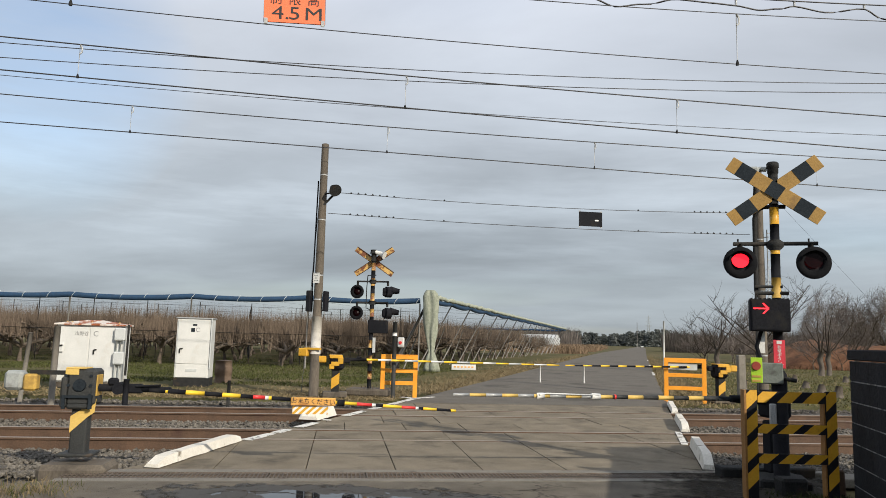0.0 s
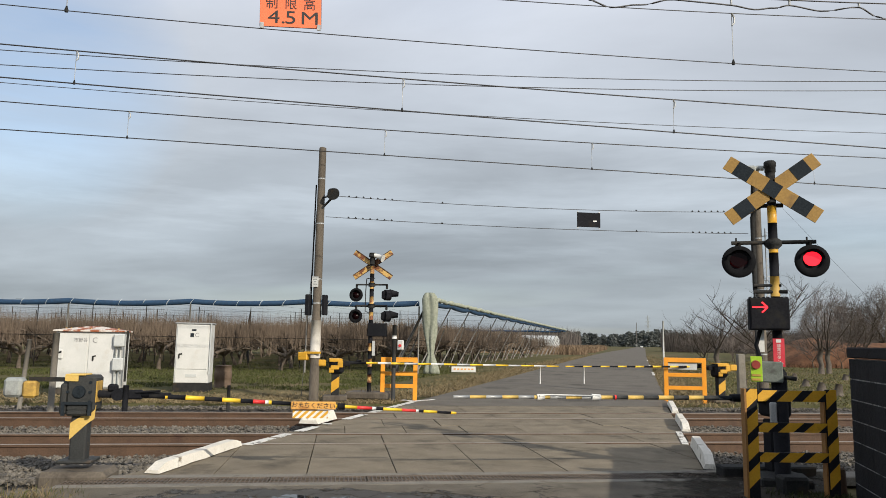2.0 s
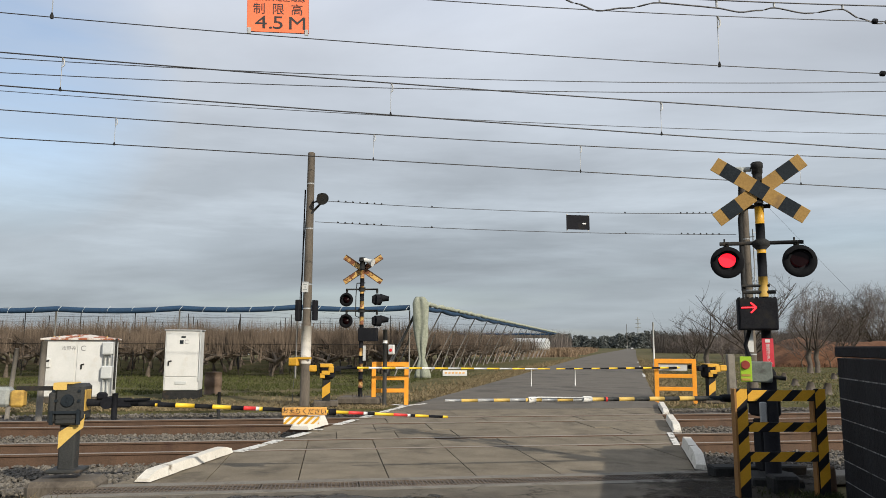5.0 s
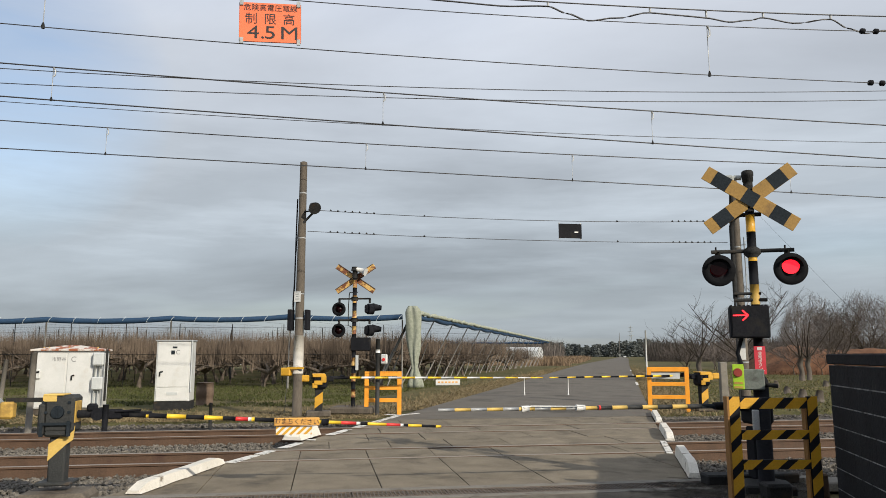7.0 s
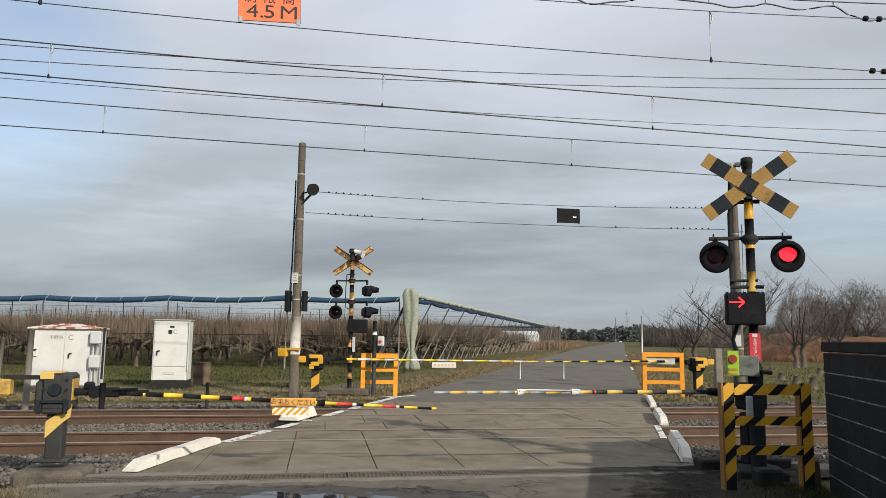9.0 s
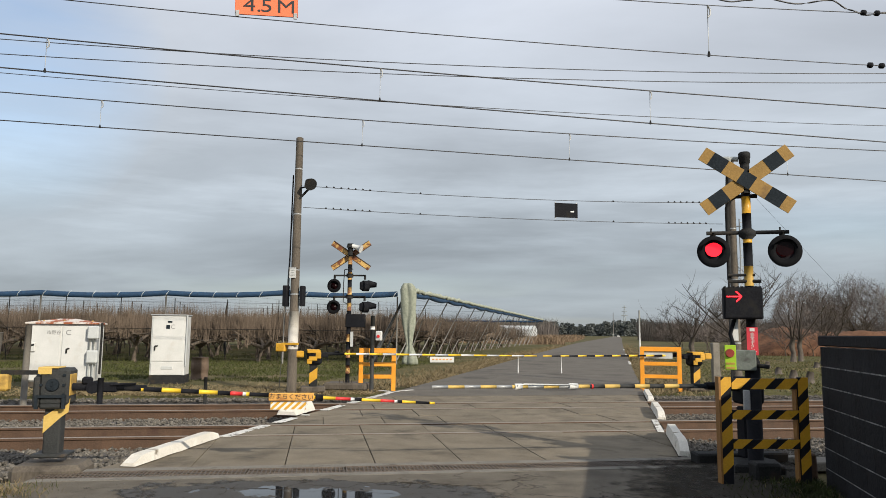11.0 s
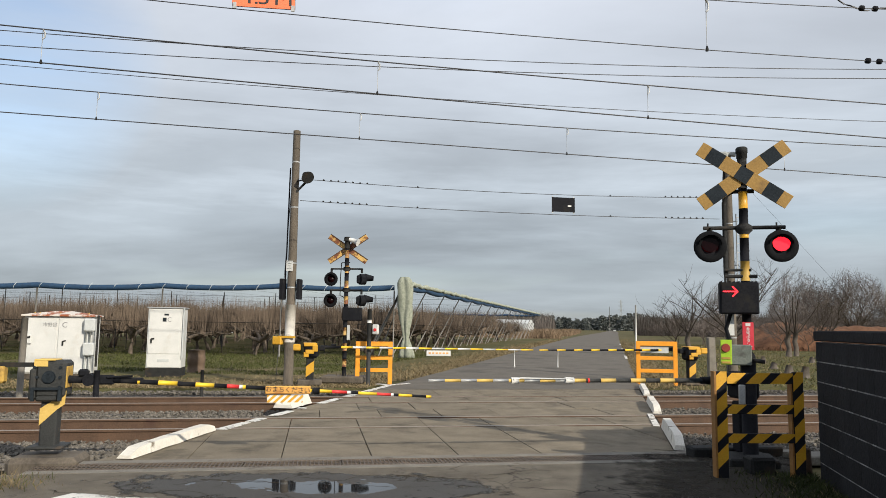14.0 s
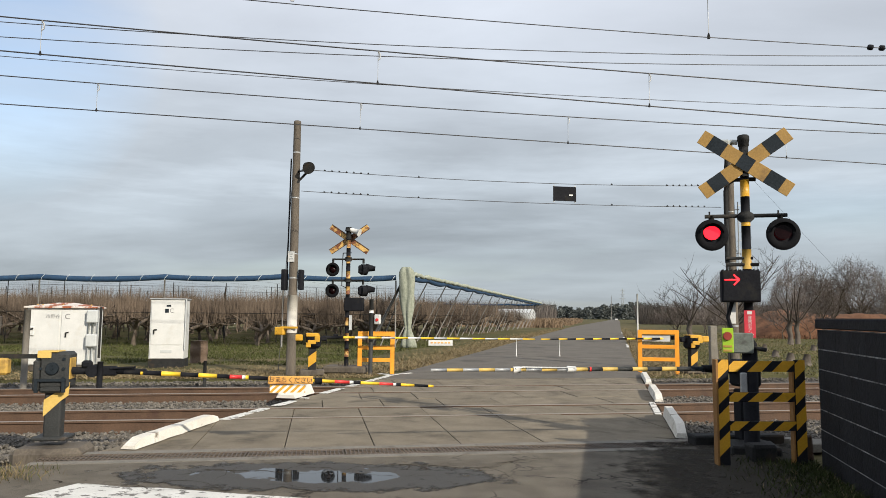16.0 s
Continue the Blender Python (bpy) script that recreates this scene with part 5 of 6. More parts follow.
# ---- relay cabinets ----
M_GREYTXT = mat("grey_lettering", (.2, .2, .2), (.27, .27, .27), 8, .6, 0)
c1 = thing("relay_cabinet", -12.76, 16.17, 0, TRACK, "wide white steel relay cabinet with rusty roof beside the tracks", "relay cabinet", "relay cabinets")
W1, D1 = 1.60, .72
bm = B()
box(bm, -W1 / 2, D1 / 2, .05, W1 - .06, D1 - .06, .14)
part("plinth", bm, M_CONC_POLE, c1, "concrete plinth")
bm = B()
box(bm, -W1 / 2, D1 / 2, .84, W1, D1, 1.44, bevel=.012)
bd = part("body", bm, M_CAB, c1, "white painted steel body")
for x in (-W1 * .75 + .005, -W1 * .25 - .005):
    bm = B()
    box(bm, x, -.012, .83, W1 / 2 - .05, .024, 1.36, bevel=.006)
    dr = part("door", bm, M_CAB, c1, "white steel door")
    if x < -W1 / 2:
        continue
    bm = B()
    box(bm, x + (W1 * .2 if x < -1 else -W1 * .16), -.035, .88, .035, .03, .12, bevel=.005)
    tube(bm, [(x + (W1 * .2 if x < -1 else -W1 * .16), -.04, .93), (x + (W1 * .2 if x < -1 else -W1 * .16) + .07, -.05, .95)], .016, 6)
    part("handle", bm, M_DARK, dr, "dark door handle")
bm = B()
text_mesh(bm, "市野谷", .112, pose(-W1 * .615, -.028, 1.34))
part("lettering", bm, M_GREYTXT, c1, "grey lettering")
bm = B()
text_mesh(bm, "C", .19, pose(-W1 * .40, -.028, 1.34))
part("lettering", bm, M_GREYTXT, c1)
bm = B()
v = [(-W1 - .06, -.08, 1.56), (.06, -.08, 1.56), (.06, D1 + .06, 1.56), (-W1 - .06, D1 + .06, 1.56)]
lo = [bm.verts.new(p) for p in v]
hi = [bm.verts.new((x, y, z + .035)) for x, y, z in v]
rg = [bm.verts.new((-W1 * .62, D1 / 2, 1.70)), bm.verts.new((-W1 * .38, D1 / 2, 1.70))]
bm.faces.new(lo[::-1])
for i in range(4):
    bm.faces.new((lo[i], lo[(i + 1) % 4], hi[(i + 1) % 4], hi[i]))
bm.faces.new((hi[0], hi[1], rg[1], rg[0])); bm.faces.new((hi[1], hi[2], rg[1])); bm.faces.new((hi[2], hi[3], rg[0], rg[1])); bm.faces.new((hi[3], hi[0], rg[0]))
bmesh.ops.recalc_face_normals(bm, faces=bm.faces[:])
rf = part("roof", bm, M_RUSTROOF, c1, "shallow roof with rust stains")
for x in (-W1 + .2, -W1 + .32, -.12, -W1 / 2):
    bm = B()
    tube(bm, [(x, .1, 1.62), (x, .1, 1.66)], .02, 6)
    part("lifting_lug", bm, M_RUSTY, rf)
# meter boxes on posts in front of its right-hand end
for z, h in ((1.35, .33), (.74, .33)):
    bm = B()
    box(bm, -.02, -.1, z, .27, .16, h, bevel=.03)
    part("meter_box", bm, M_GREYLT, c1, "grey meter box")
bm = B()
tube(bm, [(-.1, -.1, 1.2), (-.1, -.1, 0)], .02, 6)
part("pipe", bm, M_GREYBOX, c1)
bm = B()
tube(bm, [(.0, -.1, 1.2), (.0, -.1, .1)], .018, 6)
part("pipe", bm, M_GREYBOX, c1)
bm = B()
box(bm, .14, .02, .95, .045, .05, 1.3)
part("upright", bm, M_DARK, c1, "dark steel upright")
bm = B()
box(bm, -W1 * .93, -.05, .98, .2, .05, .24, bevel=.02)
part("key_box", bm, M_CAB, c1)
bm = B()
tube(bm, [(-W1 * .93, -.09, 1.02), (-W1 * .88, -.1, 1.04)], .02, 6)
tube(bm, [(-W1 * .93, -.1, .80), (-W1 * 1.0, -.2, .30)], .02, 6)
part("lever", bm, M_DARK, c1)

c2 = thing("relay_cabinet", -11.47, 18.2, 0, TRACK, "tall narrow white steel cabinet on a dark base beside the tracks", "relay cabinet", "relay cabinets")
W2, D2 = .92, .75
bm = B()
box(bm, -W2 / 2, D2 / 2, .06, W2 + .02, D2, .26, bevel=.01)
part("base", bm, M_DARK, c2, "dark steel base")
bm = B()
box(bm, -W2 / 2, D2 / 2, 1.01, W2, D2, 1.64, bevel=.012)
part("body", bm, M_CAB, c2, "white painted steel body")
bm = B()
box(bm, -W2 / 2, D2 / 2, 1.85, W2 + .06, D2 + .08, .035, bevel=.008)
part("roof", bm, M_GALV, c2, "thin grey roof")
bm = B()
box(bm, -W2 / 2, -.012, 1.19, W2 - .07, .024, 1.22, bevel=.006)
dr = part("door", bm, M_CAB, c2)
bm = B()
box(bm, -W2 + .12, -.04, .93, .035, .03, .12, bevel=.005)
tube(bm, [(-W2 + .12, -.05, .99), (-W2 + .2, -.055, 1.0)], .018, 6)
part("handle", bm, M_DARK, dr, "dark door handle")
bm = B()
box(bm, -W2 / 2, -.012, .38, W2 - .07, .024, .35, bevel=.006)
lw = part("lower_panel", bm, M_CAB, c2)
bm = B()
box(bm, -W2 / 2, -.03, .40, .3, .014, .08, bevel=.004)
part("vent", bm, M_GREYLT, lw)
bm = B()
box(bm, -W2 * .47, -.026, 1.66, .12, .006, .05)
part("plate", bm, M_BLKF, c2, "small dark plate")
bm = B()
box(bm, -W2 * .52, -.026, 1.52, .1, .006, .11)
part("lettering", bm, M_BLKF, c2, "dark lettering")
bm = B()
text_mesh(bm, "C", .17, pose(-W2 * .38, -.027, 1.52))
part("lettering", bm, M_GREYTXT, c2)
bm = B()
box(bm, .03, -.03, 1.15, .03, .03, 1.4)
part("edge_rail", bm, M_GREYLT, c2)

# small posts by the track
def small_post(name, x, y, h, r, m, label, lean=0.0):
    bm = B()
    tube(bm, [(0, 0, -.1), (lean, 0, h)], r, 10)
    ob = whole(name, bm, m, label, "post")
    ob.matrix_basis = pose(x, y, 0)
    return ob


small_post("concrete_post", -11.3, 12.36, 1.5, .062, M_CONC, "pale round concrete post beside the tracks")
small_post("concrete_post", -12.4, 12.7, 1.35, .045, M_CONC, "thin pale leaning post beside the tracks", .12)
fp = thing("marker_post", -5.82, 17.6, 0, 0, "dark round post with a small switch box before the orange barrier", "post")
bm = B(); tube(bm, [(0, 0, -.1), (0, 0, 1.85)], .055, 12)
part("shaft", bm, M_IRONPOST, fp)
bm = B(); box(bm, .17, 0, 1.34, .16, .1, .25, bevel=.02)
part("switch_box", bm, M_CAB, fp, "white switch box with red button")
bm = B(); tube(bm, [(.17, -.05, 1.33), (.17, -.07, 1.33)], .04, 10)
part("button", bm, M_RED, fp)
bm = B(); tube(bm, [(0, 0, 1.5), (0, 0, 1.58)], .06, 12)
part("band", bm, M_WBAND, fp)
small_post("white_post", 1.98, 48.35, 3.0, .05, M_CAB, "tall thin white post on the verge")
small_post("short_stake", -8.3, 14.0, .45, .035, M_DARK, "short dark stake in the ballast")
bm = B(); tube(bm, [(0, 0, -.05), (0, 0, .2), (0, 0, .22), (0, 0, .42), (0, 0, .44), (0, 0, .62)], [.25, .25, .265, .265, .25, .25], 18)
ob = whole("drum", bm, mat("drum_rust", (.10, .065, .042), (.17, .12, .085), 4, .85, .2), "brown weathered drum beside the white cabinet", "drum")
ob.matrix_basis = pose(-12.2, 20.2, 0)


# ---- barriers ----
def orange_barrier(x, y, rz, w, h, label, plate=False):
    g = thing("barrier", x, y, 0, rz, label, "barrier", "barriers beside the crossing")
    for sx in (-1, 1):
        bm = B(); box(bm, sx * (w / 2 - .06), 0, h / 2 - .05, .11, .05, h + .1, bevel=.006)
        part("leg", bm, M_ORANGE, g)
    for z, hh in ((h - .06, .12), (h * .60, .1), (h * .30, .1)):
        bm = B(); box(bm, 0, -.012, z, w - .22, .03, hh, bevel=.005)
        part("rail", bm, M_ORANGE, g)
    if plate:
        bm = B(); box(bm, -.05, .03, h * .80, w - .35, .01, .17)
        part("plate", bm, M_GREYLT, g, "pale plate")
    return g


orange_barrier(-5.76, 17.86, 18, .95, 1.03, "bright orange steel barrier beyond the tracks")
orange_barrier(1.36, 20.35, 3, 1.08, 1.12, "bright orange steel barrier beside the lane", True)
orange_barrier(-10.05, 9.1, TRACK, 1.1, .55, "low orange steel barrier beside the ballast")

M_FLANGE = mat("flange_rust", (.20, .095, .025), (.30, .15, .04), 5, .7, .15)
sb = thing("barrier", 1.48, 7.76, 0, math.degrees(math.atan2(.21, .81)), "black and yellow striped steel barrier before the signal", "barrier", "barriers beside the crossing")
def striped(name, x, z, w, h, slant):
    bm = B(); box(bm, x, 0, z, w, .035, h, bevel=.004)
    p = part(name, bm, M_BLK, sb)
    bm = B()
    if w > h:
        slanted(bm, w, h, .245, .58, .11, pose(x - w / 2, -.0175, z - h / 2), start=.05)
    else:
        step = .25
        k = -2
        while k * step < h:
            q = clip_poly([(0, k * step), (w, k * step + .1), (w, k * step + .25), (0, k * step + .15)], w, h - .12)
            if len(q) > 2:
                fr = [bm.verts.new((x - w / 2 + a, -.0195, z - h / 2 + .12 + b)) for a, b in q]
                bk = [bm.verts.new((x - w / 2 + a, -.0165, z - h / 2 + .12 + b)) for a, b in q]
                bm.faces.new(fr)
                for i in range(len(q)):
                    bm.faces.new((fr[i], bk[i], bk[(i + 1) % len(q)], fr[(i + 1) % len(q)]))
            k += 1
    part("band", bm, M_YEL, p, "yellow slanted bands")
    return p


striped("leg", -.375, .50, .105, 1.06, .1)
striped("leg", .395, .50, .1, 1.06, .1)
for z in (.965, .665, .385):
    striped("rail", .012, z, .66, .105 if z > .9 else .09, .1)
bm = B(); box(bm, -.44, .02, .49, .02, .09, 1.08)
part("side_flange", bm, M_FLANGE, sb, "rusty orange flange")
bm = B(); box(bm, .325, .02, .49, .016, .07, 1.06)
part("side_flange", bm, M_FLANGE, sb, "rusty orange flange")

# rubble by the signal's foot
def lump(name, x, y, sx, sy, sz, rz, m, label, cat):
    bm = B(); box(bm, 0, 0, sz / 2 - .03, sx, sy, sz, bevel=min(sx, sy, sz) * .12)
    for v in bm.verts:
        v.co += Vector((noise.noise(v.co * 9), noise.noise(v.co * 9 + Vector((5, 0, 0))), noise.noise(v.co * 9 + Vector((0, 7, 0))))) * .015
    ob = whole(name, bm, m, label, cat)
    ob.matrix_basis = pose(x, y, 0, 0, 0, rz)


# the concrete block gets a near-black colour that stands in for shade
lump("concrete_block", 1.52, 8.02, .25, .2, .2, 15, M_DARK, "concrete block at the signal's foot, coloured dark for shade", "concrete block")
lump("rusty_drum", 1.97, 8.2, .14, .14, .28, 0, M_RUST, "short rusty iron stub beside the block wall", "iron stub")
lump("timber", 1.45, 9.05, 1.1, .18, .14, 20, M_DARK, "old dark timber beside the ballast", "timber")
lump("concrete_cover", 2.3, 9.0, .5, .3, .1, 20, M_CONC, "pale concrete cover beside the ballast", "concrete cover")
lump("fence_stub", 3.05, 22.6, .22, .16, 1.25, 20, M_CONC, "grey concrete stub beside the far gate", "concrete post")
# small stones and crumbs of dirt near the wall and the drain
def pick_crumbs(rnd):
    x = 2.0 - abs(rnd.gauss(0, .55))
    return Vector((x, rnd.uniform(4.6, 8.4), .004))


me = stones(700, pick_crumbs, 8, .004, .014)
me.materials.clear()
me.materials.append(M_DIRT)
tagged(new("loose_dirt", me), "dark crumbs of dirt along the wall", "dirt", kind="stuff")

# ---- orchard beyond the tracks ----
CORNER = Vector((-9.3, 33.0, 0))
LEFTDIR = -SD


def net_roll(bm, pts, r, seed, seg=9):
    out = []
    for i, (a, b) in enumerate(zip(pts, pts[1:])):
        for k in range(8):
            t = k / 8
            out.append(a.lerp(b, t) - Vector((0, 0, .10 * 4 * t * (1 - t))))
    out.append(pts[-1])
    rad = [r * (1 + .22 * noise.noise(Vector((i * .35, seed, 0)))) for i in range(len(out))]
    tube(bm, out, rad, seg)


front_posts = [CORNER + LEFTDIR * (.4 + 5.2 * i) for i in range(9)]
side_posts = [CORNER + Vector((0, 4.6 * i, 0)) for i in range(17)]
orch = thing("net_frame", CORNER.x, CORNER.y, 0, 0, "steel pipe orchard frame with rolled blue and pale nets", "net frame")
inv = Matrix.Translation(-CORNER)
bm = B()
net_roll(bm, [inv @ (p + Vector((0, 0, 3.24 - .07 * i + .03 * math.sin(i * 1.7)))) for i, p in enumerate(front_posts)], .125, 1)
fr = part("rolled_net", bm, M_NETBLUE, orch, "rolled dark blue net")
bm = B()
for i in range(40):
    s = .5 + i * 1.02
    p = inv @ (CORNER + LEFTDIR * s + Vector((0, 0, 3.19 - .0135 * s)))
    tube(bm, [p + Vector((-.08, -.125, -.13)), p + Vector((.0, -.165, 0)), p + Vector((.1, -.12, .13))], .010, 4)
part("ties", bm, M_TIE, fr, "white ties round the net")["kind"] = "stuff"
bm = B()
net_roll(bm, [inv @ (p + Vector((0, 0, 3.35))) for p in side_posts], .13, 3)
rollside = part("rolled_net", bm, M_NETBLUE, orch, "rolled dark net along the lane")
bm = B()
out, rad = [], []
for i in range(260):
    y = 73.6 * i / 259
    out.append(Vector((.10 + .05 * noise.noise(Vector((y * 2.5, 1, 0))), y, 3.47 + .07 * noise.noise(Vector((y * 1.4, 0, 0))) + .05 * noise.noise(Vector((y * 5, 7, 0))))))
    rad.append(.105 + .06 * noise.noise(Vector((y * 1.3, 4, 0))) + .025 * noise.noise(Vector((y * 6, 9, 0))))
tube(bm, out, rad, 7)
part("pale_net", bm, M_NETPALE, orch, "crumpled pale net along the top")
# rolled net along the orchard's far end
bm = B()
net_roll(bm, [Vector((0, 73.6, 3.3)) + LEFTDIR * (5.2 * i) + Vector((0, 2.1 * i, 0)) for i in range(8)], .13, 5)
part("rolled_net", bm, M_NETBLUE, orch, "rolled dark net at the far end")
bm = B()
tube(bm, [(-1.5, -.5, -.1), (-.15, -.1, 2.9)], .06, 10)
part("brace", bm, M_IRONPOST, orch, "dark leaning corner brace")
# drape of net at the corner
bm = B()
rings = []
for i in range(26):
    t = i / 25
    z = 3.74 - 3.78 * t
    w = (.28 + .05 * math.sin(t * 2.2)) * min(1, .45 + t * 9) * (1 - .80 * min(1, t * 1.3) ** 1.6) + .05 + .22 * max(0, (t - .78) / .22) ** .6 * (1 if t < .97 else .9)
    cx = .12 + .16 * t
    ring = []
    for k in range(28):
        a = k * math.tau / 28
        fold = 1 + .33 * math.sin(a * 5 + t * 1.4 + 2.5 * noise.noise(Vector((math.cos(a), math.sin(a), t * 2)))) + .1 * math.sin(a * 13 - t * 3) + .12 * noise.noise(Vector((math.cos(a) * 2, math.sin(a) * 2, t * 3)))
        ring.append(bm.verts.new((cx + w * fold * math.cos(a), .6 * w * fold * math.sin(a) - .15, z)))
    rings.append(ring)
for a, b in zip(rings, rings[1:]):
    for k in range(28):
        bm.faces.new((a[k], a[(k + 1) % 28], b[(k + 1) % 28], b[k])).smooth = True
bm.faces.new(rings[0][::-1]); bm.faces.new(rings[-1])
part("net_drape", bm, M_NETPALE, orch, "hanging drape of pale net")
for i, p in enumerate(front_posts):
    bm = B()
    q = inv @ p
    tube(bm, [q + Vector((0, 0, -.1)), q + Vector((.0, 0, 3.1))], .035, 8)
    part("post", bm, M_STEEL, orch)
for i, p in enumerate(side_posts):
    bm = B()
    q = inv @ p
    tube(bm, [q + Vector((-1.75, -.1, -.1)), q + Vector((.02, 0, 3.3))], .035, 8)
    part("leaning_post", bm, M_STEEL, orch, "outward leaning pipe")
    bm = B()
    tube(bm, [q + Vector((-1.35, .6, -.1)), q + Vector((-.55, .8, 2.1))], .03, 6)
    part("strut", bm, M_STEEL, orch)
bm = B()
for k in range(1, 3):
    tube(bm, [Vector((0, 0, 3.1)) + Vector((0, 11.0 * k, 0)), Vector((0, 0, 3.0)) + Vector((0, 11.0 * k, 0)) + LEFTDIR * 42], .008, 4)
for k in range(0, 16):
    tube(bm, [LEFTDIR * (2.6 * k) + Vector((0, 0, 3.05)), LEFTDIR * (2.6 * k) + Vector((0, 70, 3.05))], .004, 3)
for k in range(1, 16):
    for j in range(1, 8):
        q = LEFTDIR * (2.6 * k + .3) + Vector((0, 5.2 * j, 0))
        tube(bm, [q + Vector((0, 0, -.1)), q + Vector((0, 0, 3.05))], .022, 5)
for k in range(-1, 70):
    tube(bm, [LEFTDIR * (.6 * k) + Vector((-1.2, 0, 1.5)), LEFTDIR * (.6 * k) + Vector((-1.2, 60, 1.5))], .012, 3)
for k in range(60):
    tube(bm, [Vector((-1.0, 1.0 * k, 1.5)), Vector((-1.0, 1.0 * k, 1.5)) + LEFTDIR * 42], .014, 3)
part("wire_grid", bm, M_DARK, orch, "pipes and wires over the trees")["kind"] = "stuff"


def limb(bm, rnd, p, d, r, length, steps, droop, seg=5):
    pts, rad = [p.copy()], [r]
    d = d.normalized()
    for i in range(steps):
        d = (d + Vector((rnd.uniform(-.25, .25), rnd.uniform(-.25, .25), rnd.uniform(-.2, .2) + droop))).normalized()
        pts.append(pts[-1] + d * (length / steps))
        rad.append(r * (1 - .72 * (i + 1) / steps))
    tube(bm, pts, rad, seg, caps=False)
    return pts, rad


def pear_tree(seed):
    """A trained pear: short trunk, arching limbs at head height, many upright shoots."""
    rnd = random.Random(seed)
    bm = B()
    tr, _ = limb(bm, rnd, Vector((0, 0, -.1)), Vector((rnd.uniform(-.2, .2), rnd.uniform(-.2, .2), 1)), .135, rnd.uniform(.75, 1.0), 4, .1, 7)
    V, F = [], []
    spots = []
    nl = rnd.randint(4, 5)
    for k in range(nl):
        a = k * math.tau / nl + rnd.uniform(-.4, .4)
        pts, rad = limb(bm, rnd, tr[-1], Vector((math.cos(a), math.sin(a), .85)), .10, rnd.uniform(1.7, 2.3), 7, -.10, 6)
        spots += pts[2:]
        for _ in range(3):
            j = rnd.randint(2, 5)
            b = a + rnd.choice((-1, 1)) * rnd.uniform(.6, 1.2)
            p2, _r = limb(bm, rnd, pts[j], Vector((math.cos(b), math.sin(b), .1)), rad[j] * .7, rnd.uniform(.8, 1.4), 5, 0.0, 4)
            spots += p2[1:]
    for _ in range(610):
        p = rnd.choice(spots) + Vector((rnd.uniform(-.25, .25), rnd.uniform(-.25, .25), rnd.uniform(-.05, .1)))
        h = rnd.uniform(.6, 1.9)
        tip = Vector((p.x + rnd.gauss(0, .12), p.y + rnd.gauss(0, .12), min(p.z + h, 2.1 + abs(rnd.gauss(0, .5))) if rnd.random() < .72 else rnd.uniform(2.4, 3.12)))
        k = len(V)
        r = rnd.uniform(.007, .012)
        for j in range(3):
            a = j * 2.094
            V.append((p.x + r * math.cos(a), p.y + r * math.sin(a), p.z))
        V.append(tuple(tip))
        F += [(k, k + 1, k + 3), (k + 1, k + 2, k + 3), (k + 2, k, k + 3)]
    for f in bm.faces:
        f.smooth = True
    g = thing("pear_tree", 0, 0, 0, 0, "bare trained pear tree with arching limbs and upright shoots", "pear tree", "pear trees of the orchard")
    part("trunk", bm, M_BARK, g, "dark trunk and limbs")
    me = bpy.data.meshes.new("crown")
    me.from_pydata(V, [], F)
    me.materials.append(M_SHOOT)
    ob = new("crown", me)
    ob.parent = g
    tagged(ob, "brown upright shoots")
    return g


rnd = random.Random(11)
kinds = [pear_tree(s) for s in (1, 2, 3, 4, 5)]
placed = 0
for row in range(16):
    for k in range(18):
        q = CORNER + Vector((-1.7, 0, 0)) + LEFTDIR * (k * 2.9 + rnd.uniform(-.3, .3) + (1.3 if row % 2 else .3)) + Vector((0, 1.6 + row * 3.4 + rnd.uniform(-.3, .3), 0))
        m = pose(q.x, q.y, -.05, 0, 0, rnd.uniform(0, 360))
        src = kinds[(row * 3 + k) % 5]
        if placed < 5 and row == 0:
            kinds[placed].matrix_basis = m
        else:
            copy_thing(src, m)
        placed += 1


# ---- grass, brush, trees, woods ----
def blades(name, count, pick, seed, h0, h1, m, label, cat, w=.006, lean=.5):
    rnd = random.Random(seed)
    V, F = [], []
    for _ in range(count):
        p = pick(rnd)
        if p is None:
            continue
        a, h = rnd.uniform(0, 6.28), rnd.uniform(h0, h1)
        dx, dy = math.cos(a) * w, math.sin(a) * w
        lx, ly = rnd.gauss(0, lean) * h, rnd.gauss(0, lean) * h
        k = len(V)
        V += [(p[0] - dx, p[1] - dy, p[2]), (p[0] + dx, p[1] + dy, p[2]), (p[0] + lx * .4 + dx * .6, p[1] + ly * .4 + dy * .6, p[2] + h * .6),
              (p[0] + lx * .4 - dx * .6, p[1] + ly * .4 - dy * .6, p[2] + h * .6), (p[0] + lx, p[1] + ly, p[2] + h * .9)]
        F += [(k, k + 1, k + 2, k + 3), (k + 3, k + 2, k + 4)]
    me = bpy.data.meshes.new(name)
    me.from_pydata(V, [], F)
    me.materials.append(m)
    tagged(new(name, me), label, cat, kind="stuff")


def tuft(rnd, x, y, z, r):
    return (x + rnd.gauss(0, r), y + rnd.gauss(0, r), z)


def near_left(rnd):
    t = rnd.random()
    c = noise.noise(Vector((int(t * 40) * 3.7, 1, 0)))
    x, y = -4.75 - t * 2.3, 5.62 - t * 1.6
    return tuft(rnd, x - .25 + .2 * c, y + .1 * c, -.03, .16)


blades("dry_grass", 1700, near_left, 3, .04, .13, M_STRAW, "tufts of dry straw-coloured grass at the lane's edge", "grass", .005, .6)
blades("grass", 900, near_left, 4, .04, .13, M_GRASSO, "short green grass at the lane's edge", "grass", .005, .6)


def near_wall(rnd):
    y = rnd.uniform(5.0, 8.0)
    return (2.0 - abs(rnd.gauss(0, .32)), y, 0)


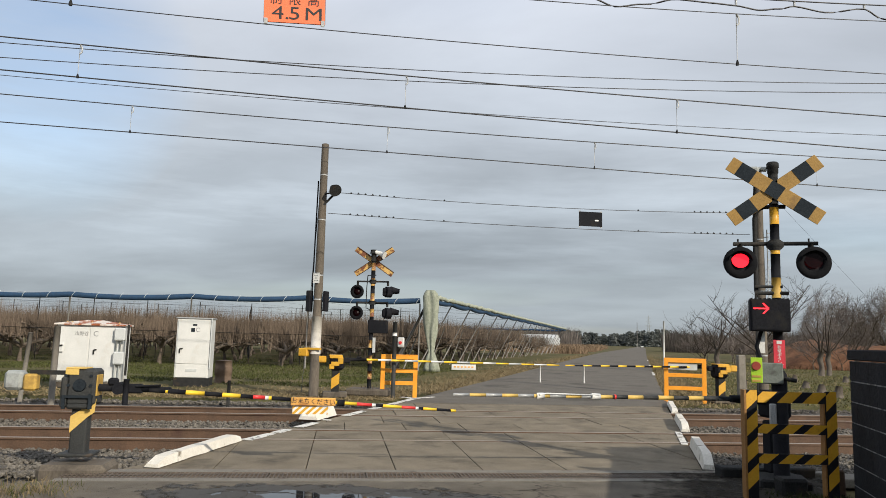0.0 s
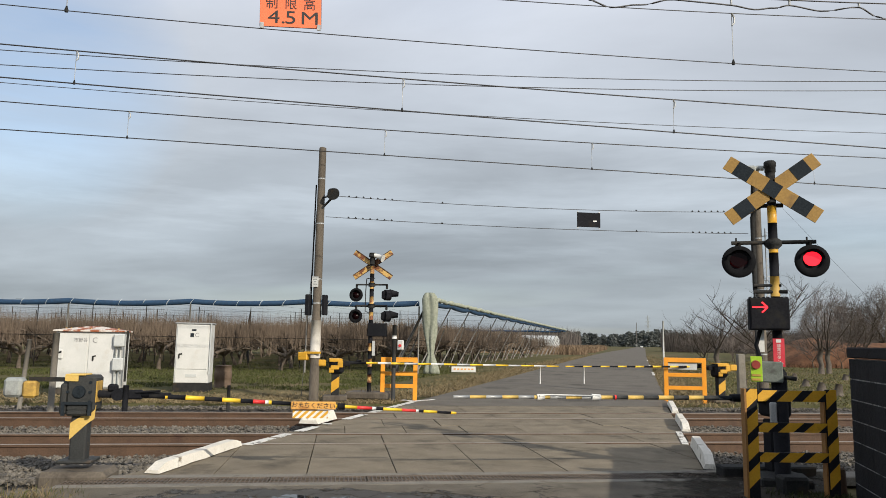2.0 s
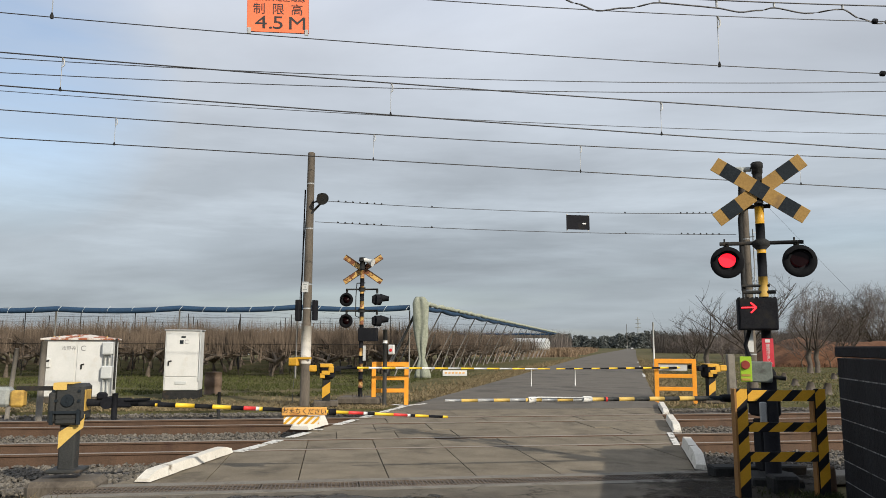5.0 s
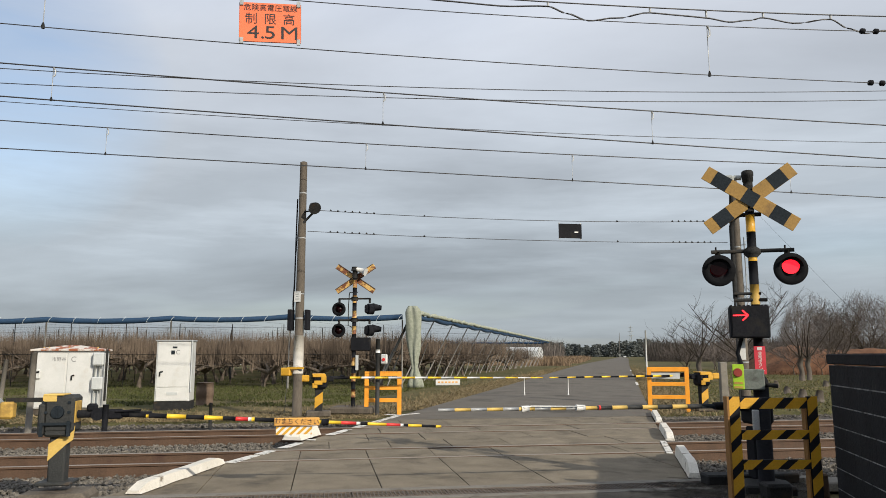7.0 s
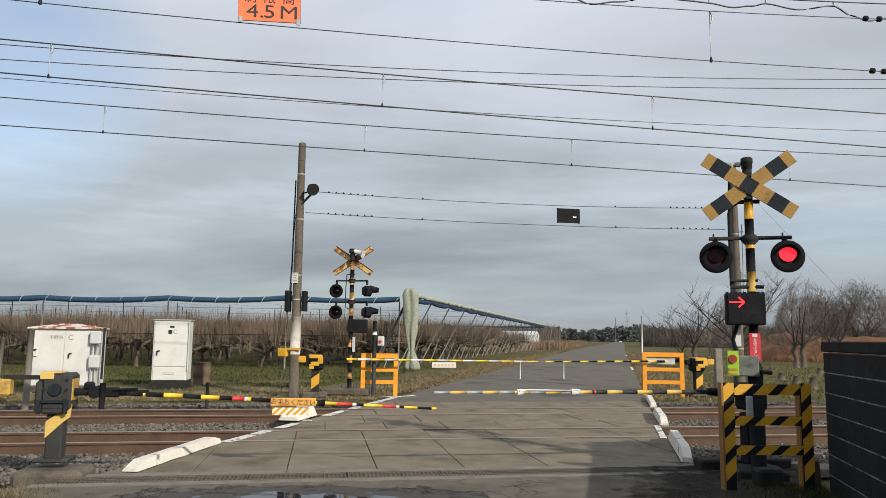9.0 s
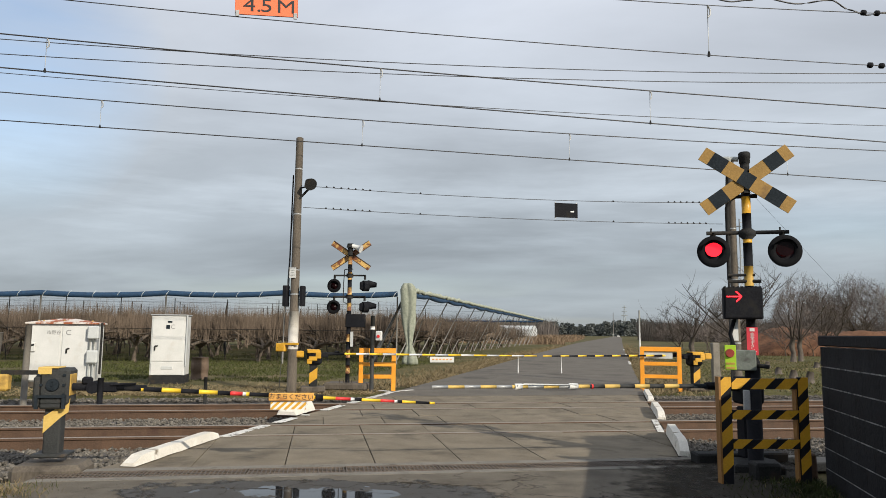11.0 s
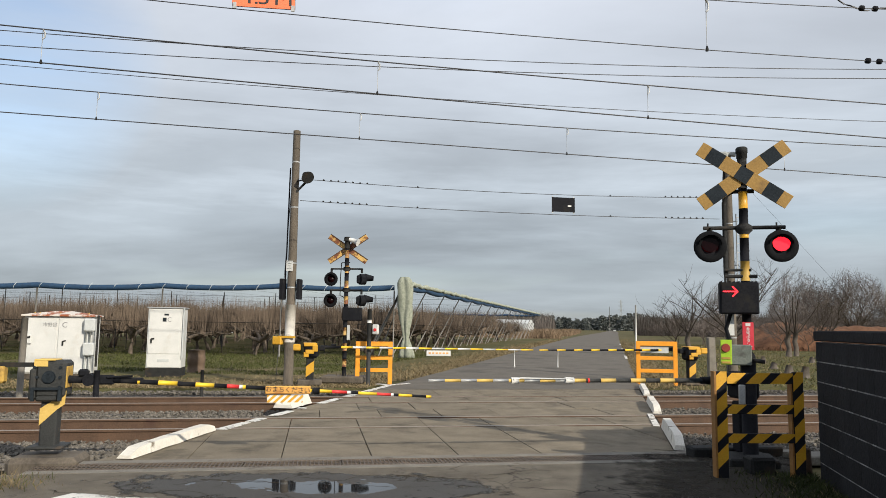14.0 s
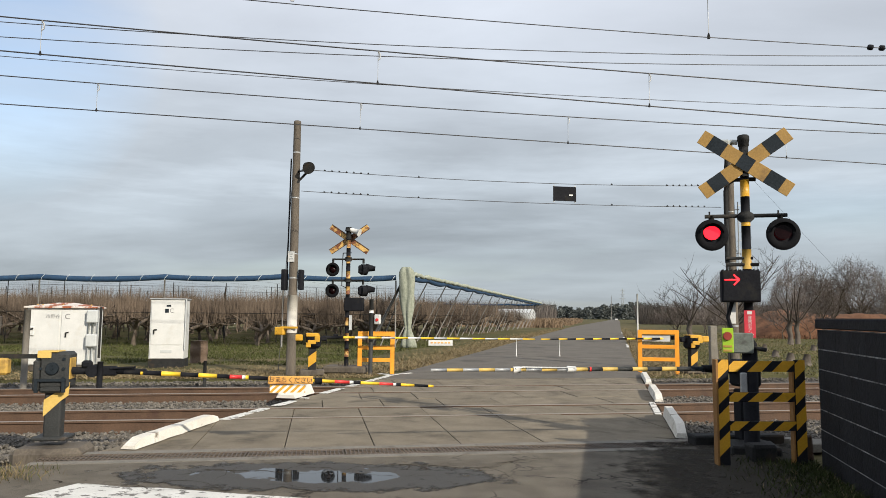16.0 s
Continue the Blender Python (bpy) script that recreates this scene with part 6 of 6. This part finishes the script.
blades("grass", 3600, near_wall, 5, .02, .09, M_GRASSD, "short green weeds at the foot of the block wall", "grass", .005, .8)
blades("dry_grass", 350, near_wall, 6, .02, .08, M_STRAW, "dry weeds at the foot of the block wall", "grass", .004, 1.0)
bm = B()
pw = [(2.03, 3.0)] + [(1.15 + .35 * noise.noise(Vector((y * 1.3, 2, 0))), y) for y in np.arange(3.0, 8.3, .35)] + [(2.03, 8.3)]
prism(bm, pw, -.02, .006)
whole("soil_strip", bm, M_DIRT, "dark bare soil along the foot of the wall", "soil", kind="structure")


def strip_front(rnd):
    n = 17.6 + abs(rnd.gauss(0, 1.6))
    s = s_at(EDGE_L - .4, n) - abs(rnd.gauss(0, 9))
    p = T(s, n)
    return (p.x, p.y, -.06)


blades("dry_grass", 15000, strip_front, 7, .02, .09, M_STRAW, "dry straw-coloured grass between tracks and orchard", "grass", .012, 1.6)


def orchard_floor(rnd):
    q = CORNER + LEFTDIR * rnd.uniform(-1, 40) + Vector((0, -13 + abs(rnd.gauss(0, 12)), 0))
    if noise.noise(q * .35) < -.32:
        return None
    return (q.x, q.y, -.06)


blades("grass", 80000, orchard_floor, 8, .04, .13, M_GRASSO, "green and brown grass under the pear trees", "grass", .014, .8)


def verges(rnd):
    y = 19 + abs(rnd.gauss(0, 35))
    if rnd.random() < .6:
        x = EDGE_L - .003 * (y - 19) - abs(rnd.gauss(0, 1.0)) + .1
    else:
        x = EDGE_R + .012 * (y - 20) + abs(rnd.gauss(0, .9)) + .1
    return (x, y, -.05)


blades("dry_grass", 22000, verges, 9, .03, .14, M_STRAW, "dry grass along both verges of the lane", "grass", .014, 1.2)


def right_field(rnd):
    y = rnd.uniform(21, 80)
    x = 1.9 + .012 * y + abs(rnd.gauss(0, 9))
    return (x, y, -.06)


blades("grass", 42000, right_field, 10, .03, .09, M_GRASS, "dull green grass of the field", "grass", .018, .8)
blades("dry_grass", 9000, right_field, 12, .03, .1, M_STRAW, "pale dry grass of the field", "grass", .014, .8)


def reeds(rnd):
    y = rnd.uniform(104, 250)
    x = -6.0 - abs(rnd.gauss(0, 8)) - .01 * (y - 85)
    if noise.noise(Vector((x * .12, y * .05, 3))) < -.1:
        return None
    return (x, y, -.05)


blades("dry_brush", 26000, reeds, 13, .3, 1.7, M_REED, "tall brown dry brush beside the lane", "brush", .04, .5)


def bank(rnd):
    t = rnd.random()
    return (11.0 + 30 * t + rnd.gauss(0, .5), 60.3 + rnd.gauss(0, .5), -.05)


M_BANK = mat("russet_brush", (.10, .055, .035), (.18, .10, .062), 2, .95, 0, vary=.3, spec=.1)
bm = B()
gx_, gy_ = 90, 18
grid = {}
for i in range(gx_ + 1):
    for j in range(gy_ + 1):
        x, y = 10.2 + 40 * i / gx_, 60 + 11 * j / gy_
        ridge = max(0, math.sin(math.pi * j / gy_)) ** .7 * min(1, (x - 10.2) / 3.0) ** .6
        z = ridge * (2.05 + .4 * noise.noise(Vector((x * .25, y * .2, 0)))) + .22 * ridge * noise.noise(Vector((x * 1.3, y * 1.3, 3))) + .1 * ridge * noise.noise(Vector((x * 4, y * 4, 3)))
        grid[i, j] = bm.verts.new((x, y, z - .08))
for i in range(gx_):
    for j in range(gy_):
        bm.faces.new((grid[i, j], grid[i + 1, j], grid[i + 1, j + 1], grid[i, j + 1])).smooth = True
whole("earth_mound", bm, mat("red_earth", (.105, .053, .032), (.20, .105, .06), 1.2, .95, .9, fine=9, c3=(.075, .045, .03), s3=.9, spec=.1), "long mound of red-brown earth beyond the field", "earth mound")
blades("dry_grass", 3000, bank, 14, .1, .5, M_BANK, "russet weeds at the foot of the mound", "weeds", .02, .9)


def bare_tree(seed, height, spread, twig_levels=6, lean=.35):
    rnd = random.Random(seed)
    bm = B()
    tw_V, tw_F = [], []

    def stick(a, b, r0, r1):
        d = (b - a).normalized()
        u = d.cross(Vector((.3, .5, .8))).normalized()
        v = d.cross(u)
        k = len(tw_V)
        for p, r in ((a, r0), (b, r1)):
            for j in range(3):
                w = u * math.cos(j * 2.094) + v * math.sin(j * 2.094)
                tw_V.append(tuple(p + w * r * .85))
        for j in range(3):
            tw_F.append((k + j, k + (j + 1) % 3, k + 3 + (j + 1) % 3, k + 3 + j))

    def grow(p, d, L, r, lev):
        steps = 4 if lev < 2 else 2
        q = p
        pts, rad = [p], [r]
        for i in range(steps):
            d = (d + Vector((rnd.gauss(0, .08), rnd.gauss(0, .08), rnd.gauss(.06 if lev < 2 else .025, .05)))).normalized()
            q = q + d * L / steps
            pts.append(q); rad.append(r * (1 - .4 * (i + 1) / steps))
        if lev < 2:
            tube(bm, pts, rad, 6 if lev < 2 else 4, caps=False)
        else:
            for i in range(steps):
                stick(pts[i], pts[i + 1], rad[i], rad[i + 1])
        if lev >= twig_levels:
            return
        kids = rnd.randint(4, 5) if lev < 1 else rnd.randint(3, 4)
        for c in range(kids):
            a = rnd.uniform(0, math.tau)
            side = Vector((math.cos(a), math.sin(a), rnd.uniform(-.1, .3)))
            nd_ = (d + side * rnd.uniform(.3, .9) * spread * (1.5 if lev < 2 else 1)).normalized()
            start = pts[-1] if c == 0 or lev == 0 else pts[rnd.randint(max(1, steps - 2), steps)]
            grow(start, nd_, (height * .26 if lev == 0 else L) * rnd.uniform(.66, .84), max(rad[-1] * rnd.uniform(.55, .8), .011), lev + 1)

    grow(Vector((0, 0, -.1)), Vector((rnd.gauss(0, .1) , rnd.gauss(0, .1), 1)), height * .12, height * .0125, 0)
    for f in bm.faces:
        f.smooth = True
    g = thing("bare_tree", 0, 0, 0, 0, "leafless tree with fine grey twigs beyond the field", "tree", "bare trees beyond the field")
    part("trunk", bm, M_BARK, g, "grey brown trunk and limbs")
    me = bpy.data.meshes.new("crown")
    me.from_pydata(tw_V, [], tw_F)
    me.materials.append(M_TWIG)
    ob = new("crown", me)
    ob.parent = g
    tagged(ob, "fine bare twigs")
    return g


def round_tree(seed, height, width):
    """A leafless broad tree whose fine twigs end on a round crown."""
    rnd = random.Random(seed)
    bm = B()
    V, F = [], []
    z0 = height * .14

    def reach(d):
        # distance from the fork to the crown's outline along d
        low = .5 + .5 * max(0, d.z)
        k = 1 / math.sqrt((d.x ** 2 + d.y ** 2) / (width / 2) ** 2 + d.z ** 2 / (height - z0) ** 2)
        return k * (.82 + .18 * low) * (1 + .13 * noise.noise(d * 2.6 + Vector((seed, 0, 0))))

    def stick(a, b, r0, r1):
        d = (b - a).normalized()
        u = d.cross(Vector((.31, .5, .81))).normalized()
        v = d.cross(u)
        k = len(V)
        for p, r in ((a, r0), (b, r1)):
            for j in range(3):
                V.append(tuple(p + (u * math.cos(j * 2.094) + v * math.sin(j * 2.094)) * r))
        for j in range(3):
            F.append((k + j, k + (j + 1) % 3, k + 3 + (j + 1) % 3, k + 3 + j))

    fork = Vector((0, 0, z0))
    tube(bm, [(0, 0, -.1), (.05, .03, z0 * .5), (0, 0, z0), (0, 0, z0 * 1.3)], [height * .024, height * .02, height * .018, height * .014], 8, caps=False)

    def grow(p, d, lev):
        fr = (.34, .58, .78, .91, 1.0)[lev]
        kids = (0, 4, 4, 4, 3)[lev]
        rad = (height * .011, height * .006, .02, .013, .009, .006)
        end = fork + d * reach(d) * fr * rnd.uniform(.93, 1.05)
        mid = (p + end) / 2 + Vector((rnd.gauss(0, .05), rnd.gauss(0, .05), rnd.gauss(.04, .05))) * (end - p).length
        if lev < 2:
            tube(bm, [p, mid, end], [rad[lev], (rad[lev] + rad[lev + 1]) / 2, rad[lev + 1]], 5, caps=False)
        else:
            stick(p, mid, rad[lev], (rad[lev] + rad[lev + 1]) / 2)
            stick(mid, end, (rad[lev] + rad[lev + 1]) / 2, rad[lev + 1])
        if lev == 4:
            return
        spread = (.36, .26, .18, .12)[lev]
        for _ in range((4, 4, 4, 4)[lev]):
            grow(end if rnd.random() < .6 else mid, (d + Vector((rnd.gauss(0, spread), rnd.gauss(0, spread), rnd.gauss(0, spread * .8)))).normalized(), lev + 1)

    for k in range(8):
        a = k * 2.4 + rnd.uniform(-.3, .3)
        grow(fork, Vector((math.cos(a), math.sin(a), rnd.uniform(.35, 1.9))).normalized(), 0)
    for f in bm.faces:
        f.smooth = True
    g = thing("bare_tree", 0, 0, 0, 0, "leafless round-crowned tree with fine grey-brown twigs beyond the field", "tree", "bare trees beyond the field")
    part("trunk", bm, M_BARK, g, "grey brown trunk and limbs")
    me = bpy.data.meshes.new("crown")
    me.from_pydata(V, [], F)
    me.materials.append(M_TWIG)
    ob = new("crown", me)
    ob.parent = g
    tagged(ob, "fine bare twigs")
    return g


tall = [round_tree(21, 8.1, 8.0), round_tree(22, 8.5, 7.4), round_tree(23, 7.6, 8.6)]
spots = [(20.4, 83), (25.8, 84), (34.0, 82), (39.5, 84), (46, 82), (23, 95), (31.5, 100), (43, 96), (52, 92), (16.5, 104), (60, 90), (28.3, 108)]
for i, (x, y) in enumerate(spots):
    m = pose(x, y, -.05, 0, 0, i * 77)
    if i < 3:
        tall[i].matrix_basis = m
    else:
        copy_thing(tall[i % 3], m)


def vase_tree(seed, height, limbs, lean):
    """A slender fruit tree with long rising limbs and sparse twigs."""
    rnd = random.Random(seed)
    g = thing("fruit_tree", 0, 0, 0, 0, "slender leafless fruit tree with long rising branches", "tree", "fruit trees in the field")
    bm = B()
    tr, _ = limb(bm, rnd, Vector((0, 0, -.1)), Vector((lean, 0, 1)), .022 * height, height * .24, 4, .15, 8)
    for k in range(limbs):
        a = k * math.tau / limbs + rnd.uniform(-.4, .4)
        pts, rad = limb(bm, rnd, tr[-1 - k % 2], Vector((math.cos(a), math.sin(a), rnd.uniform(.7, 1.6))), .0072 * height, height * rnd.uniform(.55, .8), 8, .07, 5)
        for _ in range(15):
            j = rnd.randint(2, 7)
            b = rnd.uniform(0, math.tau)
            p2, r2 = limb(bm, rnd, pts[j], Vector((math.cos(b), math.sin(b), rnd.uniform(.3, 1.4))), max(rad[j] * .55, .012), rnd.uniform(.6, 1.7), 5, .06, 4)
            for _ in range(3):
                c = rnd.uniform(0, math.tau)
                limb(bm, rnd, p2[rnd.randint(1, 4)], Vector((math.cos(c), math.sin(c), rnd.uniform(.2, 1.2))), .009, rnd.uniform(.3, .8), 3, .05, 3)
    for f in bm.faces:
        f.smooth = True
    part("trunk", bm, M_BARKD, g, "dark trunk and branches")
    return g


vase_tree(61, 6.2, 8, .1).matrix_basis = pose(6.7, 42, -.05)
vase_tree(62, 4.6, 6, -.2).matrix_basis = pose(13.4, 50, -.05, 0, 0, 40)
vase_tree(63, 4.0, 6, .2).matrix_basis = pose(4.9, 56, -.05, 0, 0, 90)
small = [bare_tree(31, 6.0, 1.0, 4), bare_tree(32, 4.6, 1.2, 5)]
for i, (x, y, z) in enumerate([(9.8, 78, 0), (8.5, 66, 1), (12.9, 58.5, 1), (15.0, 59.5, 1), (5.6, 66, 1), (10.8, 72, 1), (7.5, 80, 1), (15.5, 78, 1)]):
    m = pose(x, y, -.05, 0, 0, i * 50)
    if i in (0, 2):
        small[z].matrix_basis = m
    else:
        copy_thing(small[z], m)
for i, (x, y) in enumerate([(6.5, 31.0), (6.3, 27.7), (6.25, 25.4), (9.7, 38.0), (7.2, 36.6), (3.8, 28.0), (11.5, 44.0)]):
    bm = B()
    tube(bm, [(0, 0, -.1), (.02, 0, .15), (.04, .03, .2 + .08 * (i % 3))], [.17, .13, .115], 9)
    for v in bm.verts:
        v.co += Vector((noise.noise(v.co * 6 + Vector((i, 0, 0))), noise.noise(v.co * 6 + Vector((0, i, 3))), .5 * noise.noise(v.co * 9))) * .09
    ob = whole("tree_stump", bm, M_STUMP, "grey sawn tree stump in the grass", "tree stump", "stumps in the field")
    ob.matrix_basis = pose(x, y, -.04)


for i, (x, y) in enumerate([(10.5, 46.0), (11.25, 47.5), (4.5, 42.0)]):
    rnd = random.Random(60 + i)
    bm = B()
    tube(bm, [(0, 0, -.1), (.03, 0, .5), (-.05, .05, .9), (.05, 0, 1.4)], [.17, .14, .15, .12], 9)
    for v in bm.verts:
        v.co += Vector((noise.noise(v.co * 4 + Vector((i, 0, 0))), noise.noise(v.co * 4 + Vector((0, i, 3))), 0)) * .06
    g = thing("pollard_tree", x, y, -.04, 0, "pruned fruit tree with a thick pale trunk and thin shoots", "tree", "pruned trees in the field")
    part("trunk", bm, M_STUMP, g, "thick pale trunk")
    for k in range(6):
        bm = B()
        limb(bm, rnd, Vector((0, 0, 1.25)), Vector((rnd.uniform(-1, 1), rnd.uniform(-1, 1), .9)), .045, rnd.uniform(1.5, 2.8), 6, .12, 5)
        part("branch", bm, M_BARKD, g)


def woods(name, spots, m, label, seed):
    """A far wood of uneven crowns made of many small clumps."""
    rnd = random.Random(seed)
    V, F = [], []
    for x, y, h, w in spots:
        for _ in range(170):
            t = rnd.random()
            ww = w * (1 - .75 * t) * math.sqrt(rnd.random())
            a = rnd.uniform(0, 6.28)
            c = Vector((x + ww * math.cos(a), y + ww * math.sin(a), h * (.02 + .98 * t)))
            r = w * rnd.uniform(.06, .13)
            k = len(V)
            for _i in range(5):
                V.append(tuple(c + Vector((rnd.gauss(0, r), rnd.gauss(0, r), rnd.gauss(0, r * .8)))))
            F += [(k, k + 1, k + 2), (k + 1, k + 2, k + 3), (k + 2, k + 3, k + 4), (k, k + 3, k + 4)]
    me = bpy.data.meshes.new(name)
    me.from_pydata(V, [], F)
    me.materials.append(m)
    tagged(new(name, me), label, "woods", kind="stuff")


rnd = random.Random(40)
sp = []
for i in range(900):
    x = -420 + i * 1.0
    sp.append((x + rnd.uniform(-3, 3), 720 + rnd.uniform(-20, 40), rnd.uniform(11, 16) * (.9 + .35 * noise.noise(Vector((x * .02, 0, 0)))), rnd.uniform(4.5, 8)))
woods("distant_woods", sp, M_PINE, "evergreen woods on the horizon, haze put into their colour", 41)
def wood_right(rnd):
    x = rnd.uniform(8, 240)
    if noise.noise(Vector((x * .11, 5, 0))) < rnd.uniform(-.6, .3):
        return None
    return (x, 185 + rnd.uniform(-8, 30) - .25 * x, 0)


def wood_left(rnd):
    x = rnd.uniform(-260, -14)
    return (x, 190 + rnd.uniform(-10, 30) + .12 * x, 0)


blades("bare_woods", 70000, wood_right, 42, 3.0, 7.2, M_WOODS, "brown leafless wood beyond the field", "woods", .04, .2)
blades("bare_woods", 36000, wood_left, 43, 2.5, 7.0, M_WOODS, "low brown woods beyond the orchard", "woods", .06, .14)

# small things far along the lane
py = thing("pylon", 21.0, 960, 0, 0, "lattice power pylon on the horizon", "pylon")
bm = B()
for sx in (-1, 1):
    for sy in (-1, 1):
        tube(bm, [(sx * 3, sy * 3, 0), (sx * 1.2, sy * 1.2, 14), (sx * .3, sy * .3, 27)], .22, 4)
for k in range(7):
    z = 3 + k * 3.2
    w = 3 - z * .105
    tube(bm, [(-w, -w, z), (w, -w, z + 2.5)], .12, 4); tube(bm, [(w, -w, z), (-w, -w, z + 2.5)], .12, 4)
for z, w in ((18, 4), (21.5, 3.4), (25, 2.8)):
    tube(bm, [(-w, 0, z), (w, 0, z)], .2, 4)
for v in bm.verts:
    v.co.z *= 1.45
part("tower", bm, M_GREYBOX, py)
small_post("far_post", 3.0, 420, 14, .14, M_STEEL, "grey utility post far along the lane")
car = thing("car", 6.0, 452, 0, 0, "small white car far away on the lane", "car")
bm = B(); box(bm, 0, 0, .6, 1.65, 3.6, .75, bevel=.15)
part("body", bm, M_CAB, car)
bm = B(); box(bm, 0, .2, 1.22, 1.45, 2.0, .55, bevel=.2)
part("cabin", bm, M_BLKF, car)
for sx in (-.75, .75):
    for sy in (-1.2, 1.2):
        bm = B(); tube(bm, [(sx - .08, sy, .3), (sx + .08, sy, .3)], .3, 12)
        part("wheel", bm, M_RUBBER, car)
# greenhouses beyond the orchard
for i, x in enumerate((-95, -78, -60, -44)):
    bm = B()
    prof = [(-3, 0), (-3, 1.8), (-2.2, 2.7), (0, 3.3), (2.2, 2.7), (3, 1.8), (3, 0)]
    a = [bm.verts.new((px * 2.4, 0, pz)) for px, pz in prof]
    b = [bm.verts.new((px * 2.4, 30, pz)) for px, pz in prof]
    for j in range(6):
        bm.faces.new((a[j], a[j + 1], b[j + 1], b[j]))
    bm.faces.new(a[::-1]); bm.faces.new(b)
    ob = whole("greenhouse", bm, M_GREYLT, "pale plastic greenhouse beyond the orchard", "greenhouse", "greenhouses beyond the orchard")
    ob.matrix_basis = pose(x, 105 + (i % 2) * 12, 0, 0, 0, 6)

bm = B()
prof = [(0, 0), (0, 2.2), (1.5, 2.75), (3, 2.9), (4.5, 2.75), (6, 2.2), (6, 0)]
a = [bm.verts.new((-20, py_, pz)) for py_, pz in prof]
b = [bm.verts.new((9, py_, pz)) for py_, pz in prof]
for j in range(6):
    bm.faces.new((a[j], a[j + 1], b[j + 1], b[j]))
bm.faces.new(a[::-1]); bm.faces.new(b)
bmesh.ops.recalc_face_normals(bm, faces=bm.faces[:])
ob = whole("greenhouse", bm, M_GREYLT, "long low pale greenhouse beyond the orchard's end", "greenhouse", "greenhouses beyond the orchard")
ob.matrix_basis = pose(-22, 128, 0, 0, 0, -4)


def motions():
    for lens, x, lit in MOVING:
        walk(lens, [(t, pose(x, -.05 + .012, 2.395, 0, 0, a)) for t, a in lamp_flips(lit)])


motions()
